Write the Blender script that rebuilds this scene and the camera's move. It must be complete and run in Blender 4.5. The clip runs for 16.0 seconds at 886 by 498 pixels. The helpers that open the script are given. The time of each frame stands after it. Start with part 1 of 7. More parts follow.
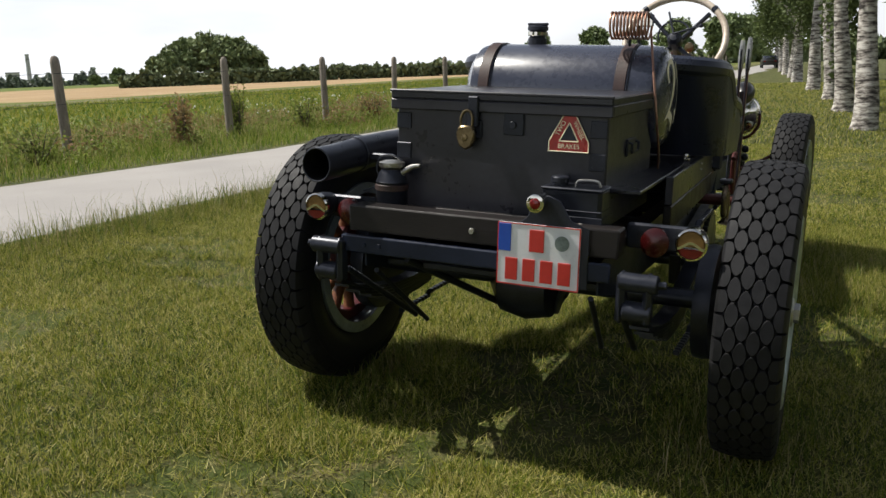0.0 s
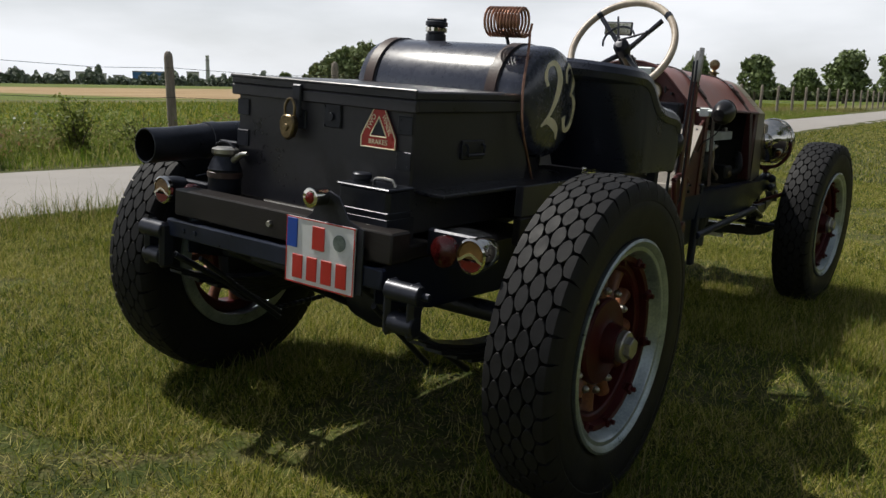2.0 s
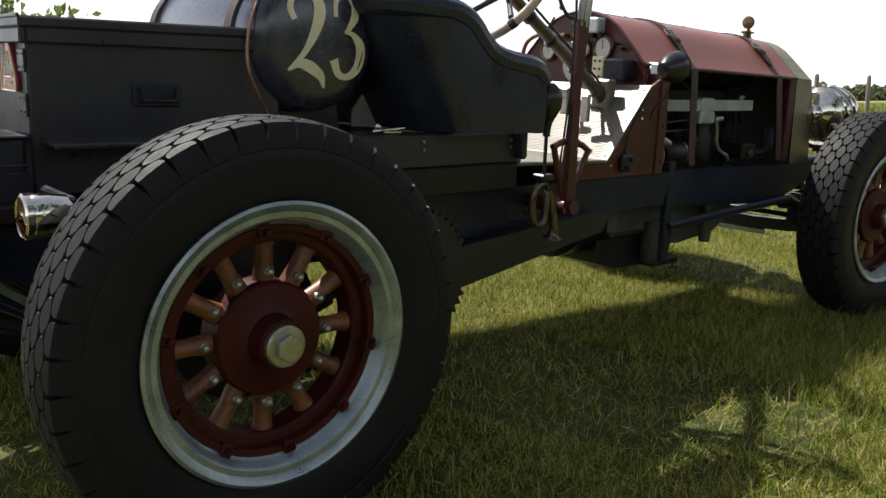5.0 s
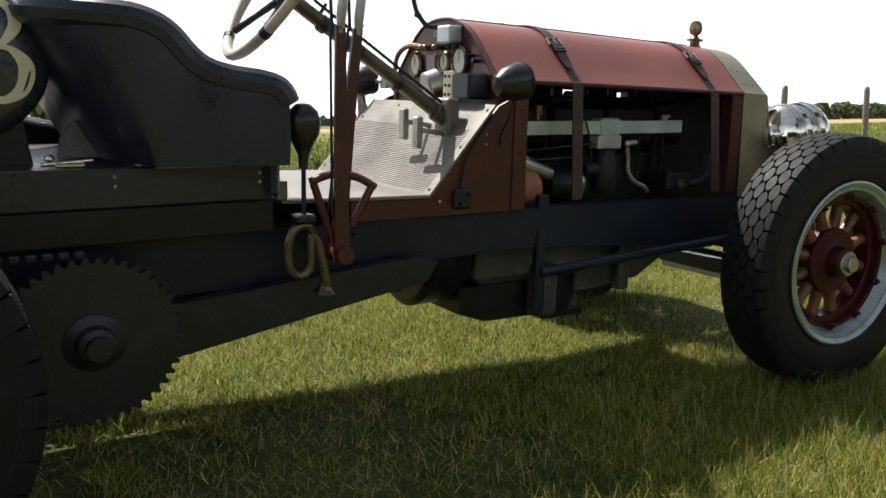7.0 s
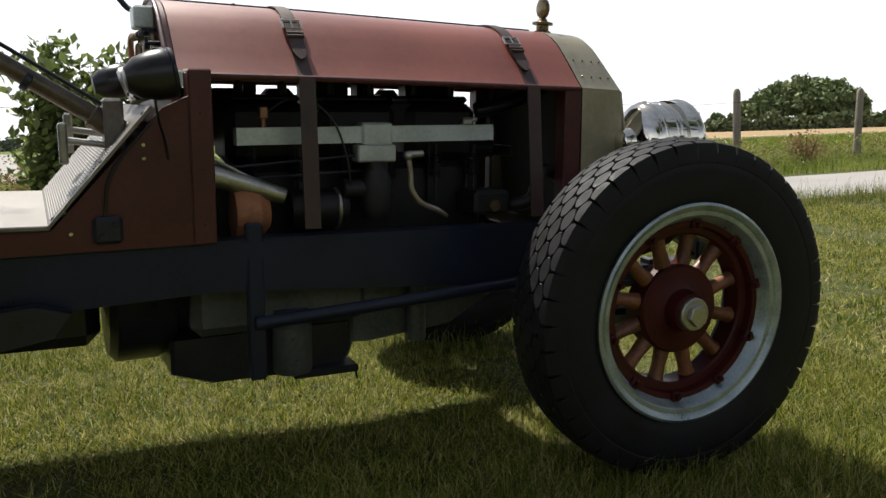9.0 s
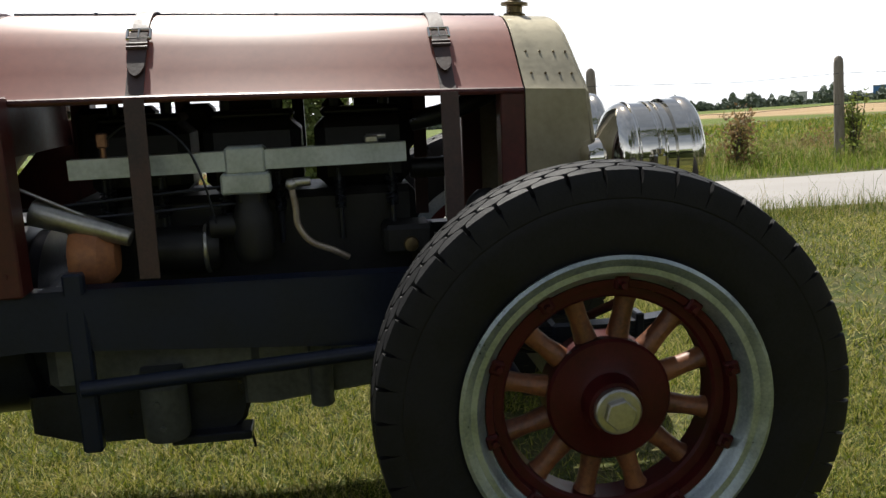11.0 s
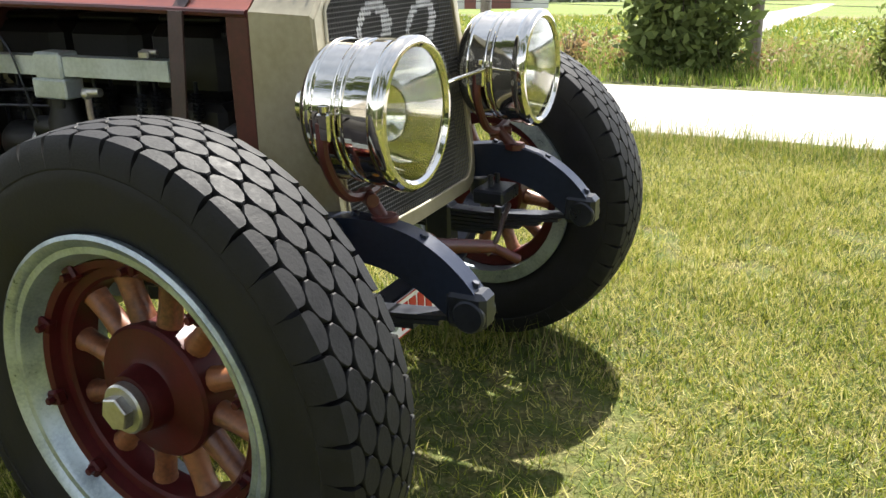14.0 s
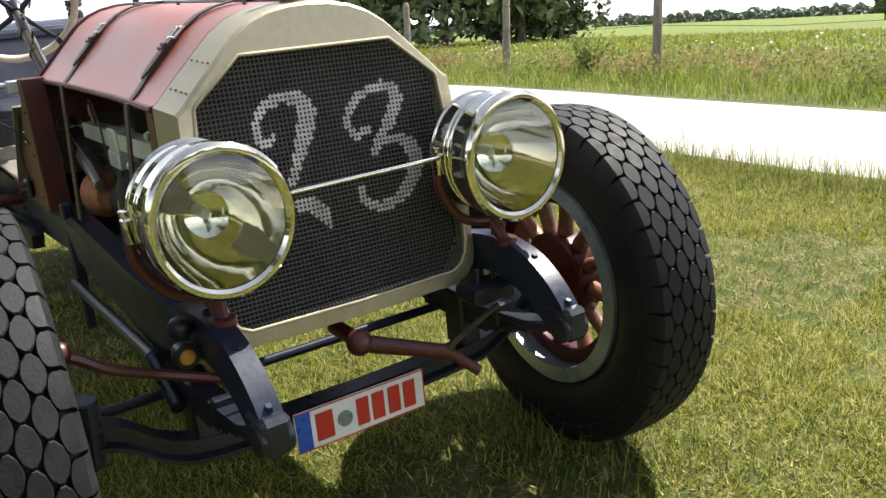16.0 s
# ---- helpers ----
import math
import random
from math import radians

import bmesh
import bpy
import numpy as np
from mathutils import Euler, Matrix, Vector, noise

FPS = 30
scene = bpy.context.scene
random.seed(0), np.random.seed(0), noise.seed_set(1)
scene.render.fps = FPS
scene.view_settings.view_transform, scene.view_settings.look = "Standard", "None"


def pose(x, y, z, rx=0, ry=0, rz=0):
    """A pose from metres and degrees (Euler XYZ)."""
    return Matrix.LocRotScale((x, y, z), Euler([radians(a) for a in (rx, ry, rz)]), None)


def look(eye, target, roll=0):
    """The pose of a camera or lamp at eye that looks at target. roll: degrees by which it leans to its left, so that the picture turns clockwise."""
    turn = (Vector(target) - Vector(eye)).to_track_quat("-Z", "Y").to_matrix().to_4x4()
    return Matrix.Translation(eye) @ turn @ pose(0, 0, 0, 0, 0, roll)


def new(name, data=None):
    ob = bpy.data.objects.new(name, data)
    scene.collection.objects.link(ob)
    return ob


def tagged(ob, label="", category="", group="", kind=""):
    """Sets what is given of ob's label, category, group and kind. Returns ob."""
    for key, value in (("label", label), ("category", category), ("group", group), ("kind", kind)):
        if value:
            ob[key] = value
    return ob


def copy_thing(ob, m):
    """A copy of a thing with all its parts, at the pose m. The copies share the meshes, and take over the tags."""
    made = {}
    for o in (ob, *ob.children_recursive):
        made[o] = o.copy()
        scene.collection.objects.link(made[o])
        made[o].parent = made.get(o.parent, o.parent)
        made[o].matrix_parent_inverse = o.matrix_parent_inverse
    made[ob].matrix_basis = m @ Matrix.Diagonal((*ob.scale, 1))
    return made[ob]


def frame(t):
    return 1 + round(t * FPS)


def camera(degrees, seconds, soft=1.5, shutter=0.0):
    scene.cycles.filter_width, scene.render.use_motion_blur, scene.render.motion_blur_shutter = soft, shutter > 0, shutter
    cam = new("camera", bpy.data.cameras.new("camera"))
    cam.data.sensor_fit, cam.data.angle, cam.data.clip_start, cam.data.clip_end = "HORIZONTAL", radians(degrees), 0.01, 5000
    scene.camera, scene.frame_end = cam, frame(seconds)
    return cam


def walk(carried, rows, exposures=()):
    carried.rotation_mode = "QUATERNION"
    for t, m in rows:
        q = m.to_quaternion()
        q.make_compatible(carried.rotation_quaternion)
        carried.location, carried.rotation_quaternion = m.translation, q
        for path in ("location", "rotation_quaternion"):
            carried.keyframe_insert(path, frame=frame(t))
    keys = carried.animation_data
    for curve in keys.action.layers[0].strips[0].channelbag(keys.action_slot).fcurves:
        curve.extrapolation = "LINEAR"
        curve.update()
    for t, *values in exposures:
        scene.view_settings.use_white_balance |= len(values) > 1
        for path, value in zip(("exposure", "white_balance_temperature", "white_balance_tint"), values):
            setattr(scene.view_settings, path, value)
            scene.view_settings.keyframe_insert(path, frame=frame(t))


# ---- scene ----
cam = camera(55.47, 16.0, soft=1.5)
# The car stands on a verge that rises gently towards the lane; SLOPE carries its own frame (x right, y ahead, origin under the rear axle) into the world.
SLOPE = pose(0, 0, 0, -0.85, 3.15, 0)
# seconds, eye in the car's frame, yaw to the left, pitch, roll
ROWS = [
    (0.0, 1.029, -3.097, 1.355, 24.55, -12.51, 1.14),
    (0.5, 1.287, -2.993, 1.373, 27.97, -12.82, 1.79),
    (1.0, 1.495, -2.792, 1.377, 31.06, -12.15, 4.73),
    (1.5, 1.699, -2.612, 1.350, 32.48, -11.94, 4.59),
    (2.0, 1.885, -2.414, 1.315, 34.43, -11.82, 4.17),
    (2.5, 2.013, -2.160, 1.277, 36.41, -12.06, 3.72),
    (3.0, 2.165, -1.983, 1.225, 40.75, -12.41, 2.88),
    (3.5, 2.291, -1.737, 1.209, 42.14, -12.57, 2.81),
    (4.0, 2.377, -1.444, 1.190, 42.58, -12.63, 3.24),
    (4.2, 2.424, -1.357, 1.170, 43.56, -12.60, 3.05),
    (6.3, 2.798, -0.201, 1.154, 56.70, -10.24, 1.13),
    (6.5, 2.824, -0.062, 1.137, 57.27, -10.26, 0.85),
    (7.0, 2.816, 0.256, 1.187, 57.49, -10.73, 1.35),
    (7.5, 2.846, 0.592, 1.168, 58.24, -10.47, 1.84),
    (8.0, 2.800, 0.965, 1.127, 61.69, -10.63, 1.15),
    (8.5, 2.756, 1.304, 1.170, 62.37, -10.59, 0.64),
    (8.7, 2.759, 1.455, 1.157, 62.60, -10.36, 0.61),
    (11.0, 2.491, 2.856, 1.229, 82.50, -11.24, -2.46),
    (11.5, 2.418, 3.134, 1.252, 83.39, -12.07, -2.55),
    (12.0, 2.403, 3.460, 1.247, 86.73, -14.97, -2.41),
    (12.5, 2.268, 3.736, 1.226, 91.55, -17.54, -1.75),
    (13.0, 2.126, 4.009, 1.242, 100.88, -19.41, -4.12),
    (13.5, 2.034, 4.323, 1.301, 109.97, -19.65, -2.78),
    (14.0, 1.845, 4.568, 1.320, 116.55, -19.57, -1.21),
    (14.5, 1.635, 4.779, 1.352, 124.64, -18.75, -2.92),
    (15.0, 1.411, 5.047, 1.386, 133.15, -17.90, -3.20),
    (15.5, 1.125, 5.184, 1.375, 139.57, -17.21, -3.16),
    (16.0, 0.878, 5.320, 1.396, 146.95, -16.88, -5.05),
]


def eye_pose(x, y, z, yaw, pitch, roll):
    return SLOPE @ pose(x, y, z) @ pose(0, 0, 0, 0, 0, yaw) @ pose(0, 0, 0, 90 + pitch) @ pose(0, 0, 0, 0, 0, roll)


EXPOSURES = [(0.0, 0.24), (0.5, 0.20), (1.0, 0.06), (2.0, -0.14), (2.5, -0.02), (3.0, 0.1), (3.5, 0.45), (4.0, 0.55), (6.3, 0.90), (7.0, 0.80), (7.5, 0.48), (8.5, 0.45), (11.0, 0.48), (11.5, 0.58), (12.0, 0.85), (12.5, 1.58), (13.0, 1.98), (13.5, 2.1), (14.0, 1.88), (14.5, 1.72), (15.0, 1.5), (16.0, 1.42)]
walk(cam, [(r[0], eye_pose(*r[1:])) for r in ROWS], EXPOSURES)

# ---- sky and sun ----
SUN_TO = Vector((-0.65, -0.08, 1.0)).normalized()
SUN_EL, SUN_AZ = math.asin(SUN_TO.z), math.atan2(SUN_TO.x, SUN_TO.y)
world = bpy.data.worlds.new("sky")
scene.world = world
world.use_nodes = True
wt = world.node_tree
wt.nodes.clear()
w_out = wt.nodes.new("ShaderNodeOutputWorld")
w_bg = wt.nodes.new("ShaderNodeBackground")
w_sky = wt.nodes.new("ShaderNodeTexSky")
w_sky.sky_type = "NISHITA"
w_sky.sun_disc = False
w_sky.sun_elevation, w_sky.sun_rotation = SUN_EL, SUN_AZ
w_sky.dust_density, w_sky.air_density = 1.2, 1.0
w_co = wt.nodes.new("ShaderNodeTexCoord")
w_map = wt.nodes.new("ShaderNodeMapping")
w_map.inputs["Scale"].default_value = (1.0, 1.0, 3.5)
w_no = wt.nodes.new("ShaderNodeTexNoise")
w_no.inputs["Scale"].default_value, w_no.inputs["Detail"].default_value = 2.2, 6.0
w_ra = wt.nodes.new("ShaderNodeMapRange")
w_ra.inputs["From Min"].default_value, w_ra.inputs["From Max"].default_value = 0.36, 0.60
w_ra.inputs["To Min"].default_value, w_ra.inputs["To Max"].default_value = 0.65, 1.0
w_mix = wt.nodes.new("ShaderNodeMix")
w_mix.data_type = "RGBA"
w_mix.inputs["B"].default_value = (21.0, 21.6, 22.6, 1)  # thin bright cloud
w_sep = wt.nodes.new("ShaderNodeSeparateXYZ")
w_up = wt.nodes.new("ShaderNodeMapRange")  # cloud thins out towards the zenith
w_up.inputs["From Min"].default_value, w_up.inputs["From Max"].default_value = 0.12, 0.45
w_up.inputs["To Min"].default_value, w_up.inputs["To Max"].default_value = 1.0, 0.18
w_mul = wt.nodes.new("ShaderNodeMath")
w_mul.operation = "MULTIPLY"
for a, b in ((w_co.outputs["Generated"], w_sep.inputs[0]), (w_sep.outputs[2], w_up.inputs["Value"]), (w_ra.outputs[0], w_mul.inputs[0]), (w_up.outputs[0], w_mul.inputs[1]), (w_mul.outputs[0], w_mix.inputs["Factor"])):
    wt.links.new(a, b)
for a, b in ((w_co.outputs["Generated"], w_map.inputs["Vector"]), (w_map.outputs[0], w_no.inputs["Vector"]), (w_no.outputs[0], w_ra.inputs["Value"]),
             (w_sky.outputs[0], w_mix.inputs["A"]), (w_mix.outputs["Result"], w_bg.inputs["Color"]),
             (w_bg.outputs[0], w_out.inputs["Surface"])):
    wt.links.new(a, b)
w_bg.inputs["Strength"].default_value = 0.049
sun = new("sun", bpy.data.lights.new("sun", "SUN"))
sun.data.energy, sun.data.angle, sun.data.color = 5.0, radians(0.6), (1.0, 0.96, 0.88)
sun.matrix_world = look((0, 0, 60), Vector((0, 0, 60)) - SUN_TO)


# ---- shaping tools ----
class Shape:
    """Collects faces of one mesh."""

    def __init__(self):
        self.v, self.f = [], []

    def add(self, verts, faces):
        n = len(self.v)
        self.v.extend([tuple(p) for p in verts])
        self.f.extend([tuple(i + n for i in f) for f in faces])
        return self

    def move(self, m):
        self.v = [tuple(m @ Vector(p)) for p in self.v]
        return self

    def join(self, other, m=None):
        return self.add([m @ Vector(p) for p in other.v] if m else other.v, other.f)

    def box(self, x0, x1, y0, y1, z0, z1, b=0.004, m=None):
        b = min(b, (x1 - x0) * 0.45, (y1 - y0) * 0.45, (z1 - z0) * 0.45)
        lo, hi, idx, vs = (x0, y0, z0), (x1, y1, z1), {}, []
        for s in [(i, j, k) for i in (0, 1) for j in (0, 1) for k in (0, 1)]:
            for a in range(3):
                p = [(hi[n] - (b if n != a else 0)) if s[n] else (lo[n] + (b if n != a else 0)) for n in range(3)]
                idx[s, a] = len(vs)
                vs.append(Vector(p))
        fs = []
        for a in range(3):
            u, w = [n for n in range(3) if n != a]
            for s in (0, 1):
                def key(p, q):
                    k = [0, 0, 0]
                    k[a], k[u], k[w] = s, p, q
                    return idx[tuple(k), a]
                fs.append([key(0, 0), key(1, 0), key(1, 1), key(0, 1)])
            for p in (0, 1):
                for q in (0, 1):
                    e0, e1 = [0, 0, 0], [0, 0, 0]
                    e0[u], e0[w], e1[u], e1[w], e1[a] = p, q, p, q, 1
                    fs.append([idx[tuple(e0), u], idx[tuple(e1), u], idx[tuple(e1), w], idx[tuple(e0), w]])
        for s in [(i, j, k) for i in (0, 1) for j in (0, 1) for k in (0, 1)]:
            fs.append([idx[s, 0], idx[s, 1], idx[s, 2]])
        return self.add([m @ p for p in vs] if m else vs, fs)

    def prism(self, pts, axis, a, b, inset=0.0):
        """A polygon in the plane across the axis (in the order of the other two axes), from a to b."""
        u, w = [n for n in range(3) if n != axis]
        n = len(pts)
        rings = []
        c = Vector((sum(p[0] for p in pts) / n, sum(p[1] for p in pts) / n))
        lay = [(a, 0.0), (b, 0.0)]
        if inset:
            d = inset if b > a else -inset
            lay = [(a, inset), (a + d, 0.0), (b - d, 0.0), (b, inset)]
        for h, ins in lay:
            for p in pts:
                q = Vector(p)
                if ins:
                    q = q + (c - q).normalized() * ins
                v = [0, 0, 0]
                v[axis], v[u], v[w] = h, q[0], q[1]
                rings.append(v)
        k = len(lay)
        fs = [list(range(n)), list(range((k - 1) * n, k * n))]
        for r in range(k - 1):
            fs += [[r * n + i, r * n + (i + 1) % n, (r + 1) * n + (i + 1) % n, (r + 1) * n + i] for i in range(n)]
        return self.add(rings, fs)

    def lathe(self, prof, seg=32, m=None, closed=False, caps=True):
        """Profile of (radius, along x) turned round the x axis."""
        vs, fs, n = [], [], len(prof)
        for i in range(seg):
            c, s = math.cos(2 * math.pi * i / seg), math.sin(2 * math.pi * i / seg)
            vs += [Vector((h, r * c, r * s)) for r, h in prof]
        for i in range(seg):
            j = (i + 1) % seg
            for k in range(n if closed else n - 1):
                k2 = (k + 1) % n
                fs.append([i * n + k, j * n + k, j * n + k2, i * n + k2])
        if not closed and caps:
            for k in (0, n - 1):
                if prof[k][0] > 1e-5:
                    fs.append([i * n + k for i in range(seg)])
        return self.add([m @ p for p in vs] if m else vs, fs)

    def rod(self, p, q, r, r2=None, seg=12):
        p, q = Vector(p), Vector(q)
        m = Matrix.Translation(p) @ (q - p).to_track_quat("X", "Z").to_matrix().to_4x4()
        h = (q - p).length
        r2 = r if r2 is None else r2
        b = min(r, r2, h) * 0.12
        return self.lathe([(r - b, 0), (r, b), (r2, h - b), (r2 - b, h)], seg, m)

    def tube(self, pts, r, seg=10, closed=False, flat=1.0):
        """A pipe along points; r a number or one for each point; flat squeezes it across."""
        pts = [Vector(p) for p in pts]
        n = len(pts)
        rs = r if isinstance(r, (list, tuple)) else [r] * n
        vs, fs, nor = [], [], None
        for i, p in enumerate(pts):
            a, b = pts[i - 1 if i or closed else 0], pts[(i + 1) % n if i < n - 1 or closed else n - 1]
            t = (b - a).normalized()
            if nor is None:
                nor = t.cross(Vector((0, 0, 1)) if abs(t.z) < 0.9 else Vector((1, 0, 0))).normalized()
            else:
                nor = (nor - t * nor.dot(t)).normalized()
            bi = t.cross(nor)
            vs += [p + (nor * math.cos(2 * math.pi * k / seg) * flat + bi * math.sin(2 * math.pi * k / seg)) * rs[i] for k in range(seg)]
        for i in range(n if closed else n - 1):
            j = (i + 1) % n
            fs += [[i * seg + k, i * seg + (k + 1) % seg, j * seg + (k + 1) % seg, j * seg + k] for k in range(seg)]
        if not closed:
            fs += [list(range(seg)), list(range((n - 1) * seg, n * seg))]
        return self.add(vs, fs)

    def loft(self, rings, closed=True, caps=True):
        n = len(rings[0])
        vs = [p for ring in rings for p in ring]
        fs = []
        for i in range(len(rings) - 1):
            for k in range(n if closed else n - 1):
                fs.append([i * n + k, i * n + (k + 1) % n, (i + 1) * n + (k + 1) % n, (i + 1) * n + k])
        if caps and closed:
            fs += [list(range(n)), list(range((len(rings) - 1) * n, len(rings) * n))]
        return self.add(vs, fs)

    def ball(self, c, rx, ry=None, rz=None, seg=20, rings=12):
        ry, rz = ry or rx, rz or rx
        prof = [(math.sin(math.pi * i / rings), -math.cos(math.pi * i / rings)) for i in range(rings + 1)]
        prof[0], prof[-1] = (1e-6, -1), (1e-6, 1)
        m = Matrix.Translation(c) @ Matrix.Diagonal((rx, ry, rz, 1))
        return self.lathe(prof, seg, m)

    def bolt(self, p, way, r=0.008, h=0.006):
        p, way = Vector(p), Vector(way).normalized()
        return self.rod(p - way * 0.002, p + way * h, r, r * 0.85, 6)

    def mesh(self, name, angle=32):
        me = bpy.data.meshes.new(name)
        me.from_pydata(self.v, [], self.f)
        bm = bmesh.new()
        bm.from_mesh(me)
        bmesh.ops.recalc_face_normals(bm, faces=bm.faces)
        bm.to_mesh(me)
        bm.free()
        if angle:
            me.polygons.foreach_set("use_smooth", [True] * len(me.polygons))
            me.set_sharp_from_angle(angle=radians(angle))
        return me


def of_car(ob):
    while ob is not None and ob.name.split(".")[0] != "vintage_car":
        if ob.name.split(".")[0] == "wheel":
            return False
        ob = ob.parent
    return ob is not None


def settle(p):
    """Eases the car's drawn stations onto its true ones: the body narrows ahead of the seat and rides a little high."""
    x, y, z = p
    wide = float(np.interp(y, [-0.3, 0.45, 1.2, 1.7, 2.0, 2.2, 3.05, 3.3, 3.5, 4.0], [0.965, 0.985, 0.965, 0.943, 0.93, 0.90, 0.92, 0.965, 0.972, 0.955]))
    along = float(np.interp(y, [-0.65, -0.5, -0.40, 0.40, 0.6, 1.2, 1.7, 2.2, 3.05, 3.36, 3.5, 3.7, 4.0], [0.013, -0.024, -0.022, -0.035, -0.02, 0.0, 0.0, 0.018, 0.025, 0.007, 0.017, 0.008, 0.008]))
    up = float(np.interp(y, [-0.5, -0.3, 0.6, 1.2, 1.7, 2.2, 3.36, 3.5, 4.0], [0.016, 0.030, 0.030, 0.026, 0.016, 0.023, 0.021, 0.014, 0.006]))
    low = min(max((z - 0.75) / 0.30, 0.0), 1.0) if y < 0.3 else 1.0
    return (x * wide + 0.004, y + along, z + 0.015 + (up - 0.015) * low)


def part(name, shape, material, parent=None, label="", angle=32, at=None):
    if name != "wheel" and of_car(parent):
        shape = Shape().add([settle(p) for p in shape.v], shape.f)
    ob = new(name, shape.mesh(name, angle))
    ob.data.materials.append(material)
    if parent:
        ob.parent = parent
    if at is not None:
        ob.matrix_local = at
    return tagged(ob, label)


def thing(name, label, category, m=None, group="", kind=""):
    ob = new(name)
    ob.empty_display_size = 0.1
    if m is not None:
        ob.matrix_world = m
    return tagged(ob, label, category, group, kind)


def stroke(pts, n=8):
    """A smooth line (Catmull-Rom) through points of any size; returns tuples."""
    pts = [np.array(p, float) for p in pts]
    ext = [2 * pts[0] - pts[1]] + pts + [2 * pts[-1] - pts[-2]]
    out = []
    for i in range(len(pts) - 1):
        a, b, c, d = ext[i:i + 4]
        for k in range(n):
            t = k / n
            out.append(0.5 * (2 * b + (c - a) * t + (2 * a - 5 * b + 4 * c - d) * t * t + (3 * b - a - 3 * c + d) * t ** 3))
    return out + [pts[-1]]


def ribbon(line, place, thick=0.002):
    """A painted stroke: points of (u, v, half width); place() maps (u, v, height) into space."""
    shape, rings = Shape(), []
    for i, p in enumerate(line):
        a, b = line[max(i - 1, 0)], line[min(i + 1, len(line) - 1)]
        d = np.array([b[0] - a[0], b[1] - a[1]])
        d = d / (np.linalg.norm(d) + 1e-9)
        nrm = np.array([-d[1], d[0]]) * p[2]
        rings.append([place(p[0] + nrm[0], p[1] + nrm[1], 0), place(p[0] + nrm[0], p[1] + nrm[1], thick),
                      place(p[0] - nrm[0], p[1] - nrm[1], thick), place(p[0] - nrm[0], p[1] - nrm[1], 0)])
    return shape.loft(rings)


TWO = [(0.10, 0.66, 0.035), (0.05, 0.80, 0.04), (0.13, 0.95, 0.03), (0.32, 0.99, 0.045), (0.44, 0.84, 0.075), (0.40, 0.60, 0.07), (0.25, 0.32, 0.04), (0.04, 0.09, 0.02)]
TWO_FOOT = [(0.02, 0.08, 0.015), (0.16, 0.16, 0.05), (0.32, 0.12, 0.07), (0.46, 0.02, 0.05), (0.52, -0.12, 0.012)]
THREE = [(0.66, 0.72, 0.03), (0.68, 0.90, 0.03), (0.80, 0.99, 0.03), (0.93, 0.93, 0.05), (0.96, 0.76, 0.06), (0.84, 0.58, 0.03), (0.80, 0.55, 0.02), (0.92, 0.52, 0.035), (1.04, 0.36, 0.075), (1.00, 0.14, 0.07),
         (0.84, 0.02, 0.04), (0.70, 0.06, 0.045), (0.63, 0.22, 0.06)]

# the looser hand on the grille: x, z and half width in metres
MESH_TWO = [(0.146, 1.102, 0.009), (0.174, 1.093, 0.010), (0.185, 1.128, 0.010), (0.167, 1.165, 0.010), (0.124, 1.185, 0.012), (0.075, 1.184, 0.018), (0.053, 1.153, 0.023), (0.066, 1.107, 0.022), (0.094, 1.049, 0.015), (0.122, 0.992, 0.008)]
MESH_FOOT = [(0.140, 0.944, 0.008), (0.095, 0.942, 0.017), (0.058, 0.920, 0.018), (0.042, 0.882, 0.007)]
MESH_THREE = [(-0.098, 1.084, 0.010), (-0.064, 1.078, 0.010), (-0.050, 1.112, 0.010), (-0.073, 1.154, 0.010), (-0.127, 1.179, 0.010), (-0.177, 1.177, 0.014), (-0.190, 1.143, 0.020), (-0.163, 1.095, 0.016), (-0.117, 1.046, 0.009), (-0.108, 1.024, 0.007), (-0.147, 1.053, 0.010), (-0.191, 1.048, 0.014), (-0.223, 1.010, 0.022), (-0.209, 0.954, 0.021), (-0.159, 0.910, 0.014), (-0.101, 0.899, 0.011), (-0.060, 0.920, 0.011), (-0.056, 0.952, 0.010)]


# ---- materials ----
def ramp(nt, fac, stops):
    n = nt.nodes.new("ShaderNodeValToRGB")
    e = n.color_ramp.elements
    while len(e) < len(stops):
        e.new(0.5)
    for k, (pos, col) in zip(e, stops):
        k.position, k.color = pos, (*col, 1)
    nt.links.new(fac, n.inputs[0])
    return n.outputs[0]


def noise_of(nt, scale, detail=4.0, rough=0.55, vec=None, stretch=None):
    if vec is None:
        vec = nt.nodes.new("ShaderNodeTexCoord").outputs["Object"]
    if stretch:
        mp = nt.nodes.new("ShaderNodeMapping")
        mp.inputs["Scale"].default_value = stretch
        nt.links.new(vec, mp.inputs["Vector"])
        vec = mp.outputs[0]
    n = nt.nodes.new("ShaderNodeTexNoise")
    n.inputs["Scale"].default_value, n.inputs["Detail"].default_value, n.inputs["Roughness"].default_value = scale, detail, rough
    nt.links.new(vec, n.inputs["Vector"])
    return n.outputs[0]


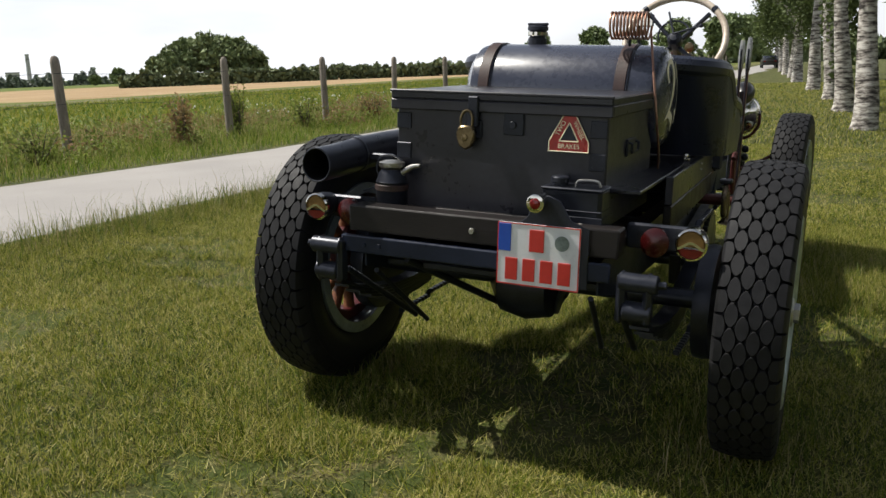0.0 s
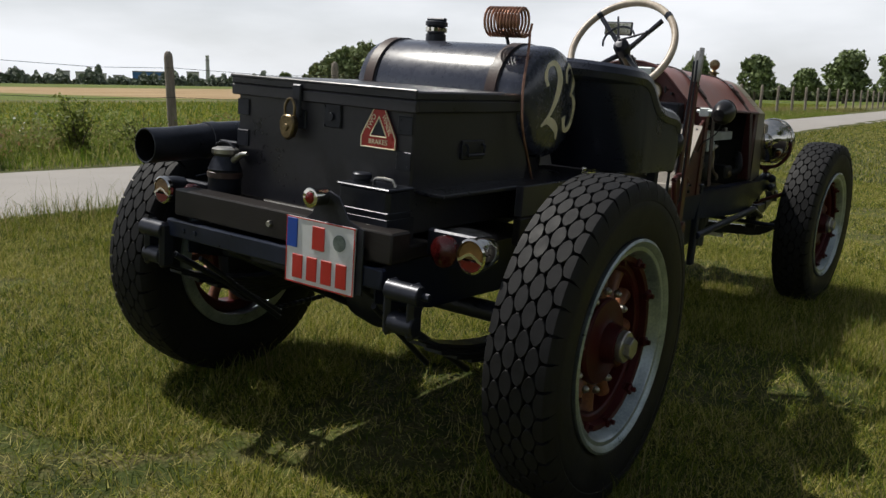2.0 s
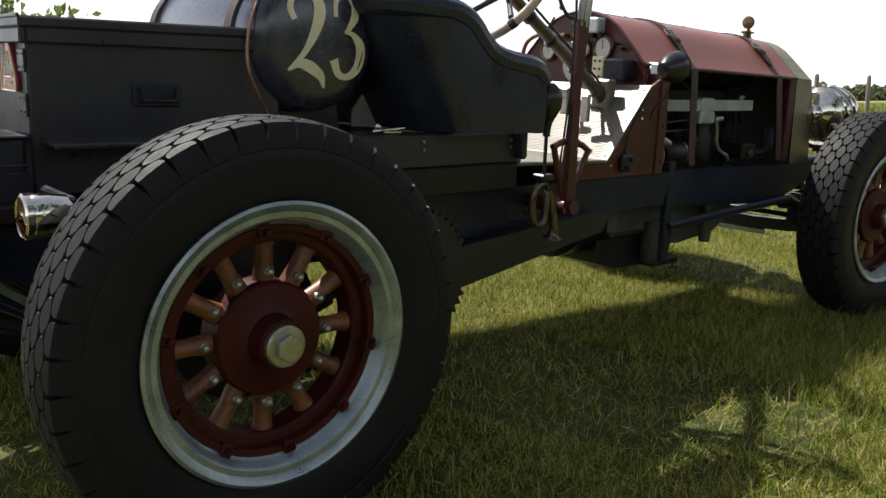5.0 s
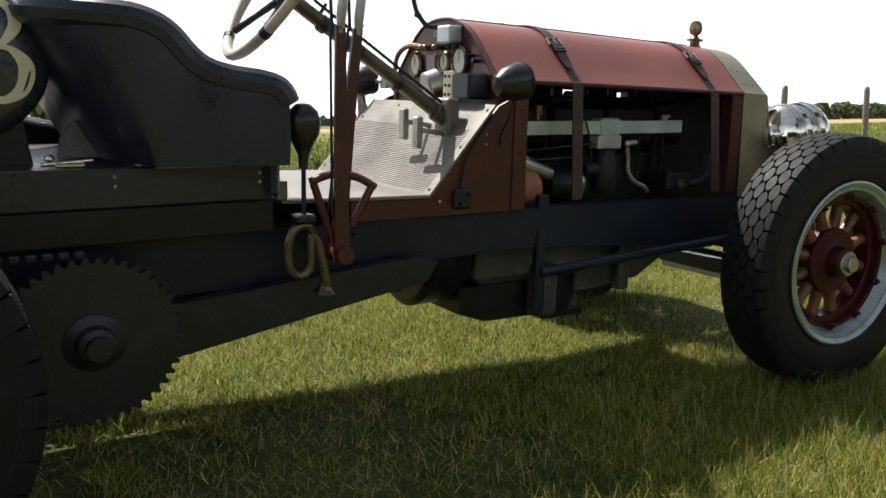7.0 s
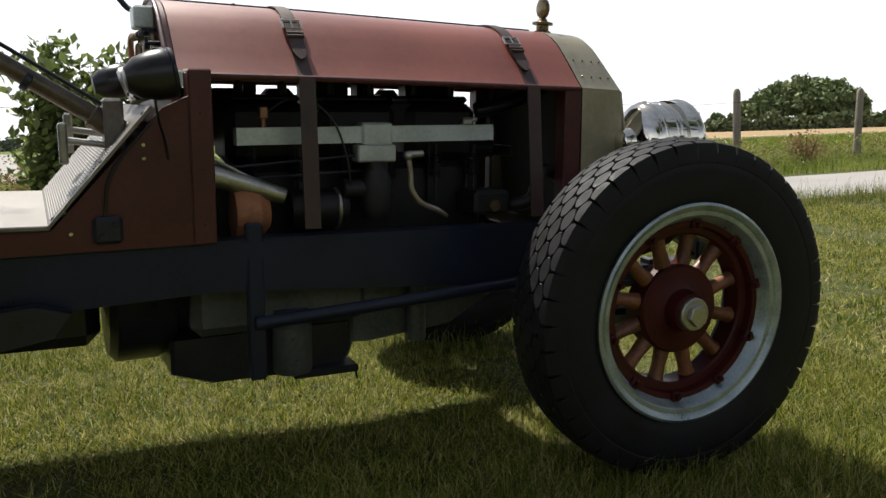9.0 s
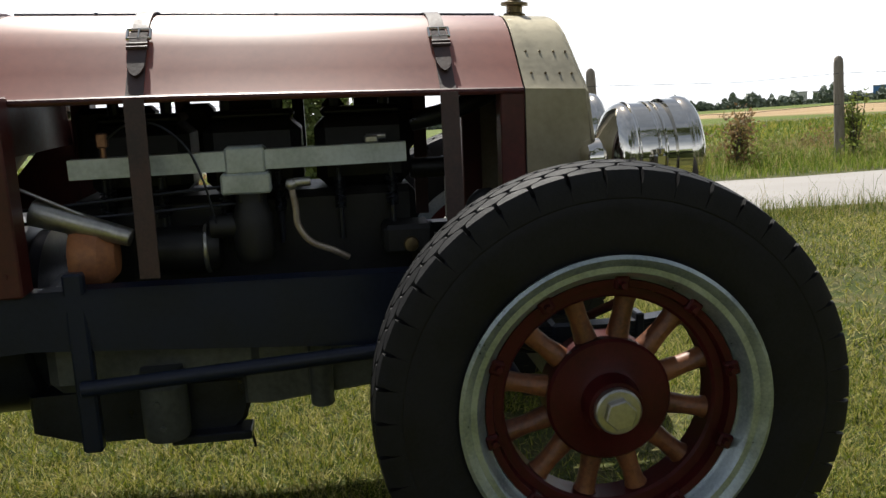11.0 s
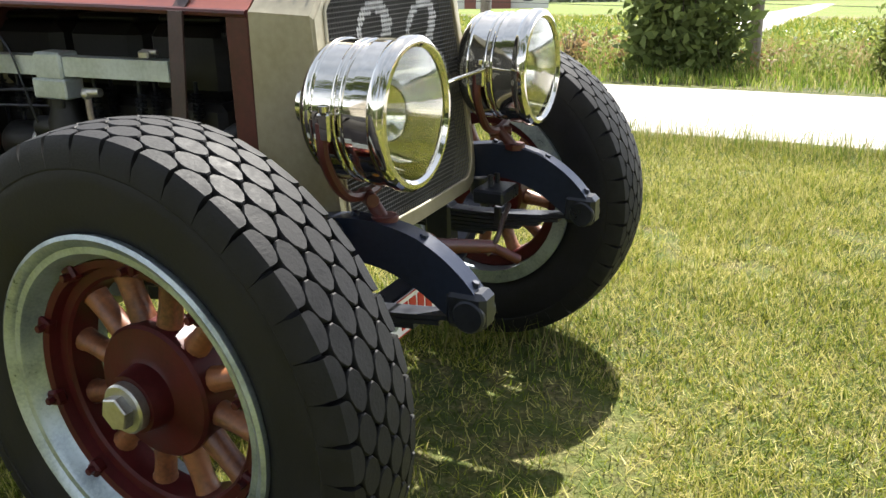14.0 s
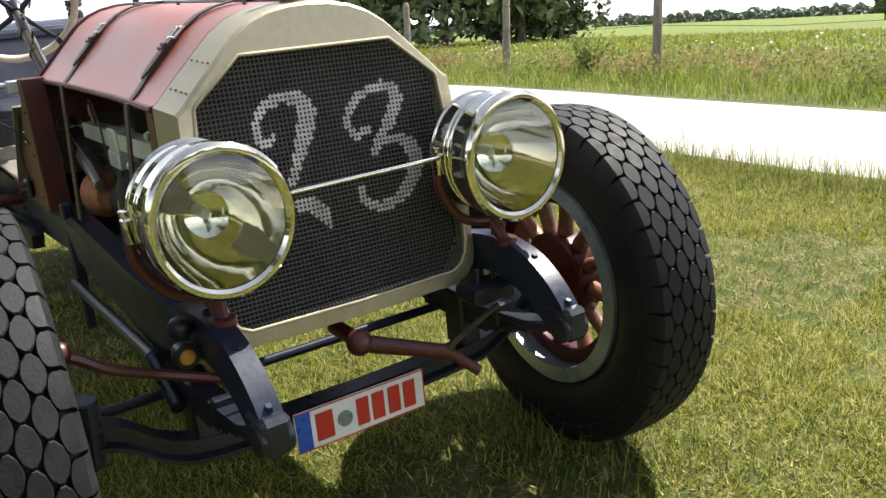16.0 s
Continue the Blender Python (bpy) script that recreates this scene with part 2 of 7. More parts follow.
def mat(name, col, col2=None, rough=0.5, metal=0.0, coarse=3.0, fine=60.0, bump=0.15, dist=0.002, rough_var=0.12, stretch=None, coat=0.0, spec=0.5, coat_rough=0.2):
    """A surface whose colour drifts between two tones at a coarse scale, with fine grain in tone, gloss and relief."""
    m = bpy.data.materials.new(name)
    m.use_nodes = True
    nt = m.node_tree
    p = nt.nodes["Principled BSDF"]
    col2 = col2 or tuple(c * 0.72 for c in col)
    a = noise_of(nt, coarse, 5.0, stretch=stretch)
    b = noise_of(nt, fine, 3.0, stretch=stretch)
    mix = nt.nodes.new("ShaderNodeMath")
    mix.operation = "MULTIPLY_ADD"
    mix.inputs[1].default_value = 0.35
    nt.links.new(b, mix.inputs[0])
    sc = nt.nodes.new("ShaderNodeMath")
    sc.operation = "MULTIPLY"
    sc.inputs[1].default_value = 0.65
    nt.links.new(a, sc.inputs[0])
    nt.links.new(sc.outputs[0], mix.inputs[2])
    nt.links.new(ramp(nt, mix.outputs[0], [(0.36, col2), (0.60, col)]), p.inputs["Base Color"])
    rr = nt.nodes.new("ShaderNodeMapRange")
    rr.inputs["From Min"].default_value, rr.inputs["From Max"].default_value = 0.3, 0.7
    rr.inputs["To Min"].default_value, rr.inputs["To Max"].default_value = max(rough - rough_var, 0.02), min(rough + rough_var, 1)
    nt.links.new(mix.outputs[0], rr.inputs["Value"])
    nt.links.new(rr.outputs[0], p.inputs["Roughness"])
    p.inputs["Metallic"].default_value = metal
    p.inputs["Specular IOR Level"].default_value = spec
    if coat:
        p.inputs["Coat Weight"].default_value, p.inputs["Coat Roughness"].default_value = coat, coat_rough
    if bump:
        bp = nt.nodes.new("ShaderNodeBump")
        bp.inputs["Strength"].default_value, bp.inputs["Distance"].default_value = bump, dist
        nt.links.new(b, bp.inputs["Height"])
        nt.links.new(bp.outputs[0], p.inputs["Normal"])
    return m


TREAD = mat("worn_tread_rubber", (0.0145, 0.0145, 0.016), (0.007, 0.007, 0.0078), rough=0.64, coarse=30, fine=160, bump=0.35, spec=0.22)
RUBBER = mat("tyre_rubber", (0.0145, 0.0145, 0.0185), (0.0072, 0.0074, 0.0095), rough=0.50, coarse=7, fine=120, bump=0.25, spec=0.20)
BLACK = mat("black_painted_wood", (0.029, 0.029, 0.037), (0.016, 0.016, 0.021), rough=0.34, coarse=3, fine=45, bump=0.12, spec=0.5)
CHASSIS = mat("blue_black_chassis_paint", (0.013, 0.0185, 0.038), (0.0075, 0.0105, 0.022), rough=0.36, coarse=4, fine=70, spec=0.3)
BROWNBLACK = mat("weathered_dark_wood", (0.020, 0.0165, 0.0155), (0.010, 0.0085, 0.0085), rough=0.45, coarse=2, fine=30, stretch=(1, 6, 6), bump=0.3, spec=0.28)
HOODRED = mat("dull_brick_red_paint", (0.27, 0.064, 0.034), (0.20, 0.045, 0.026), rough=0.46, coarse=3, fine=50, bump=0.05, coat=1.0, spec=0.25, coat_rough=0.40)
DARKRED = mat("oxide_red_paint", (0.084, 0.016, 0.0135), (0.047, 0.0105, 0.0095), rough=0.42, coarse=6, fine=70)
MAROON = mat("maroon_wheel_paint", (0.064, 0.0075, 0.0085), (0.034, 0.0045, 0.005), rough=0.42, coarse=7, fine=80, spec=0.22)
SPOKE = mat("worn_varnished_spoke_wood", (0.24, 0.092, 0.040), (0.075, 0.026, 0.016), rough=0.42, coarse=9, fine=90, bump=0.2)
RIMGREY = mat("galvanised_rim", (0.40, 0.46, 0.49), (0.22, 0.265, 0.29), rough=0.36, metal=0.7, coarse=12, fine=140)
STEEL = mat("worn_steel", (0.46, 0.45, 0.42), (0.30, 0.29, 0.27), rough=0.35, metal=0.9, coarse=9, fine=90)
NICKEL = mat("polished_nickel", (0.72, 0.69, 0.62), (0.60, 0.57, 0.50), rough=0.06, metal=1.0, coarse=5, fine=60, bump=0.01, rough_var=0.04)
BRASSY = mat("dull_nickel_brass_shell", (0.40, 0.36, 0.26), (0.30, 0.27, 0.19), rough=0.42, metal=0.65, coarse=4, fine=60, bump=0.06)
BRASS = mat("tarnished_brass", (0.23, 0.175, 0.095), (0.10, 0.074, 0.042), rough=0.32, metal=0.9, coarse=12, fine=90)
COPPER = mat("copper_pipe", (0.40, 0.22, 0.15), (0.22, 0.12, 0.085), rough=0.38, metal=0.9, coarse=14, fine=80)
PIPE = mat("dull_metal_pipe", (0.40, 0.34, 0.28), (0.22, 0.17, 0.13), rough=0.4, metal=0.7, coarse=14, fine=80)
REFLECTOR = mat("dark_red_reflector", (0.050, 0.004, 0.004), (0.03, 0.003, 0.003), rough=0.25, bump=0.15)
LEATHER = mat("black_leather", (0.021, 0.025, 0.042), (0.012, 0.0145, 0.025), rough=0.32, coarse=6, fine=130, bump=0.35, dist=0.001, spec=0.5)
HORNBRASS = mat("dull_silvery_brass", (0.165, 0.13, 0.088), (0.085, 0.064, 0.044), rough=0.32, metal=0.75, coarse=14, fine=90)
BRONZE = mat("oiled_bronze", (0.13, 0.105, 0.08), (0.07, 0.055, 0.042), rough=0.36, metal=0.7, coarse=9, fine=90)
STRAP = mat("dark_brown_leather", (0.060, 0.030, 0.024), (0.028, 0.016, 0.014), rough=0.5, coarse=12, fine=120, bump=0.35)
TANKGREY = mat("graphite_tank_paint", (0.033, 0.038, 0.060), (0.021, 0.024, 0.039), rough=0.28, coarse=3, fine=50, bump=0.05, coat=0.7)
ALLOY = mat("scuffed_aluminium_plate", (0.235, 0.215, 0.19), (0.15, 0.135, 0.118), rough=0.46, metal=0.35, coarse=5, fine=60)
ALLOYBOX = mat("cast_aluminium", (0.55, 0.60, 0.60), (0.38, 0.42, 0.42), rough=0.45, metal=0.5, coarse=8, fine=90)
ENGINE = mat("oily_engine_iron", (0.017, 0.017, 0.018), (0.006, 0.006, 0.0065), rough=0.5, metal=0.3, coarse=9, fine=70, bump=0.3)
PANGREY = mat("grey_green_crankcase", (0.125, 0.135, 0.135), (0.06, 0.066, 0.066), rough=0.5, metal=0.3, coarse=6, fine=60)
ORANGE = mat("orange_primer", (0.42, 0.17, 0.07), (0.22, 0.09, 0.05), rough=0.55, coarse=10, fine=60)
IVORY = mat("aged_ivory_wheel_rim", (0.58, 0.50, 0.40), (0.38, 0.30, 0.23), rough=0.35, coarse=9, fine=70)
CREAM = mat("cream_number_paint", (0.84, 0.78, 0.55), (0.74, 0.67, 0.45), rough=0.5, coarse=14, fine=80, bump=0.03)
CHALK = mat("white_number_on_mesh", (0.55, 0.55, 0.56), (0.26, 0.26, 0.27), rough=0.7, coarse=25, fine=140)
COREBLACK = mat("black_radiator_core", (0.010, 0.010, 0.010), (0.005, 0.005, 0.005), rough=0.8, coarse=20, fine=120)
MESHBLACK = mat("black_grille_mesh", (0.085, 0.082, 0.080), (0.050, 0.048, 0.047), rough=0.40, coarse=8, fine=80)
WHITE = mat("white_plate_film", (0.74, 0.75, 0.76), (0.66, 0.67, 0.68), rough=0.35, coarse=6, fine=60, bump=0.02)
REDPAINT = mat("red_character_paint", (0.55, 0.035, 0.025), (0.45, 0.028, 0.02), rough=0.4, bump=0.02)
BLUEPAINT = mat("blue_band_film", (0.02, 0.085, 0.45), (0.016, 0.07, 0.38), rough=0.35, bump=0.02)
SIGNRED = mat("enamel_red", (0.46, 0.032, 0.028), (0.34, 0.024, 0.022), rough=0.33, coarse=14, fine=80, coat=0.3)
AMBER = mat("amber_lens", (0.20, 0.115, 0.035), (0.13, 0.07, 0.025), rough=0.15, bump=0.1)
ORANGELENS = mat("orange_lens", (0.62, 0.30, 0.06), (0.48, 0.2, 0.04), rough=0.15, bump=0.1)
REDLENS = mat("red_lens", (0.20, 0.010, 0.010), (0.12, 0.007, 0.007), rough=0.12, bump=0.1)
TIN = mat("old_painted_tin", (0.024, 0.027, 0.039), (0.013, 0.015, 0.022), rough=0.36, metal=0.35, coarse=12, fine=80)
SEALGREY = mat("grey_green_seal", (0.20, 0.24, 0.22), (0.12, 0.15, 0.14), rough=0.4, coarse=40, fine=160)
GAUGE = mat("gauge_face", (0.66, 0.64, 0.58), (0.5, 0.48, 0.42), rough=0.4)
PATCHGREY = mat("light_patch_grey", (0.34, 0.33, 0.31), (0.24, 0.23, 0.215), rough=0.85, coarse=8, fine=160, bump=0.4)
COMPART = mat("black_rubber_bulb", (0.016, 0.015, 0.017), (0.009, 0.009, 0.010), rough=0.35, bump=0.05)


def glass_mat(name, col=(1, 1, 1), rough=0.02):
    m = bpy.data.materials.new(name)
    m.use_nodes = True
    nt = m.node_tree
    p = nt.nodes["Principled BSDF"]
    p.inputs["Base Color"].default_value = (*col, 1)
    p.inputs["Transmission Weight"].default_value, p.inputs["Roughness"].default_value, p.inputs["IOR"].default_value = 1.0, rough, 1.45
    return m


GLASS = glass_mat("lamp_glass", (0.93, 0.95, 0.88))


# ---- ground, lane and fields ----
def lane_x(y):
    """Middle of the lane; it bends away to the left far ahead."""
    return -6.25 - 0.0022 * max(y - 18.0, 0.0) ** 1.5 + 0.0010 * max(-y - 12.0, 0.0) ** 1.5


LANE_HALF = 2.0


def height(x, y):
    """The verge rises to the lane; the fields beyond lie level, a little lower."""
    yy = max(-6.0, min(y, 9.0))
    lx = lane_x(y)
    edge = lx + LANE_HALF
    verge = -math.tan(radians(3.15)) * max(min(x, 3.2), edge) + 0.014 - 0.0148 * yy
    if x >= edge:
        far = max(x - 3.2, 0.0)
        z = verge - 0.10 * (1 - math.exp(-far / 4.0))
        t = min(max((math.hypot(x, y - 2) - 14.0) / 25.0, 0.0), 1.0)
        return z * (1 - t) + 0.05 * t
    d = edge - x
    base = -math.tan(radians(3.15)) * edge + 0.014 - 0.0148 * yy
    if d < 2 * LANE_HALF:
        return base - 0.012 - 0.02 * (d / (2 * LANE_HALF))
    return base - 0.03 - 0.10 * (1 - math.exp(-(d - 2 * LANE_HALF) / 5.0))


def grid_lines(lo, hi, fine_lo, fine_hi, step):
    mid = list(np.arange(fine_lo, fine_hi + 1e-6, step))
    out, s, p = [], step, fine_lo
    while p > lo:
        s *= 1.35
        p -= s
        out.append(p)
    up, s, p = [], step, fine_hi
    while p < hi:
        s *= 1.35
        p += s
        up.append(p)
    return out[::-1] + mid + up


def make_ground():
    xs, ys = grid_lines(-2500, 2500, -16, 6, 0.25), grid_lines(-2500, 2500, -10, 22, 0.4)
    vs = [(x, y, height(x, y) + (0.004 * noise.noise(Vector((x * 1.7, y * 1.7, 0))) - 0.006 if abs(x) < 20 and x > lane_x(y) + LANE_HALF + 0.1 else 0)) for x in xs for y in ys]
    n = len(ys)
    fs = [(i * n + j, (i + 1) * n + j, (i + 1) * n + j + 1, i * n + j + 1) for i in range(len(xs) - 1) for j in range(n - 1)]
    me = bpy.data.meshes.new("ground")
    me.from_pydata(vs, [], fs)
    me.polygons.foreach_set("use_smooth", [True] * len(me.polygons))
    m = bpy.data.materials.new("grass_and_fields")
    m.use_nodes = True
    nt = m.node_tree
    p = nt.nodes["Principled BSDF"]
    p.inputs["Roughness"].default_value = 0.9
    p.inputs["Specular IOR Level"].default_value = 0.2
    pos = nt.nodes.new("ShaderNodeTexCoord").outputs["Object"]
    sep = nt.nodes.new("ShaderNodeSeparateXYZ")
    nt.links.new(pos, sep.inputs[0])

    def blend(fac, a, b):
        x = nt.nodes.new("ShaderNodeMix")
        x.data_type = "RGBA"
        nt.links.new(fac, x.inputs["Factor"])
        nt.links.new(a, x.inputs["A"])
        nt.links.new(b, x.inputs["B"])
        return x.outputs["Result"]

    def step_at(value, wobble, soft):
        # 1 on the far side of x = value, with an uneven border
        a = nt.nodes.new("ShaderNodeMath")
        a.operation = "MULTIPLY_ADD"
        nt.links.new(noise_of(nt, 0.25, 4, vec=pos), a.inputs[0])
        a.inputs[1].default_value = wobble
        nt.links.new(sep.outputs[0], a.inputs[2])
        r = nt.nodes.new("ShaderNodeMapRange")
        r.inputs["From Min"].default_value, r.inputs["From Max"].default_value = value + wobble / 2 + soft, value + wobble / 2 - soft
        nt.links.new(a.outputs[0], r.inputs["Value"])
        return r.outputs[0]
    lawn = blend(ramp(nt, noise_of(nt, 9.0, 4, vec=pos), [(0.40, (0, 0, 0)), (0.68, (1, 1, 1))]), ramp(nt, noise_of(nt, 0.9, 6, vec=pos), [(0.35, (0.030, 0.046, 0.008)), (0.62, (0.070, 0.085, 0.018))]),
                 ramp(nt, noise_of(nt, 60, 3, vec=pos), [(0.35, (0.04, 0.036, 0.014)), (0.6, (0.16, 0.14, 0.055)), (0.72, (0.30, 0.26, 0.12))]))
    weeds = ramp(nt, noise_of(nt, 1.6, 6, vec=pos), [(0.35, (0.07, 0.10, 0.02)), (0.50, (0.15, 0.15, 0.05)), (0.65, (0.20, 0.15, 0.07))])
    crop = ramp(nt, noise_of(nt, 0.8, 6, vec=pos, stretch=(1.2, 0.10, 1)), [(0.35, (0.060, 0.095, 0.012)), (0.5, (0.10, 0.135, 0.020)), (0.65, (0.140, 0.150, 0.038))])
    soil = ramp(nt, noise_of(nt, 0.7, 6, vec=pos), [(0.35, (0.10, 0.105, 0.04)), (0.65, (0.17, 0.15, 0.07))])
    wheat = ramp(nt, noise_of(nt, 0.10, 6, vec=pos), [(0.3, (0.27, 0.18, 0.095)), (0.7, (0.40, 0.29, 0.16))])
    c = blend(step_at(-13.5, 1.5, 0.6), lawn, weeds)
    c = blend(step_at(-19.0, 2.0, 0.8), c, crop)
    c = blend(step_at(-47.0, 3.0, 0.6), c, soil)
    c = blend(step_at(-56.0, 3.0, 0.6), c, crop)
    ripe = nt.nodes.new("ShaderNodeMath")
    ripe.operation = "MULTIPLY"
    nt.links.new(step_at(-60.0, 3.0, 0.5), ripe.inputs[0])
    ahead = nt.nodes.new("ShaderNodeMapRange")  # the wheat stands ahead only
    ahead.inputs["From Min"].default_value, ahead.inputs["From Max"].default_value = 45.0, 50.0
    nt.links.new(sep.outputs[1], ahead.inputs["Value"])
    nt.links.new(ahead.outputs[0], ripe.inputs[1])
    c = blend(ripe.outputs[0], c, wheat)
    c = blend(step_at(-190.0, 20.0, 6.0), c, crop)
    nt.links.new(c, p.inputs["Base Color"])
    bp = nt.nodes.new("ShaderNodeBump")
    bp.inputs["Strength"].default_value, bp.inputs["Distance"].default_value = 0.8, 0.03
    nt.links.new(noise_of(nt, 40, 4, vec=pos), bp.inputs["Height"])
    nt.links.new(bp.outputs[0], p.inputs["Normal"])
    ob = new("ground", me)
    me.materials.append(m)
    return tagged(ob, "mown grass verge running into crop and wheat fields", "ground", kind="structure")


ground = make_ground()


def make_lane():
    ys = [-1200, -600, -300, -150, -80, -50, -35] + list(np.arange(-25, 60, 1.0)) + [65, 75, 90, 110, 140, 180, 240, 320, 450, 700]
    cols = np.linspace(-LANE_HALF, LANE_HALF, 9)
    vs, fs = [], []
    for y in ys:
        for k, c in enumerate(cols):
            wob = 0.05 * noise.noise(Vector((c, y * 0.8, 3))) if k in (0, 8) else 0
            x = lane_x(y) + c + wob
            vs.append((x, y, height(x, y) + 0.016 - (0.03 if k in (0, 8) else 0) + 0.012 * (1 - (c / LANE_HALF) ** 2)))
    for j in range(len(ys) - 1):
        for k in range(8):
            fs.append((j * 9 + k, j * 9 + k + 1, (j + 1) * 9 + k + 1, (j + 1) * 9 + k))
    me = bpy.data.meshes.new("lane")
    me.from_pydata(vs, [], fs)
    me.polygons.foreach_set("use_smooth", [True] * len(me.polygons))
    me.materials.append(mat("pale_worn_asphalt", (0.325, 0.305, 0.285), (0.26, 0.243, 0.227), rough=0.85, coarse=0.9, fine=45, bump=0.5, dist=0.004))
    tagged(new("road", me), "narrow pale asphalt lane along the verge", "road", kind="structure")


make_lane()


def make_track():
    """Pale farm track running away across the field."""
    xs, vs = np.linspace(-21.0, -165.0, 60), []
    for x in xs:
        mid = -0.1 + 0.022 * (x + 30.0)
        for c in (-1.5, -0.5, 0.5, 1.5):
            y = mid + c + 0.06 * noise.noise(Vector((x, c, 1.0)))
            vs.append((x, y, height(x, y) + (0.03 if abs(c) < 1 else 0.012)))
    fs = [(j * 4 + k, j * 4 + k + 1, j * 4 + k + 5, j * 4 + k + 4) for j in range(len(xs) - 1) for k in range(3)]
    me = bpy.data.meshes.new("track")
    me.from_pydata(vs, [], fs)
    me.materials.append(mat("pale_gravel", (0.33, 0.31, 0.29), (0.24, 0.225, 0.21), rough=0.9, coarse=0.7, fine=30, bump=0.5, dist=0.01))
    tagged(new("track", me), "pale gravel farm track across the field", "track", kind="structure")


make_track()


# ---- the car ----
car = thing("vintage_car", "old open racing car with black body and brick-red bonnet", "car", SLOPE)
RAIL = 0.43  # outer face of the frame rails


def wheel_parts():
    """One artillery wheel, axis along +x (outward), centre at the origin."""
    R, WI = 0.520, 0.108
    tyre = Shape()
    prof = [(0.330, 0.098), (0.350, 0.110), (0.385, 0.118), (0.430, 0.120), (0.455, 0.1195), (0.474, 0.106), (0.486, 0.092), (0.494, 0.066), (0.497, 0.03), (0.498, 0.0)]
    prof = prof + [(r, -h) for r, h in reversed(prof[:-1])] + [(0.30, -0.08), (0.30, 0.08)]
    tyre.lathe(prof, 88, closed=True)
    n = 42
    step = 2 * math.pi / n

    def on(a, x, lift):
        # crown of the tyre: radius falls off towards the shoulder
        r = 0.507 - 0.0095 * (x / 0.1) ** 2 + lift
        return Vector((x, r * math.cos(a), r * math.sin(a)))
    tread = Shape()
    oval = [(-1.0, 0.20), (-0.66, 0.74), (-0.17, 1.0), (0.17, 1.0), (0.66, 0.74), (1.0, 0.20), (1.0, -0.20), (0.66, -0.74), (0.17, -1.0), (-0.17, -1.0), (-0.66, -0.74), (-1.0, -0.20)]
    for row in range(4):
        cx = (row - 1.5) * 0.039
        for i in range(n):
            a0 = (i + (0.5 if row % 2 else 0)) * step
            lo, wi = step * 0.482, 0.0224
            top = [on(a0 + u * lo * 0.93, cx + w * wi * 0.92, 0.0130) for u, w in oval]
            mid = [on(a0 + u * lo, cx + w * wi, 0.0105) for u, w in oval]
            low = [on(a0 + u * lo * 1.02, cx + w * wi * 1.02, -0.016) for u, w in oval]
            tread.loft([low, mid, top], caps=False).add(top, [list(range(12))])
    for side in (1, -1):  # shoulder blocks: half round inside, cut by short slots outside
        for i in range(n):
            a0, w = (i + (0.5 if side < 0 else 0)) * step, step * 0.5
            ring = []
            for x, f in ((0.0760, 0.16), (0.0790, 0.50), (0.0830, 0.72), (0.0880, 0.85), (0.0940, 0.88), (0.1050, 0.88)):
                ring.append([on(a0 + k * w * f, side * x, 0.0130) for k in (-1, -0.5, 0.5, 1)])
            for r, x, f in ((0.5035, 0.1095, 0.87), (0.494, 0.1140, 0.89), (0.483, 0.1180, 0.96), (0.455, 0.1212, 1.0)):
                ring.append([Vector((side * x, r * math.cos(a0 + k * w * f), r * math.sin(a0 + k * w * f))) for k in (-1, -0.5, 0.5, 1)])
            inner = [[Vector((p.x * 0.90, p.y * 0.955, p.z * 0.955)) for p in rg] for rg in ring]
            tread.loft([ra + rb[::-1] for ra, rb in zip(ring, inner)])

    rim = Shape().lathe([(0.278, -0.09), (0.278, 0.066), (0.286, 0.074), (0.292, 0.094), (0.299, 0.101), (0.312, 0.102), (0.318, 0.108), (0.329, 0.114), (0.337, 0.110), (0.335, 0.096), (0.322, 0.07), (0.322, -0.09)], 72, closed=True)
    felloe = Shape().lathe([(0.232, -0.030), (0.232, 0.034), (0.238, 0.040), (0.256, 0.042), (0.261, 0.064), (0.276, 0.067), (0.278, 0.03), (0.278, -0.03), (0.272, -0.036), (0.238, -0.036)], 60, closed=True)
    lugs = []
    for i in range(10):
        a = 2 * math.pi * (i + 0.3) / 10
        c, s = math.cos(a), math.sin(a)
        m = Matrix(((1, 0, 0, 0), (0, c, -s, 0), (0, s, c, 0), (0, 0, 0, 1)))
        g = Shape().box(0.050, 0.076, 0.254, 0.286, -0.016, 0.016, 0.005, m)
        g.rod(m @ Vector((0.070, 0.266, 0)), m @ Vector((0.090, 0.266, 0)), 0.009, 0.008, 6)
        lugs.append(g)
    spokes = []
    for i in range(12):
        a = 2 * math.pi * (i + 0.5) / 12
        c, s = math.cos(a), math.sin(a)
        m = Matrix(((1, 0, 0, 0), (0, c, -s, 0), (0, s, c, 0), (0, 0, 0, 1)))
        rings = []
        for r, w, d in ((0.06, 0.019, 0.024), (0.12, 0.028, 0.026), (0.15, 0.0245, 0.025), (0.185, 0.021, 0.023), (0.220, 0.0225, 0.024), (0.236, 0.029, 0.026)):
            rings.append([m @ Vector((d * math.cos(t) * 1.02, r, w * math.sin(t))) for t in np.linspace(0, 2 * math.pi, 13)[:-1]])
        spokes.append(Shape().loft(rings))
    hub = Shape().lathe([(0.0001, -0.05), (0.13, -0.05), (0.138, -0.044), (0.138, 0.034), (0.132, 0.041), (0.075, 0.044), (0.066, 0.050), (0.062, 0.075), (0.058, 0.092), (0.0001, 0.094)], 48)
    cap = Shape().lathe([(0.0001, 0.09), (0.047, 0.090), (0.050, 0.094), (0.050, 0.110), (0.046, 0.114), (0.037, 0.115), (0.0001, 0.115)], 40)
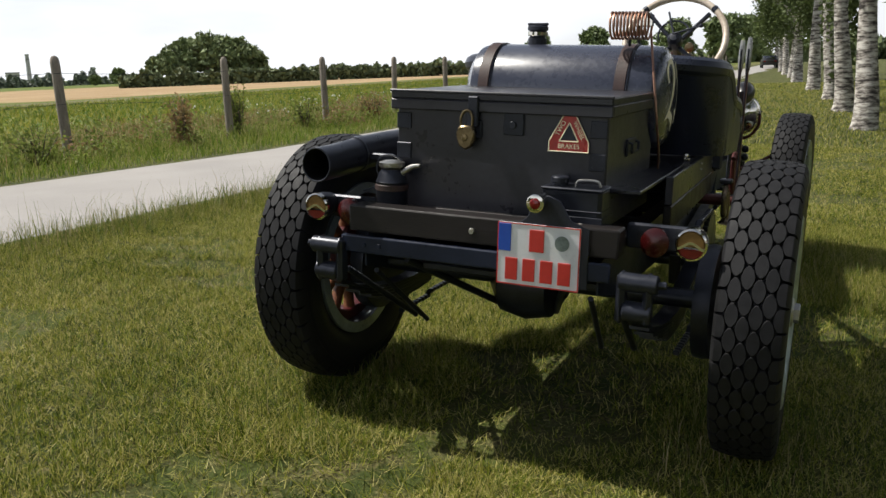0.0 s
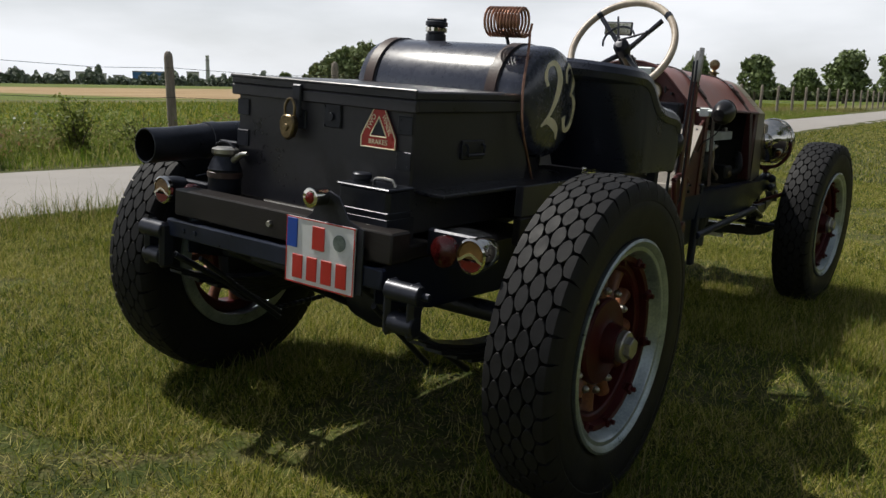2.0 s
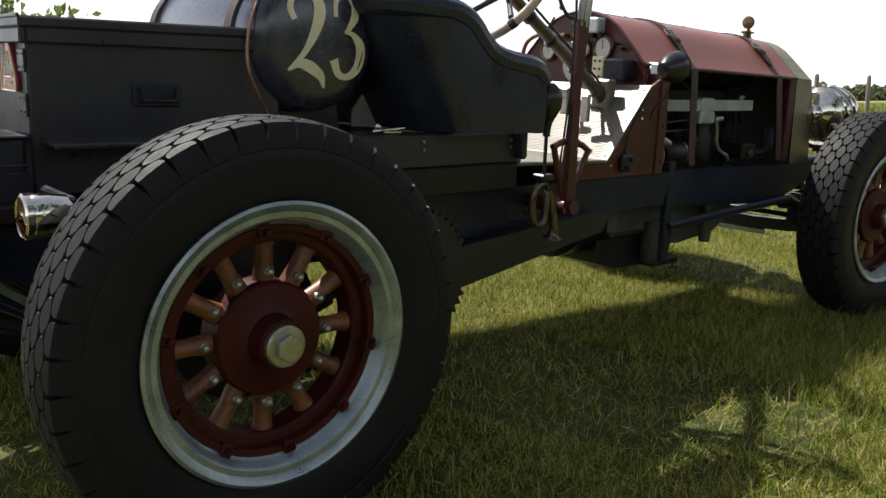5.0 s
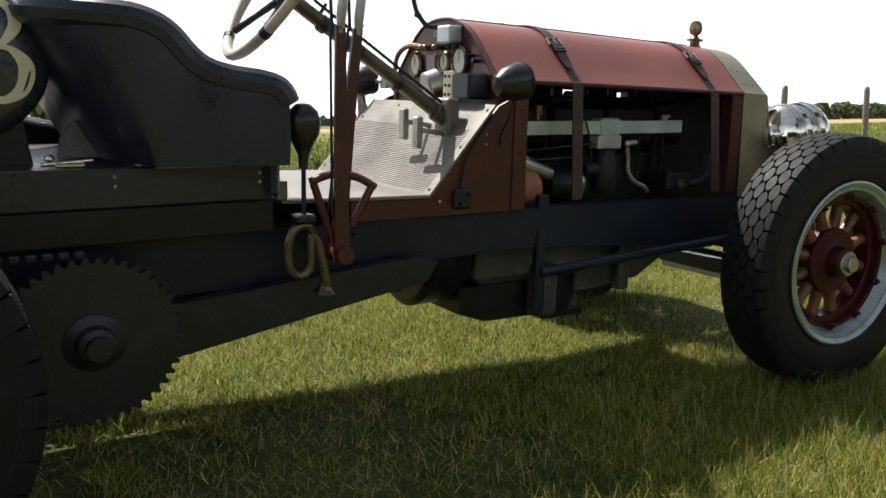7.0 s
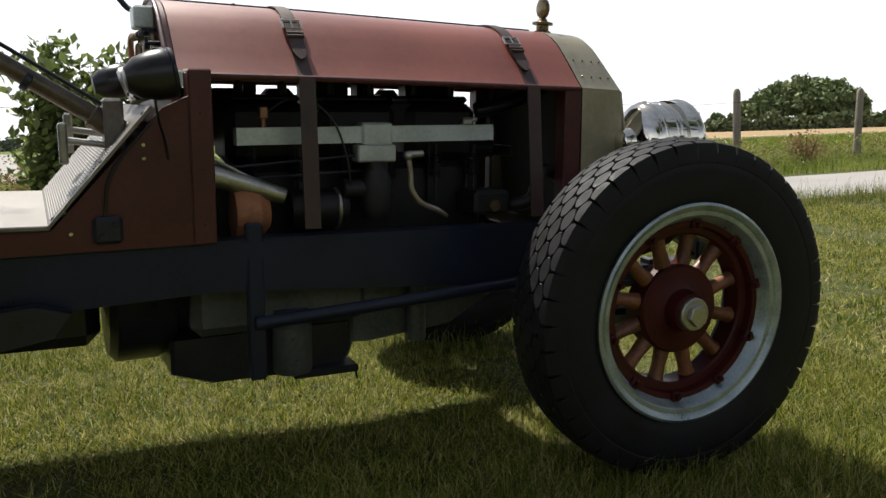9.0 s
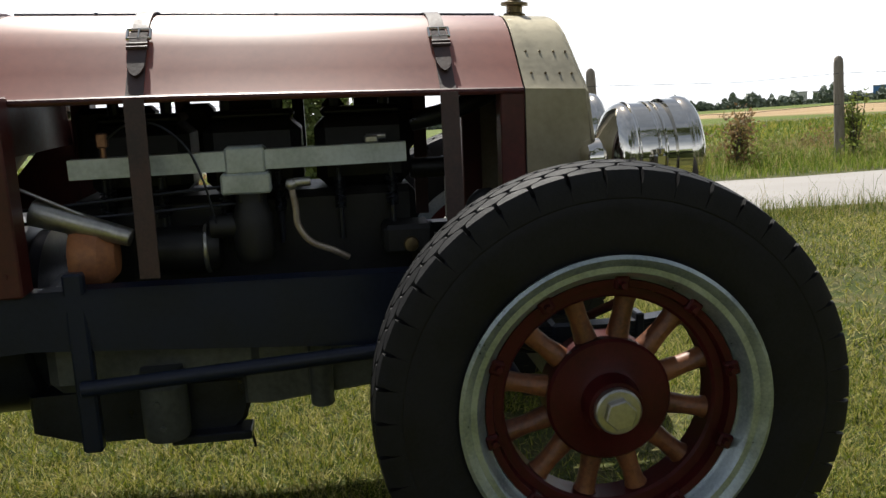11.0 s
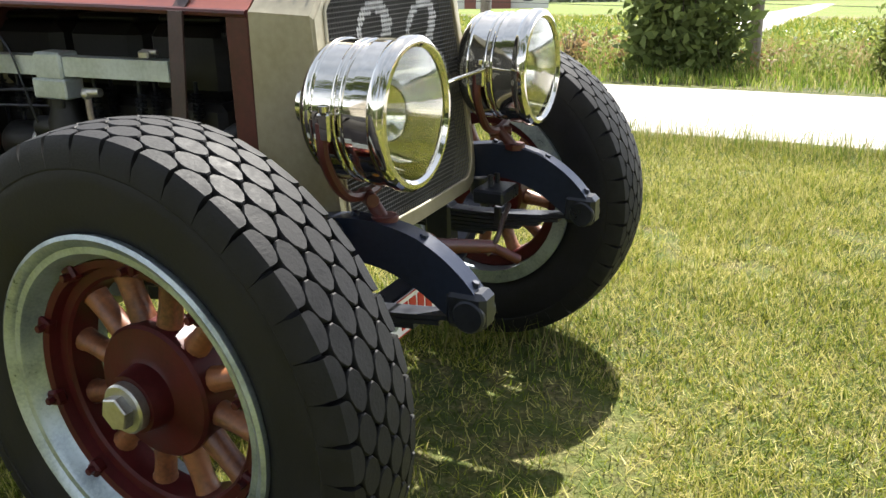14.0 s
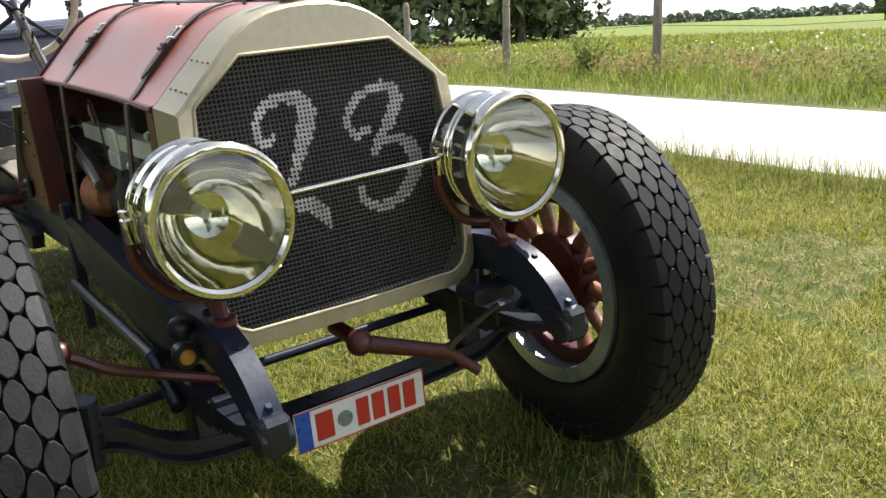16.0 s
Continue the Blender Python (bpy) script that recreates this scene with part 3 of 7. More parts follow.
    hexa = [(0.0345 * math.cos(radians(60 * k + 12)), 0.0345 * math.sin(radians(60 * k + 12))) for k in range(6)]
    cap.prism(hexa, 0, 0.110, 0.134, 0.003)
    tyre, tread = (Shape().add([(p[0] * 0.89 + 0.007, p[1], p[2]) for p in g.v], g.f) for g in (tyre, tread))
    return tyre, tread, rim, felloe, lugs, spokes, hub, cap


def make_wheels():
    tyre, tread, rim, felloe, lugs, spokes, hub, cap = wheel_parts()
    w = part("wheel", felloe, MAROON, car, "maroon wooden-spoked wheel with block-tread tyre")
    part("tyre", tyre, RUBBER, w, "black tyre with honeycomb block tread")
    tagged(part("tread", tread, TREAD, w), "raised honeycomb blocks and shoulder lugs of the tyre", kind="stuff")
    part("rim", rim, RIMGREY, w, "grey galvanised rim")
    for g in lugs:
        part("rim_clamp", g, MAROON, w)
    for g in spokes:
        part("spoke", g, SPOKE, w, "worn brown wooden spoke")
    part("hub", hub, MAROON, w)
    part("hub_cap", cap, STEEL, w, "bare steel hex hub cap")
    w.matrix_local = pose(0.857, -0.047, 0.533, 14, 0, 0)
    for m in (pose(0.777, 3.430, 0.533, 3, 0, -3), pose(-0.822, -0.047, 0.533, 40, 0, 180), pose(-0.777, 3.450, 0.533, 22, 0, 177)):
        copy_thing(w, m).parent = car
    # bright domed nuts on the feet of the spokes of the driven wheels
    for s, x in ((1, 0.904), (-1, 0.868)):
        for i in range(12):
            a = 2 * math.pi * (i + 0.5) / 12 + radians(14 if s > 0 else 40)
            y, z = -0.019 + s * 0.160 * math.cos(a), 0.518 + 0.160 * math.sin(a)
            nut = Shape().rod((s * (x - 0.03), y, z), (s * (x + 0.006), y, z), 0.0125, seg=12).ball((s * (x + 0.006), y, z), 0.0105, seg=12, rings=8)
            part("wheel_nut", nut, STEEL, car, "bright steel wheel nut")



make_wheels()


def make_frame():
    # frame rails: deep channel, thinner and lower towards the ends
    for s in (1, -1):
        rail = Shape()
        outline = [(-0.60, 0.640), (-0.60, 0.745), (0.10, 0.745), (1.30, 0.735), (2.20, 0.745), (3.36, 0.735), (3.50, 0.728), (3.50, 0.665), (3.20, 0.560), (2.90, 0.550), (2.10, 0.600), (1.20, 0.565), (0.30, 0.545), (-0.30, 0.575)]
        rail.prism([p for p in outline], 0, s * (RAIL - 0.006), s * RAIL, 0)
        top = [(y, z) for y, z in outline[1:7]]
        for (y0, z0), (y1, z1) in zip(top[:-1], top[1:]):
            rail.add([(s * (RAIL - 0.07), y0, z0), (s * RAIL, y0, z0), (s * RAIL, y1, z1), (s * (RAIL - 0.07), y1, z1), (s * (RAIL - 0.07), y0, z0 - 0.008), (s * RAIL, y0, z0 - 0.008), (s * RAIL, y1, z1 - 0.008), (s * (RAIL - 0.07), y1, z1 - 0.008)],
                     [[0, 1, 2, 3], [4, 5, 6, 7], [0, 1, 5, 4], [1, 2, 6, 5], [2, 3, 7, 6], [3, 0, 4, 7]])
        for y in (1.30, 1.45, 2.15, 2.75, 3.2):
            rail.bolt((s * RAIL, y, 0.70), (s, 0, 0), 0.009)
            rail.bolt((s * RAIL, y, 0.63), (s, 0, 0), 0.009)
        part("frame_rail", rail, CHASSIS, car, "blue-black steel frame rail")
    for y, z in ((0.0, 0.66), (1.25, 0.65), (2.05, 0.66)):
        part("cross_member", Shape().box(-RAIL + 0.007, RAIL - 0.007, y - 0.05, y + 0.05, z - 0.05, z + 0.05, 0.006), CHASSIS, car)
    part("cross_tube", Shape().rod((-RAIL, 3.42, 0.62), (RAIL, 3.42, 0.62), 0.024), CHASSIS, car)
    step = Shape().box(RAIL - 0.012, RAIL + 0.026, 2.185, 2.232, 0.33, 0.79, 0.006)
    part("bracket", step, CHASSIS, car)
    brace = Shape().rod((RAIL + 0.03, 2.20, 0.50), (RAIL + 0.02, 3.25, 0.56), 0.020)
    brace.rod((RAIL + 0.02, 3.25, 0.56), (RAIL + 0.02, 3.44, 0.50), 0.020)
    part("brake_rod", brace, CHASSIS, car)


def make_rear():
    # timber beam with a steel bar below it, shackle hooks at the ends
    beam = Shape().box(-0.49, 0.49, -0.615, -0.50, 0.762, 0.852, 0.006)
    part("rear_beam", beam, BROWNBLACK, car, "dark weathered timber rear beam")
    bar = Shape().box(-0.515, 0.47, -0.632, -0.60, 0.688, 0.748, 0.005)
    for x in (-0.42, -0.36, 0.30):
        bar.bolt((x, -0.632, 0.718), (0, -1, 0), 0.010)
    part("rear_bar", bar, CHASSIS, car, "steel bar under the rear beam")
    part("bolt", Shape().bolt((-0.008, -0.616, 0.805), (0, -1, 0), 0.012, 0.012), STEEL, car, "bright steel bolt")
    deck = Shape().box(-0.47, 0.47, -0.50, -0.36, 0.760, 0.800, 0.004)
    deck.box(-0.40, 0.40, -0.42, -0.395, 0.800, 0.835, 0.004)
    part("rear_deck", deck, BROWNBLACK, car)
    for s in (1, -1):
        sh = Shape().rod((s * 0.505, -0.645, 0.705), (s * 0.625, -0.645, 0.705), 0.030, seg=16)
        sh.rod((s * 0.52, -0.64, 0.615), (s * 0.61, -0.64, 0.615), 0.032, seg=16)
        for x in (0.512, 0.595):
            sh.box(s * x - 0.014, s * x + 0.014, -0.668, -0.60, 0.575, 0.735, 0.012)
        sh.rod((s * 0.60, -0.64, 0.705), (s * 0.65, -0.64, 0.705), 0.012, seg=8)
        part("spring_shackle", sh, TIN, car, "black iron spring shackle")
        leaf = Shape()
        for k in range(6):
            ln = 0.62 - 0.085 * k
            pts = [(s * 0.56, y, 0.585 - 0.012 * k - 0.13 * (1 - (y / 0.62) ** 2)) for y in np.linspace(-ln, ln, 9)]
            leaf.loft([[(p[0] - 0.032, p[1], p[2] - 0.005), (p[0] + 0.032, p[1], p[2] - 0.005), (p[0] + 0.032, p[1], p[2] + 0.005), (p[0] - 0.032, p[1], p[2] + 0.005)] for p in pts])
        part("rear_spring", leaf, TIN, car, "black leaf spring")
    axle = Shape().rod((-0.74, 0.012, 0.512), (0.74, 0.012, 0.512), 0.036)
    axle.lathe([(0.04, -0.16), (0.13, -0.10), (0.15, 0), (0.13, 0.10), (0.04, 0.16)], 24, pose(0, 0.012, 0.50))
    for s in (1, -1):
        axle.lathe([(0.06, -0.03), (0.205, -0.03), (0.21, 0), (0.205, 0.03), (0.06, 0.03)], 36, pose(s * 0.70, 0.012, 0.512))
    part("rear_axle", axle, TIN, car)
    for s in (1, -1):
        part("brake_rod", Shape().rod((s * 0.50, -0.60, 0.62), (s * 0.46, -0.10, 0.33), 0.012), TIN, car)
        part("brake_rod", Shape().rod((s * 0.40, -0.56, 0.62), (s * 0.36, -0.20, 0.35), 0.010), TIN, car)
        part("brake_rod", Shape().rod((s * 0.30, -0.50, 0.66), (s * 0.12, 0.0, 0.40), 0.014), TIN, car)
    # tail lamps: nickel-rimmed round lamp on a dark housing, red reflector inboard
    for s in (1, -1):
        x = s * 0.695
        tl = part("tail_lamp", Shape().lathe([(0.0001, -0.088), (0.026, -0.086), (0.040, -0.070), (0.047, -0.030), (0.047, 0.0), (0.044, 0.006)], 32, pose(x, -0.47, 0.812, 0, 0, -90)), NICKEL if s > 0 else TIN, car, "round tail lamp in a tarnished housing")
        part("lamp_rim", Shape().lathe([(0.040, 0), (0.044, 0.010), (0.050, 0.006), (0.050, -0.006), (0.044, -0.010)], 36, pose(x, -0.482, 0.812, 0, 0, -90), closed=True), NICKEL, tl, "bright rim")
        half = [(0.041 * math.cos(a), 0.041 * math.sin(a)) for a in np.linspace(radians(-12), radians(192), 20)]
        part("amber_lens", Shape().prism([(x + p[0], 0.812 + p[1]) for p in half], 1, -0.480, -0.490, 0.003), AMBER, tl, "amber lens")
        low = [(0.041 * math.cos(a), 0.041 * math.sin(a)) for a in np.linspace(radians(196), radians(344), 16)]
        part("red_lens", Shape().prism([(x + p[0], 0.810 + p[1]) for p in low], 1, -0.480, -0.490, 0.003), REDLENS, tl, "red lens")
        bar = [(x + u, 0.808 + 0.010 * math.cos(u * 70) , 0.004) for u in np.linspace(-0.041, 0.041, 13)]
        part("lens_divider", ribbon(bar, lambda u, w, h: (u, -0.489 - h, w), 0.004), NICKEL, tl)
        arm = Shape().box(min(s * 0.47, s * 0.70), max(s * 0.47, s * 0.70), -0.40, -0.375, 0.765, 0.845, 0.006)
        part("lamp_bracket", arm, TIN, car)
        rf = Shape().lathe([(0.0001, -0.02), (0.044, -0.02), (0.046, 0.0), (0.030, 0.010), (0.0001, 0.013)], 28, pose(s * 0.575, -0.455, 0.800, 0, 0, -90))
        part("reflector", rf, REFLECTOR, car, "round red reflector")
    # plate carrier with a small lamp over it
    carrier = Shape().prism([(0.16, 0.66), (0.40, 0.66), (0.40, 0.85), (0.34, 0.87), (0.30, 0.93), (0.26, 0.945), (0.22, 0.93), (0.19, 0.87), (0.16, 0.85)], 1, -0.632, -0.640, 0.002)
    part("plate_carrier", carrier, TIN, car)
    pl = part("number_plate", Shape().box(0.095, 0.375, -0.650, -0.642, 0.652, 0.852, 0.003), WHITE, car, "white two-line plate with blue band and red bars")
    part("blue_band", Shape().box(0.099, 0.142, -0.653, -0.649, 0.760, 0.848, 0.001), BLUEPAINT, pl)
    part("plate_edge", Shape().box(0.095, 0.375, -0.6515, -0.6505, 0.652, 0.656, 0.0002).box(0.095, 0.375, -0.6515, -0.6505, 0.848, 0.852, 0.0002).box(0.095, 0.099, -0.6515, -0.6505, 0.656, 0.848, 0.0002).box(0.371, 0.375, -0.6515, -0.6505, 0.656, 0.848, 0.0002), REDPAINT, pl)
    for x, w in ((0.205, 0.050),):
        part("bar", Shape().box(x, x + w, -0.653, -0.649, 0.765, 0.835, 0.001), REDPAINT, pl)
    for x in (0.125, 0.185, 0.245, 0.305):
        part("bar", Shape().box(x, x + 0.042, -0.653, -0.649, 0.668, 0.740, 0.001), REDPAINT, pl)
    part("seal_disc", Shape().lathe([(0.0001, 0), (0.024, 0), (0.024, 0.003), (0.0001, 0.003)], 24, pose(0.315, -0.650, 0.80, 0, 0, -90)), SEALGREY, pl, "grey-green round seal")
    lamp = part("plate_lamp", Shape().lathe([(0.0001, -0.05), (0.020, -0.048), (0.026, -0.03), (0.026, 0.028), (0.029, 0.03), (0.029, 0.042), (0.024, 0.044)], 24, pose(0.235, -0.655, 0.925, 0, 0, -90)), NICKEL, car, "small nickel lamp above the plate")
    part("red_lens", Shape().lathe([(0.023, 0.038), (0.014, 0.048), (0.0001, 0.051)], 20, pose(0.235, -0.655, 0.925, 0, 0, -90)), REDLENS, lamp)


def make_trunk():
    T = part("trunk", Shape().box(-0.405, 0.385, -0.385, 0.305, 0.805, 1.205, 0.006), BLACK, car, "black-painted wooden trunk behind the tank")
    lid = part("lid", Shape().box(-0.425, 0.400, -0.402, 0.315, 1.205, 1.232, 0.005), BLACK, T, "overhanging lid")
    part("rear_lip", Shape().box(-0.425, 0.400, -0.402, -0.386, 1.168, 1.205, 0.004), BLACK, lid)
    part("side_lip", Shape().box(0.386, 0.400, -0.386, 0.315, 1.168, 1.205, 0.004), BLACK, lid)
    part("lid_trim", Shape().box(-0.428, 0.403, -0.406, -0.398, 1.228, 1.237, 0.002), BLACK, T)
    part("hasp", Shape().box(-0.115, -0.075, -0.412, -0.402, 1.12, 1.222, 0.004).box(-0.122, -0.066, -0.394, -0.385, 1.08, 1.14, 0.003), TIN, T, "iron hasp")
    part("lock_plate", Shape().box(0.015, 0.090, -0.393, -0.384, 1.095, 1.170, 0.003).rod((0.05, -0.393, 1.13), (0.05, -0.400, 1.13), 0.013).bolt((0.02, -0.393, 1.16), (0, -1, 0), 0.004, 0.003).bolt((0.085, -0.393, 1.16), (0, -1, 0), 0.004, 0.003).bolt((0.02, -0.393, 1.10), (0, -1, 0), 0.004, 0.003).bolt((0.085, -0.393, 1.10), (0, -1, 0), 0.004, 0.003), TIN, T, "iron lock plate")
    for x in (-0.405, 0.325):
        for z in (1.10, 0.995):
            g = Shape().box(x, x + 0.058, -0.391, -0.384, z, z + 0.055, 0.002)
            for dx, dz in ((0.012, 0.012), (0.046, 0.012), (0.012, 0.043), (0.046, 0.043)):
                g.bolt((x + dx, -0.391, z + dz), (0, -1, 0), 0.0035, 0.002)
            part("corner_plate", g, TIN, T)
    hd = Shape().box(0.384, 0.394, -0.13, 0.0, 1.015, 1.075, 0.003).tube([(0.394, -0.115, 1.062), (0.405, -0.115, 1.058), (0.405, -0.112, 1.03), (0.405, -0.018, 1.03), (0.405, -0.015, 1.058), (0.394, -0.015, 1.062)], 0.005, 8)
    part("side_handle", hd, TIN, T, "recessed iron handle")
    # enamelled triangle sign
    def on_sign(x, z):
        return 0.184 + 0.84 * x, 1.053 + 0.84 * z

    outline = [on_sign(*p) for p in ((0.0, 0.0), (0.165, 0.0), (0.165, 0.038), (0.089, 0.174), (0.076, 0.174), (0.0, 0.038))]
    sg = part("triangle_sign", Shape().prism(outline, 1, -0.386, -0.395, 0.003), SIGNRED, car, "red enamel triangle reading TWO WHEEL BRAKES")
    part("centre", Shape().prism([on_sign(*p) for p in ((0.047, 0.044), (0.118, 0.044), (0.0825, 0.106))], 1, -0.395, -0.397, 0.001), TIN, sg, "black triangular centre")
    edge = Shape()
    inner = [on_sign(*p) for p in ((0.043, 0.040), (0.122, 0.040), (0.0825, 0.112))]
    for ring in (inner, outline):
        for p, q in zip(ring, ring[1:] + ring[:1]):
            edge.rod((p[0], -0.396, p[1]), (q[0], -0.396, q[1]), 0.0020, seg=6)
    part("edge", edge, CREAM, sg, "pale raised edge")
    for word, x, z, size, turn in (("BRAKES", 0.0825, 0.020, 0.0215, 0), ("TWO", 0.047, 0.090, 0.0215, -62), ("WHEEL", 0.122, 0.083, 0.020, 62)):
        cu = bpy.data.curves.new("lettering", "FONT")
        cu.body, cu.size, cu.align_x, cu.align_y, cu.extrude = word, size, "CENTER", "CENTER", 0.0008
        ob = new("lettering", cu)
        ob.data.materials.append(CREAM)
        ob.parent = sg
        u, w = on_sign(x, z)
        ob.matrix_local = Matrix.Translation(settle((u, -0.3965, w))) @ pose(0, 0, 0, 90) @ pose(0, 0, 0, 0, 0, -turn)


def make_tank():
    cy, cz, R = 0.405, 1.202, 0.203
    prof = [(0.0001, -0.430), (0.09, -0.422), (0.155, -0.402), (0.193, -0.372), (R, -0.335), (R, 0.345), (0.200, 0.386), (0.190, 0.404), (0.155, 0.424), (0.08, 0.437), (0.0001, 0.440)]
    tank = part("fuel_tank", Shape().lathe(prof, 64, pose(0, cy, cz)), TANKGREY, car, "graphite cylindrical fuel tank with 23 on its end")
    for x in (-0.31, 0.265):
        g = Shape().lathe([(R + 0.001, x - 0.024), (R + 0.006, x - 0.022), (R + 0.006, x + 0.022), (R + 0.001, x + 0.024)], 64, pose(0, cy, cz), caps=False)
        part("tank_strap", g, STRAP, tank, "brown leather tank strap")
        part("strap_wire", Shape().lathe([(R + 0.001, x + 0.028), (R + 0.006, x + 0.030), (R + 0.001, x + 0.034)], 64, pose(0, cy, cz), caps=False), TIN, tank)
    cap = Shape().lathe([(0.040, -0.01), (0.040, 0.03), (0.034, 0.034), (0.034, 0.060), (0.044, 0.064), (0.044, 0.078), (0.038, 0.082), (0.0001, 0.082)], 28, pose(-0.150, cy + 0.015, cz + R - 0.006, 0, -90, 0))
    cap.box(-0.195, -0.105, cy + 0.005, cy + 0.025, cz + R + 0.076, cz + R + 0.088, 0.004)
    part("filler_cap", cap, TIN, tank, "black and nickel filler cap")
    part("cap_band", Shape().lathe([(0.0405, 0.04), (0.0425, 0.042), (0.0425, 0.056), (0.0405, 0.058)], 28, pose(-0.150, cy + 0.015, cz + R - 0.006, 0, -90, 0)), NICKEL, tank)

    def end(u, w, h):
        # onto the domed end of the tank
        y, z = 0.302 + u * 0.238, 1.101 + w * 0.245
        r = math.hypot(y - cy, z - cz)
        x = np.interp(r, [0, 0.08, 0.155, 0.190, 0.200, 0.203], [0.440, 0.437, 0.424, 0.404, 0.386, 0.345])
        return (x + 0.0015 + h, y, z)
    for line in (TWO, TWO_FOOT, THREE):
        part("numeral", ribbon(stroke(line, 6), end, 0.0012), CREAM, tank, "cream painted numeral stroke")
    for x in (-0.30, 0.27):
        saddle = Shape().prism([(cy - 0.16, 0.93), (cy + 0.16, 0.93), (cy + 0.14, 1.06), (cy + 0.07, 1.0), (cy - 0.07, 1.0), (cy - 0.14, 1.06)], 0, x - 0.02, x + 0.02)
        part("tank_saddle", saddle, BLACK, tank)
    # overflow cooling coil of copper pipe
    turns, pts = 11, []
    for i in range(turns * 14 + 1):
        a = 2 * math.pi * i / 14
        pts.append((0.205 + 0.150 * i / (turns * 14), 0.262 + 0.047 * math.cos(a), 1.475 + 0.050 * math.sin(a)))
    coil = part("copper_coil", Shape().tube(pts, 0.0048, 7), COPPER, car, "coiled bare copper pipe above the tank")
    tail = stroke([(0.355, 0.30, 1.45), (0.37, 0.275, 1.38), (0.405, 0.20, 1.24), (0.425, 0.185, 1.12), (0.43, 0.24, 1.0), (0.42, 0.30, 0.93)], 6)
    part("drain_pipe", Shape().tube(tail, 0.0048, 7), COPPER, coil)
    part("coil_stay", Shape().rod((0.28, 0.28, 1.40), (0.28, 0.262, 1.43), 0.006), TIN, coil)


def make_body():
    # plank sides between trunk and floor
    for s in (1, -1):
        for z0, z1, mt in ((0.838, 0.940, BLACK), (0.745, 0.835, BROWNBLACK)):
            part("side_plank", Shape().box(min(s * 0.500, s * 0.530), max(s * 0.500, s * 0.530), 0.05, 1.140, z0, z1, 0.004), mt, car, "dark painted side plank")
        for y, z in ((0.72, 0.89), (0.72, 0.915), (1.10, 0.89), (1.10, 0.915)):
            part("screw", Shape().bolt((s * 0.530, y, z), (s, 0, 0), 0.006, 0.004), STEEL, car)
    part("body_floor", Shape().box(-0.499, 0.499, -0.36, 1.13, 0.925, 0.938, 0.003), BLACK, car)

    # bench seat: upholstered shell round three sides with a rolled edge, over a cushion
    plan = [(0.582, 1.150), (0.582, 1.128), (0.580, 1.080), (0.576, 1.0), (0.571, 0.935), (0.566, 0.89), (0.562, 0.845), (0.557, 0.79), (0.542, 0.710), (0.480, 0.640), (0.36, 0.612), (0.0, 0.605)]
    plan = plan + [(-x, y) for x, y in plan[-2::-1]]
    tops = [1.135, 1.172, 1.188, 1.198, 1.218, 1.255, 1.305, 1.336, 1.345, 1.352, 1.358, 1.360]
    tops = tops + tops[-2::-1]
    path = stroke([(x, y, z) for (x, y), z in zip(plan, tops)], 4)
    rings, roll = [], []
    for i, p in enumerate(path):
        a, b = path[max(i - 1, 0)], path[min(i + 1, len(path) - 1)]
        d = Vector((b[0] - a[0], b[1] - a[1], 0)).normalized()
        nrm = Vector((d.y, -d.x, 0))
        lean = 0.21 * min(max((0.84 - p[1]) / 0.20, 0.0), 1.0)  # the back rakes
        z0, z1 = 0.945, p[2] - 0.02
        q = Vector((p[0], p[1], 0))
        cols = []
        for f, off in ((0.0, 0.0), (0.5, 0.006), (1.0, 0.0)):
            cols.append(q + nrm * off * -1 + Vector((0, lean * (0.86 - f), z0 + (z1 - z0) * f)))
        ins = [c + nrm * -0.0 for c in cols]
        inner = [Vector((c.x, c.y, c.z)) - nrm * 0.055 for c in reversed(cols)]
        rings.append([tuple(c) for c in ins + inner])
        roll.append(tuple(q + Vector((0, -0.14 * lean, p[2] - 0.025)) - nrm * 0.027))
    seat = part("seat", Shape().loft(rings), LEATHER, car, "black leather bench seat with rolled edge")
    part("rolled_edge", Shape().tube(roll, 0.040, 10), LEATHER, seat, "padded rolled top edge")
    bead = Shape()
    for s in (1, -1):
        seam = [(1.112, 1.03), (1.106, 1.12), (1.066, 1.163), (0.96, 1.170), (0.885, 1.192), (0.832, 1.25), (0.795, 1.285), (0.73, 1.306), (0.68, 1.302)]
        pts = [(s * (0.013 + float(np.interp(y, [0.66, 0.71, 0.79, 0.89, 1.0, 1.13], [0.505, 0.542, 0.557, 0.566, 0.576, 0.582]))), y, z) for y, z in seam]
        bead.tube(stroke(pts, 4), 0.0045, 6)
        bead.tube(stroke([(s * 0.586, 1.150, 1.000), (s * 0.583, 1.02, 0.988), (s * 0.568, 0.82, 0.966)], 4), 0.008, 6)
        bead.tube(stroke([(s * 0.586, 1.150, 0.980), (s * 0.583, 1.02, 0.968), (s * 0.568, 0.82, 0.948)], 4), 0.006, 6)
    part("piping", bead, LEATHER, seat, "raised seam piping")
    cush = Shape()
    for x0, x1 in ((-0.50, -0.005), (0.005, 0.50)):
        cush.box(x0, x1, 0.80, 1.125, 0.945, 1.065, 0.035)
    part("cushion", cush, LEATHER, seat)
    part("seat_front", Shape().box(-0.575, 0.575, 1.120, 1.146, 0.85, 1.0, 0.01), LEATHER, seat)
    part("press_stud", Shape().lathe([(0.0001, 0), (0.008, 0), (0.006, 0.005), (0.0001, 0.006)], 12, pose(0.572, 0.885, 1.177)), NICKEL, seat)
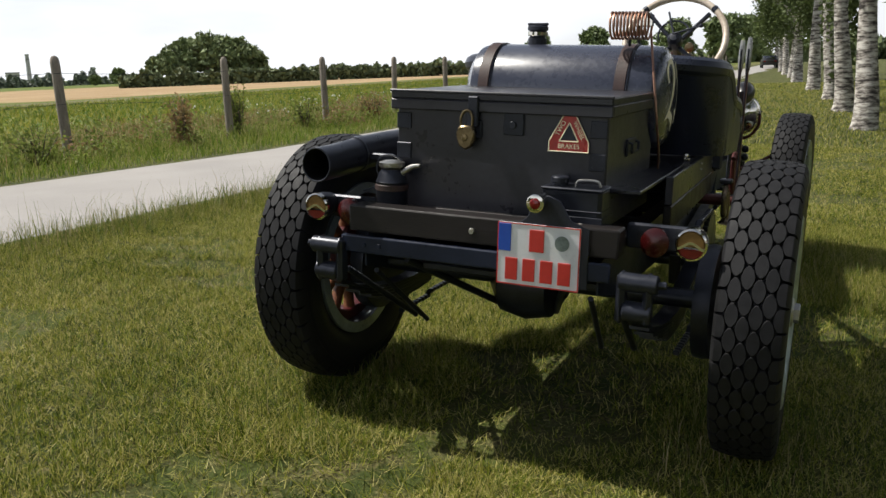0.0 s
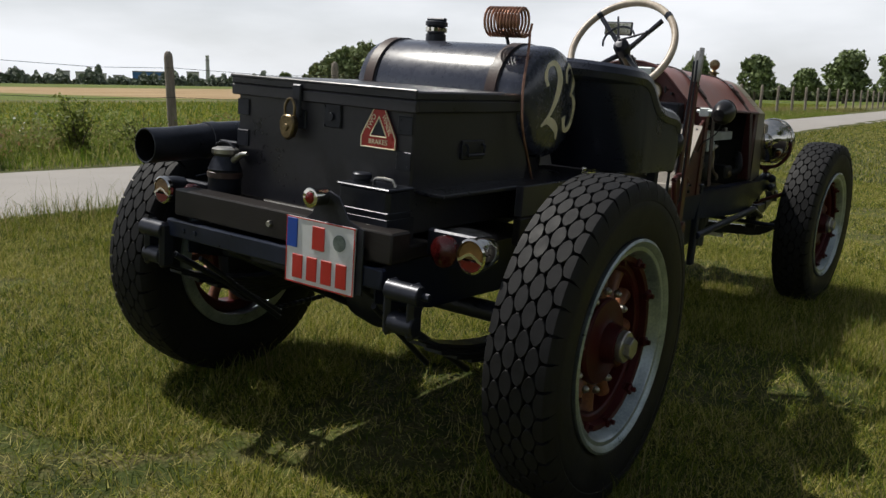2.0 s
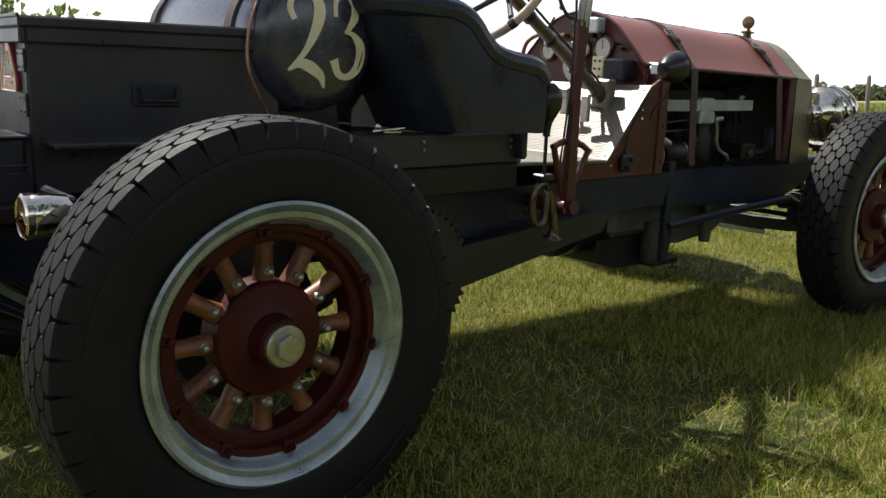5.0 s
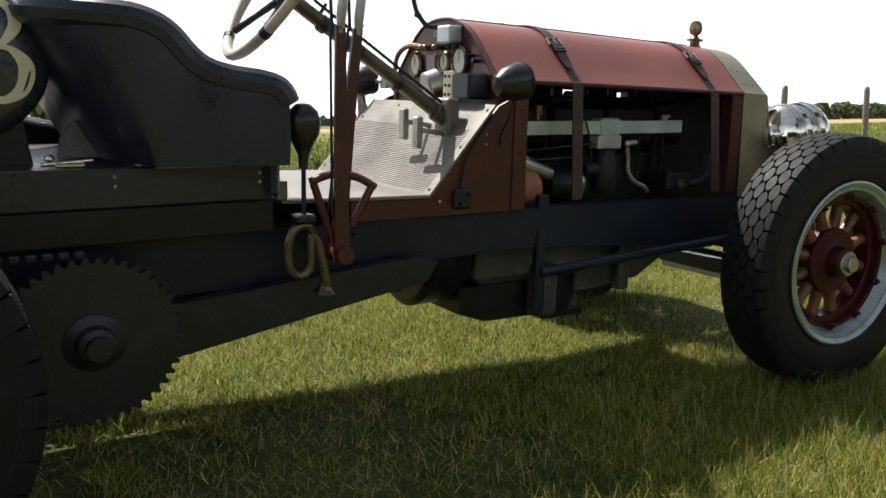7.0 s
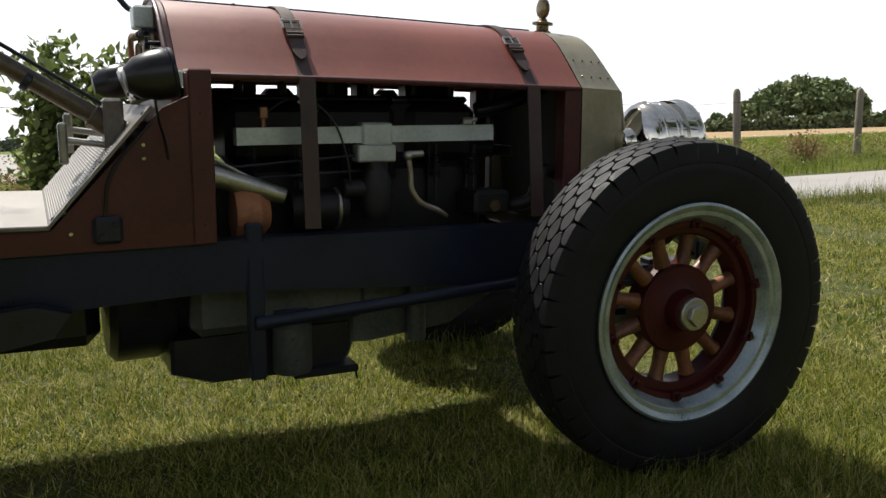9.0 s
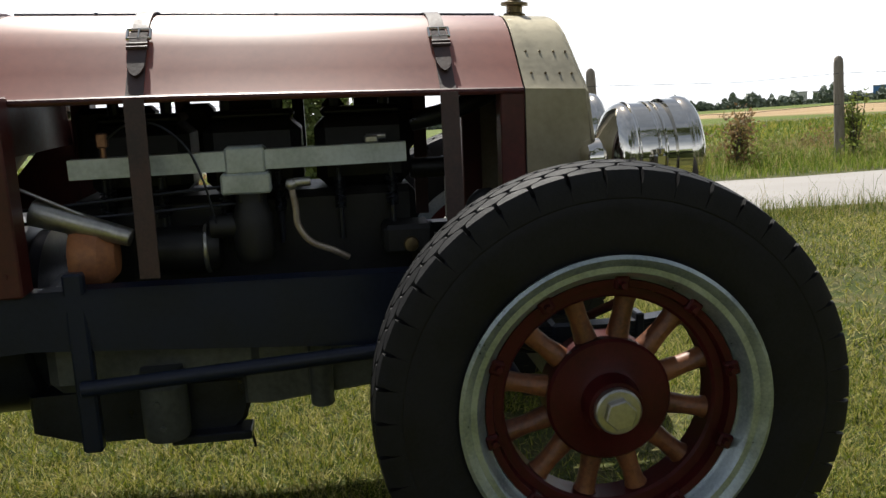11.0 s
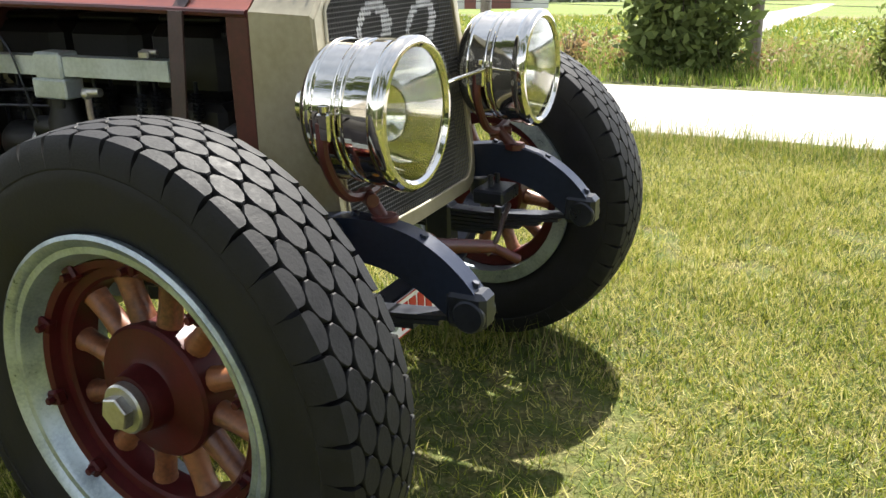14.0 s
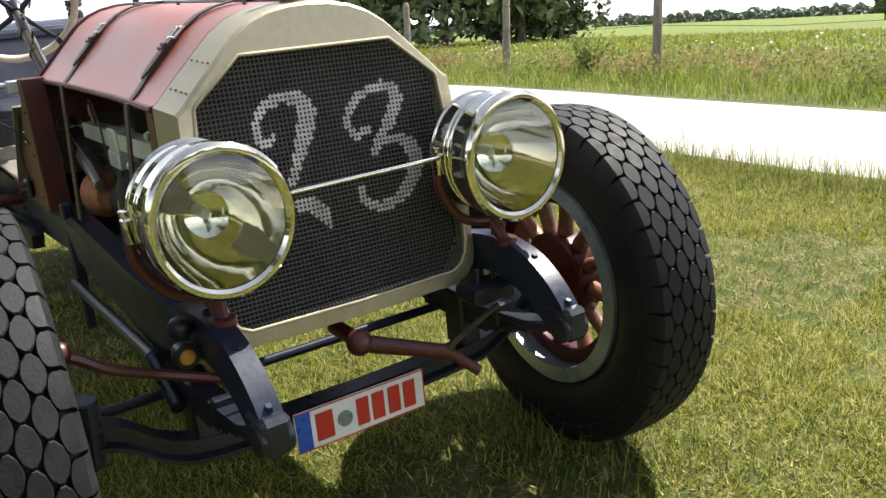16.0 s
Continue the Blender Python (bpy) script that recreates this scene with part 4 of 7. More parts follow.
    # grey patch imitating light on leather, and the catch, between tank and seat
    part("light_patch", Shape().prism([(0.70, 1.085), (0.635, 1.0), (0.63, 0.945), (0.775, 0.945)], 0, 0.245, 0.255), PATCHGREY, car, "grey patch imitating light on the seat leather")
    ct = Shape().rod((0.48, 0.56, 0.945), (0.48, 0.68, 0.955), 0.006).ball((0.48, 0.58, 0.96), 0.012, seg=12, rings=8).box(0.465, 0.495, 0.59, 0.66, 0.938, 0.95, 0.003)
    part("catch", ct, NICKEL, car, "nickel catch")

    # floor and ribbed toe board of aluminium
    floor = part("floor_plate", Shape().box(-0.47, 0.485, 1.18, 1.705, 0.815, 0.828, 0.003).box(-0.47, 0.485, 1.165, 1.20, 0.828, 0.885, 0.003), ALLOY, car, "scuffed aluminium floor plate")
    d = Vector((0, 0.245, 0.287)).normalized()
    up = Vector((0, -d.z, d.y))
    o = Vector((0, 1.705, 0.822))
    ln = 0.385

    def board(x, a, h):
        p = o + d * a + up * h
        return (x, p.y, p.z)
    toe = Shape().add([board(-0.47, 0, 0), board(0.485, 0, 0), board(0.485, ln, 0), board(-0.47, ln, 0), board(-0.47, 0, 0.008), board(0.485, 0, 0.008), board(0.485, ln, 0.008), board(-0.47, ln, 0.008)],
                      [[0, 1, 2, 3], [4, 5, 6, 7], [0, 1, 5, 4], [1, 2, 6, 5], [2, 3, 7, 6], [3, 0, 4, 7]])
    part("toe_board", toe, ALLOY, car, "sloping aluminium toe board")
    rib = Shape()
    for i in range(34):
        a = 0.012 + i * 0.0078
        rib.loft([[board(x, a - 0.0022, 0.008), board(x, a, 0.0098), board(x, a + 0.0022, 0.008)] for x in (-0.45, 0.44)], closed=True)
    tagged(part("ribbed_mat", rib, ALLOY, floor), "fine ribbed aluminium tread mat", kind="stuff")
    for x, a in ((0.46, 0.02), (0.46, 0.20), (0.46, 0.36), (0.0, 0.29), (-0.44, 0.29), (-0.44, 0.03), (-0.2, 0.36)):
        p = board(x, a, 0.008)
        part("screw", Shape().bolt(p, up, 0.006, 0.003), TIN, floor)
    for x, a in ((0.16, 0.10), (0.30, 0.07)):
        p = Vector(board(x, a + 0.18, 0.0))
        q = Vector(board(x, a + 0.12, 0.10))
        pedal = Shape().rod(p, q, 0.009).box(x - 0.022, x + 0.022, q.y - 0.012, q.y + 0.010, q.z - 0.065, q.z + 0.045, 0.005)
        part("pedal", pedal, STEEL, car, "worn steel pedal")
    # red cowl side under the floor
    for s in (1, -1):
        x0, x1 = s * 0.448, s * 0.462
        part("cowl_side", Shape().prism([(1.42, 0.745), (2.10, 0.745), (2.10, 1.17), (1.98, 1.115), (1.705, 0.81), (1.42, 0.81)], 0, x0, x1, 0.002), DARKRED, car, "oxide-red cowl side panel")
        post = Shape().box(min(s * 0.385, s * 0.47), max(s * 0.385, s * 0.47), 2.045, 2.105, 0.745, 1.215, 0.004)
        for z in (0.80, 0.95, 1.10):
            post.bolt((s * 0.47, 2.075, z), (s, 0, 0), 0.006)
        part("cowl_post", post, DARKRED, car, "oxide-red cowl post")
    sw = Shape().box(0.462, 0.485, 1.80, 1.87, 0.77, 0.84, 0.008).tube(stroke([(0.465, 1.83, 0.84), (0.475, 1.85, 0.95), (0.47, 1.95, 1.08)], 5), 0.004, 6)
    sw.rod((0.485, 1.82, 0.79), (0.505, 1.82, 0.79), 0.008).rod((0.485, 1.85, 0.82), (0.50, 1.85, 0.82), 0.006)
    part("battery_switch", sw, TIN, car, "black switch with cable")
    for y, z in ((1.93, 1.02), (1.93, 0.985), (1.75, 0.80)):
        part("rivet", Shape().bolt((0.462, y, z), (1, 0, 0), 0.007, 0.004), NICKEL, car)


SECTION = [(0.0, 1.0), (0.055, 0.987), (0.11, 0.940), (0.155, 0.862), (0.20, 0.730), (0.24, 0.560), (0.30, 0.290), (0.352, 0.050), (0.366, 0.0)]


def hood_ring(y, top, low, wide=1.0, grow=0.0):
    half = [(x * wide + (grow if x > 0.3 else grow * x / 0.3), low + (top - low) * f + grow * (f if f > 0 else 0)) for x, f in SECTION]
    return [(-x, y, z) for x, z in reversed(half[1:])] + [(x, y, z) for x, z in half]


def make_hood():
    outer = [hood_ring(y, t, l, w) for y, t, l, w in ((2.035, 1.428, 1.205, 1.055), (2.5, 1.414, 1.198, 1.035), (2.95, 1.40, 1.190, 1.01), (3.355, 1.388, 1.182, 0.985))]
    inner = [[(x * 0.985, y, z - 0.006) for x, y, z in ring] for ring in outer]
    sh = Shape().loft([a + b[::-1] for a, b in zip(outer, inner)])
    hood = part("bonnet", sh, HOODRED, car, "brick-red bonnet with leather straps", angle=50)
    for s in (1, -1):
        lip = Shape().tube([(s * 0.386, 2.035, 1.200), (s * 0.378, 2.5, 1.193), (s * 0.369, 2.95, 1.185), (s * 0.36, 3.355, 1.177)], 0.009, 8)
        part("bonnet_lip", lip, DARKRED, hood)
    part("hinge", Shape().tube([(0, 2.035, 1.430), (0, 2.5, 1.416), (0, 2.95, 1.402), (0, 3.355, 1.390)], 0.0065, 8), TIN, hood, "dark centre hinge")
    riv = Shape()
    for y in (2.25, 2.72, 3.25):
        for s in (1, -1):
            riv.bolt((s * 0.055, y, np.interp(y, [2.035, 3.355], [1.428, 1.386])), (0, 0, 1), 0.006, 0.004)
    tagged(part("rivet", riv, TIN, hood), kind="stuff")
    for y in (2.385, 3.150):
        t, l, w = np.interp(y, [2.035, 3.355], [1.428, 1.388]), np.interp(y, [2.035, 3.355], [1.205, 1.182]), np.interp(y, [2.035, 3.355], [1.055, 0.985])
        line = hood_ring(y, t + 0.004, l + 0.002, w, 0.005)
        ring = []
        for i, p in enumerate(line):
            a, b = Vector(line[max(i - 1, 0)]), Vector(line[min(i + 1, len(line) - 1)])
            n = Vector((0, 1, 0)).cross(b - a).normalized() * 0.004
            ring.append([(p[0], y - 0.021, p[2]), (p[0], y + 0.021, p[2]), (p[0] + n.x, y + 0.021, p[2] + n.z), (p[0] + n.x, y - 0.021, p[2] + n.z)])
        st = part("bonnet_strap", Shape().loft(ring), STRAP, hood, "brown leather bonnet strap with buckle")
        for s in (1, -1):
            # hanging lower end of the strap, a buckle, a keeper and the pointed free end
            a, b = Vector((s * (0.372 * w + 0.008), y, l - 0.004)), Vector((s * 0.425, y, 0.762))
            part("strap_end", Shape().loft([[(p.x - 0.003, y - 0.024, p.z), (p.x + 0.003, y - 0.024, p.z), (p.x + 0.003, y + 0.024, p.z), (p.x - 0.003, y + 0.024, p.z)] for p in (a, a.lerp(b, 0.5), b)]), STRAP, hood, "leather strap running down to the frame")
            f0, f1 = np.array([0.196, 0.855]), np.array([0.225, 0.800])

            def at(f, h):
                x = np.interp(f, [0, 1, 2, 3, 4], [0.196, 0.225, 0.262, 0.295, 0.322]) * w
                z = l + (t - l) * np.interp(f, [0, 1, 2, 3, 4], [0.745, 0.625, 0.462, 0.312, 0.190])
                return Vector((s * (x + 0.62 * h), y, z + 0.78 * h))
            bk = Shape()
            for dy in (-0.028, 0.028):
                bk.rod(at(0.1, 0.011) + Vector((0, dy, 0)), at(1.0, 0.011) + Vector((0, dy, 0)), 0.0042, seg=8)
            for f in (0.1, 1.0):
                bk.rod(at(f, 0.011) + Vector((0, -0.03, 0)), at(f, 0.011) + Vector((0, 0.03, 0)), 0.0042, seg=8)
            bk.rod(at(0.1, 0.014), at(1.0, 0.014), 0.003, seg=6)
            part("buckle", bk, NICKEL, st, "nickel buckle")
            tip = []
            for f, hw in ((0.5, 0.022), (1.5, 0.022), (2.6, 0.022), (3.2, 0.020), (3.75, 0.012), (4.0, 0.003)):
                p, q = at(f, 0.010), at(f, 0.015)
                tip.append([tuple(p + Vector((0, -hw, 0))), tuple(p + Vector((0, hw, 0))), tuple(q + Vector((0, hw, 0))), tuple(q + Vector((0, -hw, 0)))])
            part("free_end", Shape().loft(tip), STRAP, st, "pointed free end of the strap")
            k = Shape()
            for f in (1.55, 1.8):
                k.rod(at(f, 0.017) + Vector((0, -0.026, 0)), at(f, 0.017) + Vector((0, 0.026, 0)), 0.005, seg=8)
            part("keeper", k, STRAP, st)


def make_radiator():
    lean = 0.11  # the front leans so that its foot stands ahead

    def fy(z):
        return 3.512 + (1.20 - z) * lean
    shell = Shape()
    side = [(0.366, 1.182), (0.370, 0.735), (0.362, 0.695), (0.338, 0.665), (0.300, 0.650), (0.150, 0.645)]
    ring = [(x, z) for x, z in [(s[0] * 0.985, 1.182 + 0.206 * s[1]) for s in SECTION]]
    out = ring + side[1:]
    full = [(-x, z) for x, z in reversed(out[1:])] + out
    back = [(x, 3.360, z) for x, z in full]
    front = [(x * 0.995, fy(z) - 0.006, z) for x, z in full]
    lipf = [(x * 0.985, fy(z), z - (0.006 if z > 1.0 else -0.004)) for x, z in full]
    shell.loft([back, front, lipf], caps=False)
    part("radiator_shell", shell, BRASSY, car, "dull nickel-brass radiator shell", angle=24)
    # front frame with an eight-sided opening
    o2 = [(x * 0.985, z - 0.006) for x, z in ring] + [(0.366, 1.05), (0.366, 0.738), (0.358, 0.698), (0.334, 0.669), (0.296, 0.653), (0.0, 0.648)]
    h2 = [(0.0, 1.290), (0.06, 1.290), (0.12, 1.290), (0.165, 1.290), (0.196, 1.290), (0.24, 1.255), (0.285, 1.219), (0.312, 1.198), (0.318, 1.190), (0.334, 1.05), (0.338, 0.765), (0.332, 0.730), (0.314, 0.704), (0.286, 0.690), (0.0, 0.685)]

    def mir(pts):
        return [(-x, z) for x, z in reversed(pts[1:-1])] + pts
    O, Hh = mir(o2), mir(h2)
    fr = Shape()
    rings = [[(x, fy(z) - 0.004, z) for x, z in O], [(x, fy(z) + 0.004, z) for x, z in O], [(x * 1.01, fy(z) + 0.006, z) for x, z in Hh], [(x * 0.985, fy(z) + 0.004, z) for x, z in Hh], [(x * 0.98, fy(z) - 0.02, z) for x, z in Hh]]
    fr.loft(rings, caps=False)
    part("front_frame", fr, BRASSY, car, "bright-edged front frame of the radiator", angle=24)
    bd = Shape().tube([(x * 1.0, fy(z) + 0.007, z) for x, z in Hh], 0.0045, 8, closed=True)
    part("bead", bd, BRASSY, car, "dull bead round the grille")
    for s in (1, -1):
        part("side_channel", Shape().box(min(s * 0.30, s * 0.362), max(s * 0.30, s * 0.362), 3.29, 3.358, 0.74, 1.18, 0.004), DARKRED, car)
    riv = Shape()
    for s in (1, -1):
        for y in (3.385, 3.42, 3.455, 3.485):
            riv.bolt((s * 0.318, y, 1.222), (s * 0.67, 0, 0.74), 0.0032, 0.002)
            riv.bolt((s * 0.258, y, 1.279), (s * 0.67, 0, 0.74), 0.0032, 0.002)
    tagged(part("rivet", riv, BRASS, car), kind="stuff")
    core = Shape().prism([(x, z) for x, z in mir([(0, 1.33), (0.2, 1.30), (0.33, 1.19), (0.345, 0.77), (0.29, 0.685), (0, 0.68)])], 1, 3.40, 3.47)
    core.v = [(x, y + (1.2 - z) * lean, z) for x, y, z in core.v]
    part("core", core, COREBLACK, car, "black radiator core")
    # wire mesh, wires running both ways
    poly = [Vector(p) for p in Hh]

    def spans(value, axis):
        cuts = []
        for i in range(len(poly)):
            a, b = poly[i], poly[(i + 1) % len(poly)]
            if (a[axis] - value) * (b[axis] - value) < 0:
                f = (value - a[axis]) / (b[axis] - a[axis])
                cuts.append(a[1 - axis] + f * (b[1 - axis] - a[1 - axis]))
        return (min(cuts), max(cuts)) if len(cuts) > 1 else None
    mesh = Shape()
    pitch = 0.0105
    for i in range(-32, 33):
        sp = spans(i * pitch + 1e-4, 0)
        if sp:
            x = i * pitch
            mesh.add([(x - 0.0016, fy(sp[0]), sp[0]), (x + 0.0016, fy(sp[0]), sp[0]), (x, fy(sp[0]) + 0.002, sp[0]), (x - 0.0016, fy(sp[1]), sp[1]), (x + 0.0016, fy(sp[1]), sp[1]), (x, fy(sp[1]) + 0.002, sp[1])], [[0, 1, 4, 3], [1, 2, 5, 4], [2, 0, 3, 5]])
    for i in range(62):
        z = 0.658 + i * pitch
        sp = spans(z, 1)
        if sp:
            mesh.add([(sp[0], fy(z), z - 0.0016), (sp[0], fy(z), z + 0.0016), (sp[0], fy(z) + 0.0024, z), (sp[1], fy(z), z - 0.0016), (sp[1], fy(z), z + 0.0016), (sp[1], fy(z) + 0.0024, z)], [[0, 1, 4, 3], [1, 2, 5, 4], [2, 0, 3, 5]])
    grille = part("grille_mesh", mesh, MESHBLACK, car, "black wire mesh grille with a chalk-white 23", angle=0)
    # numerals: short lengths of painted wire, so that the dark gaps of the mesh stay open
    for line in (MESH_TWO, MESH_FOOT, MESH_THREE):
        pl = stroke(line, 7)
        sh = Shape()
        cell = set()
        for x0, z0, k in pl:
            for i in range(int((x0 - k) / pitch) - 1, int((x0 + k) / pitch) + 2):
                for j in range(int((z0 - k - 0.658) / pitch) - 1, int((z0 + k - 0.658) / pitch) + 2):
                    if (i * pitch - x0) ** 2 + (0.658 + j * pitch - z0) ** 2 < k * k + 1e-5:
                        cell.add((i, j))
        for i, j in sorted(cell):
            x, z = i * pitch, 0.658 + j * pitch
            y = fy(z) + 0.0028
            h = pitch * 0.5
            sh.add([(x - 0.0024, y, z - h), (x + 0.0024, y, z - h), (x + 0.0024, y, z + h), (x - 0.0024, y, z + h)], [[0, 1, 2, 3]])
            sh.add([(x - h, y + 0.0004, z - 0.0024), (x + h, y + 0.0004, z - 0.0024), (x + h, y + 0.0004, z + 0.0024), (x - h, y + 0.0004, z + 0.0024)], [[0, 1, 2, 3]])
        part("numeral", sh, CHALK, grille, "white paint on the mesh wires", angle=0)
    # filler cap with a round temperature gauge on it
    cap = part("radiator_cap", Shape().lathe([(0.030, -0.01), (0.030, 0.012), (0.022, 0.016), (0.022, 0.034), (0.037, 0.036), (0.037, 0.044), (0.020, 0.048), (0.012, 0.060), (0.0001, 0.060)], 28, pose(0.0, 3.412, 1.382, 0, -90, 0)), BRASS, car, "brass radiator cap with a round gauge")
    part("gauge", Shape().lathe([(0.0001, -0.012), (0.026, -0.012), (0.034, -0.008), (0.036, 0), (0.034, 0.008), (0.027, 0.010), (0.024, 0.006), (0.0001, 0.006)], 30, pose(0.0, 3.412, 1.476, 0, 0, 90)), BRASS, cap)
    part("gauge_glass", Shape().lathe([(0.0001, 0.007), (0.024, 0.007), (0.02, 0.010), (0.0001, 0.012)], 24, pose(0.0, 3.412, 1.476, 0, 0, -90)), GAUGE, cap)


def make_headlamps():
    for s in (1, -1):
        m = pose(s * 0.377, 3.655, 1.0, 0, 0, 90)
        drum = [(0.0001, -0.165), (0.030, -0.164), (0.046, -0.155), (0.052, -0.140), (0.055, -0.120), (0.0552, -0.119), (0.085, -0.108), (0.118, -0.092), (0.134, -0.078), (0.141, -0.066), (0.1425, -0.060), (0.1425, -0.059)]
        for y in (-0.050, 0.004, 0.022):  # beads rolled into the drum
            drum += [(0.1425, y - 0.0055), (0.1425, y - 0.0050), (0.1455, y - 0.003), (0.1468, y), (0.1455, y + 0.003), (0.1425, y + 0.0050), (0.1425, y + 0.0055)]
        drum += [(0.1425, 0.048), (0.1425, 0.0485), (0.1515, 0.0495), (0.1515, 0.050), (0.1515, 0.084), (0.1515, 0.0845), (0.1530, 0.087), (0.1562, 0.092), (0.1575, 0.102), (0.1555, 0.113), (0.149, 0.120), (0.140, 0.121), (0.1395, 0.121), (0.132, 0.114)]
        h = part("headlamp", Shape().lathe(drum, 72, m, caps=False), NICKEL, car, "large polished nickel drum headlamp")
        dish = [(0.132, 0.108), (0.126, 0.075), (0.114, 0.035), (0.096, 0.0), (0.070, -0.030), (0.040, -0.048), (0.014, -0.053), (0.0001, -0.053)]
        part("reflector", Shape().lathe(dish, 64, m, caps=False), NICKEL, h, "mirror reflector dish", angle=60)
        part("bulb", Shape().lathe([(0.0001, 0.012), (0.010, 0.008), (0.013, -0.004), (0.010, -0.018), (0.012, -0.03), (0.012, -0.05), (0.0001, -0.05)], 20, m), GAUGE, h)
        glass = Shape().lathe([(0.0001, 0.128), (0.05, 0.1265), (0.10, 0.1215), (0.134, 0.114), (0.134, 0.111), (0.10, 0.1185), (0.05, 0.1235), (0.0001, 0.125)], 56, m)
        part("lens", glass, GLASS, h, "clear convex lens").visible_shadow = False
        lt = Shape()
        lt.box(s * 0.377 + 0.146, s * 0.377 + 0.166, 3.635, 3.665, 0.965, 1.022, 0.005)
        lt.rod((s * 0.377 + 0.158, 3.65, 1.022), (s * 0.377 + 0.158, 3.65, 1.036), 0.011)
        part("latch", lt, NICKEL, h)
        # red fork under the drum
        fk = Shape().tube(stroke([(s * 0.377 - 0.155, 3.640, 1.0), (s * 0.377 - 0.150, 3.640, 0.925), (s * 0.377 - 0.090, 3.640, 0.845), (s * 0.377, 3.640, 0.822), (s * 0.377 + 0.090, 3.640, 0.845), (s * 0.377 + 0.150, 3.640, 0.925), (s * 0.377 + 0.155, 3.640, 1.0)], 6), 0.012, 8)
        fk.rod((s * 0.377, 3.64, 0.824), (s * 0.386, 3.690, 0.766), 0.016).rod((s * 0.386, 3.690, 0.784), (s * 0.386, 3.690, 0.766), 0.030)
        fk.rod((s * 0.36, 3.62, 0.815), (s * 0.40, 3.67, 0.815), 0.016)
        part("lamp_fork", fk, DARKRED, car, "oxide-red lamp fork")
    tie = Shape().rod((-0.215, 3.665, 1.012), (0.225, 3.665, 1.004), 0.0055)
    part("lamp_tie_bar", tie, NICKEL, car, "thin rod between the headlamps")
    sl = part("side_lamp", Shape().lathe([(0.0001, -0.05), (0.022, -0.045), (0.030, -0.02), (0.030, 0.0), (0.026, 0.004)], 22, pose(0.452, 3.605, 0.689, 0, 0, 90)).ball((0.452, 3.59, 0.750), 0.028, seg=16, rings=10), TIN, car, "small black side lamp with amber lens")
    part("amber_lens", Shape().ball((0.452, 3.607, 0.689), 0.018, 0.012, 0.018, seg=18, rings=10), ORANGELENS, sl)


def make_front():
    for s in (1, -1):
        x0, x1 = s * 0.372, s * 0.424
        up = stroke([(3.40, 0.735), (3.54, 0.768), (3.66, 0.778), (3.76, 0.762), (3.83, 0.728), (3.89, 0.678), (3.932, 0.622)], 4)
        lo = stroke([(3.40, 0.630), (3.53, 0.668), (3.63, 0.682), (3.71, 0.672), (3.78, 0.642), (3.83, 0.608), (3.862, 0.585)], 4)
        ir = Shape().loft([[(x0, a[0], a[1]), (x1, a[0], a[1]), (x1, b[0], b[1]), (x0, b[0], b[1])] for a, b in zip(up, lo)])
        for y, z in ((3.62, 0.776), (3.786, 0.748), (3.902, 0.662)):
            ir.bolt((s * 0.398, y, z), (0, 0.35, 1), 0.010, 0.010)
        part("dumb_iron", ir, CHASSIS, car, "black curved frame horn")
        kn = Shape().rod((s * 0.362, 3.900, 0.604), (s * 0.436, 3.900, 0.604), 0.036, seg=36).box(min(s * 0.366, s * 0.432), max(s * 0.366, s * 0.432), 3.845, 3.937, 0.572, 0.655, 0.012)
        part("spring_eye", kn, TIN, car, "black cast spring eye")
        leaf = Shape()
        for k in range(6):
            ln = 0.45 - 0.06 * k
            ys = np.linspace(-ln, ln, 9)
            leaf.loft([[(s * 0.398 - 0.026, 3.44 + y, 0.590 - 0.012 * k - 0.035 * (1 - (y / 0.45) ** 2)), (s * 0.398 + 0.026, 3.44 + y, 0.590 - 0.012 * k - 0.035 * (1 - (y / 0.45) ** 2)),
                        (s * 0.398 + 0.026, 3.44 + y, 0.600 - 0.012 * k - 0.035 * (1 - (y / 0.45) ** 2)), (s * 0.398 - 0.026, 3.44 + y, 0.600 - 0.012 * k - 0.035 * (1 - (y / 0.45) ** 2))] for y in ys])
        fs = part("front_spring", leaf, TIN, car, "black front leaf spring")
        part("axle_pad", Shape().box(s * 0.398 - 0.034, s * 0.398 + 0.034, 3.40, 3.48, 0.41, 0.575, 0.008), TIN, fs)
        for dy in (-0.2, 0.2):
            part("spring_clip", Shape().box(s * 0.398 - 0.031, s * 0.398 + 0.031, 3.44 + dy - 0.012, 3.44 + dy + 0.012, 0.530, 0.592, 0.004), TIN, fs)
    pts = stroke([(-0.72, 3.458, 0.522), (-0.60, 3.458, 0.495), (-0.50, 3.458, 0.425), (-0.38, 3.458, 0.392), (0.0, 3.458, 0.380), (0.38, 3.458, 0.392), (0.50, 3.458, 0.425), (0.60, 3.458, 0.495), (0.72, 3.458, 0.522)], 5)
    ax = Shape().loft([[(p[0], 3.43, p[2] - 0.032), (p[0], 3.486, p[2] - 0.032), (p[0], 3.486, p[2] - 0.02), (p[0], 3.466, p[2] - 0.014), (p[0], 3.466, p[2] + 0.014), (p[0], 3.486, p[2] + 0.02), (p[0], 3.486, p[2] + 0.032), (p[0], 3.43, p[2] + 0.032)] for p in pts])
    for s in (1, -1):
        part("king_pin", Shape().rod((s * 0.665, 3.458, 0.44), (s * 0.655, 3.458, 0.60), 0.032), TIN, car)
        part("stub_axle", Shape().rod((s * 0.665, 3.458, 0.510), (s * 0.77, 3.458, 0.510), 0.034), TIN, car)
        part("track_arm", Shape().rod((s * 0.655, 3.458, 0.47), (s * 0.62, 3.28, 0.47), 0.016), TIN, car)
    part("front_axle", ax, TIN, car, "black forged I-beam front axle")
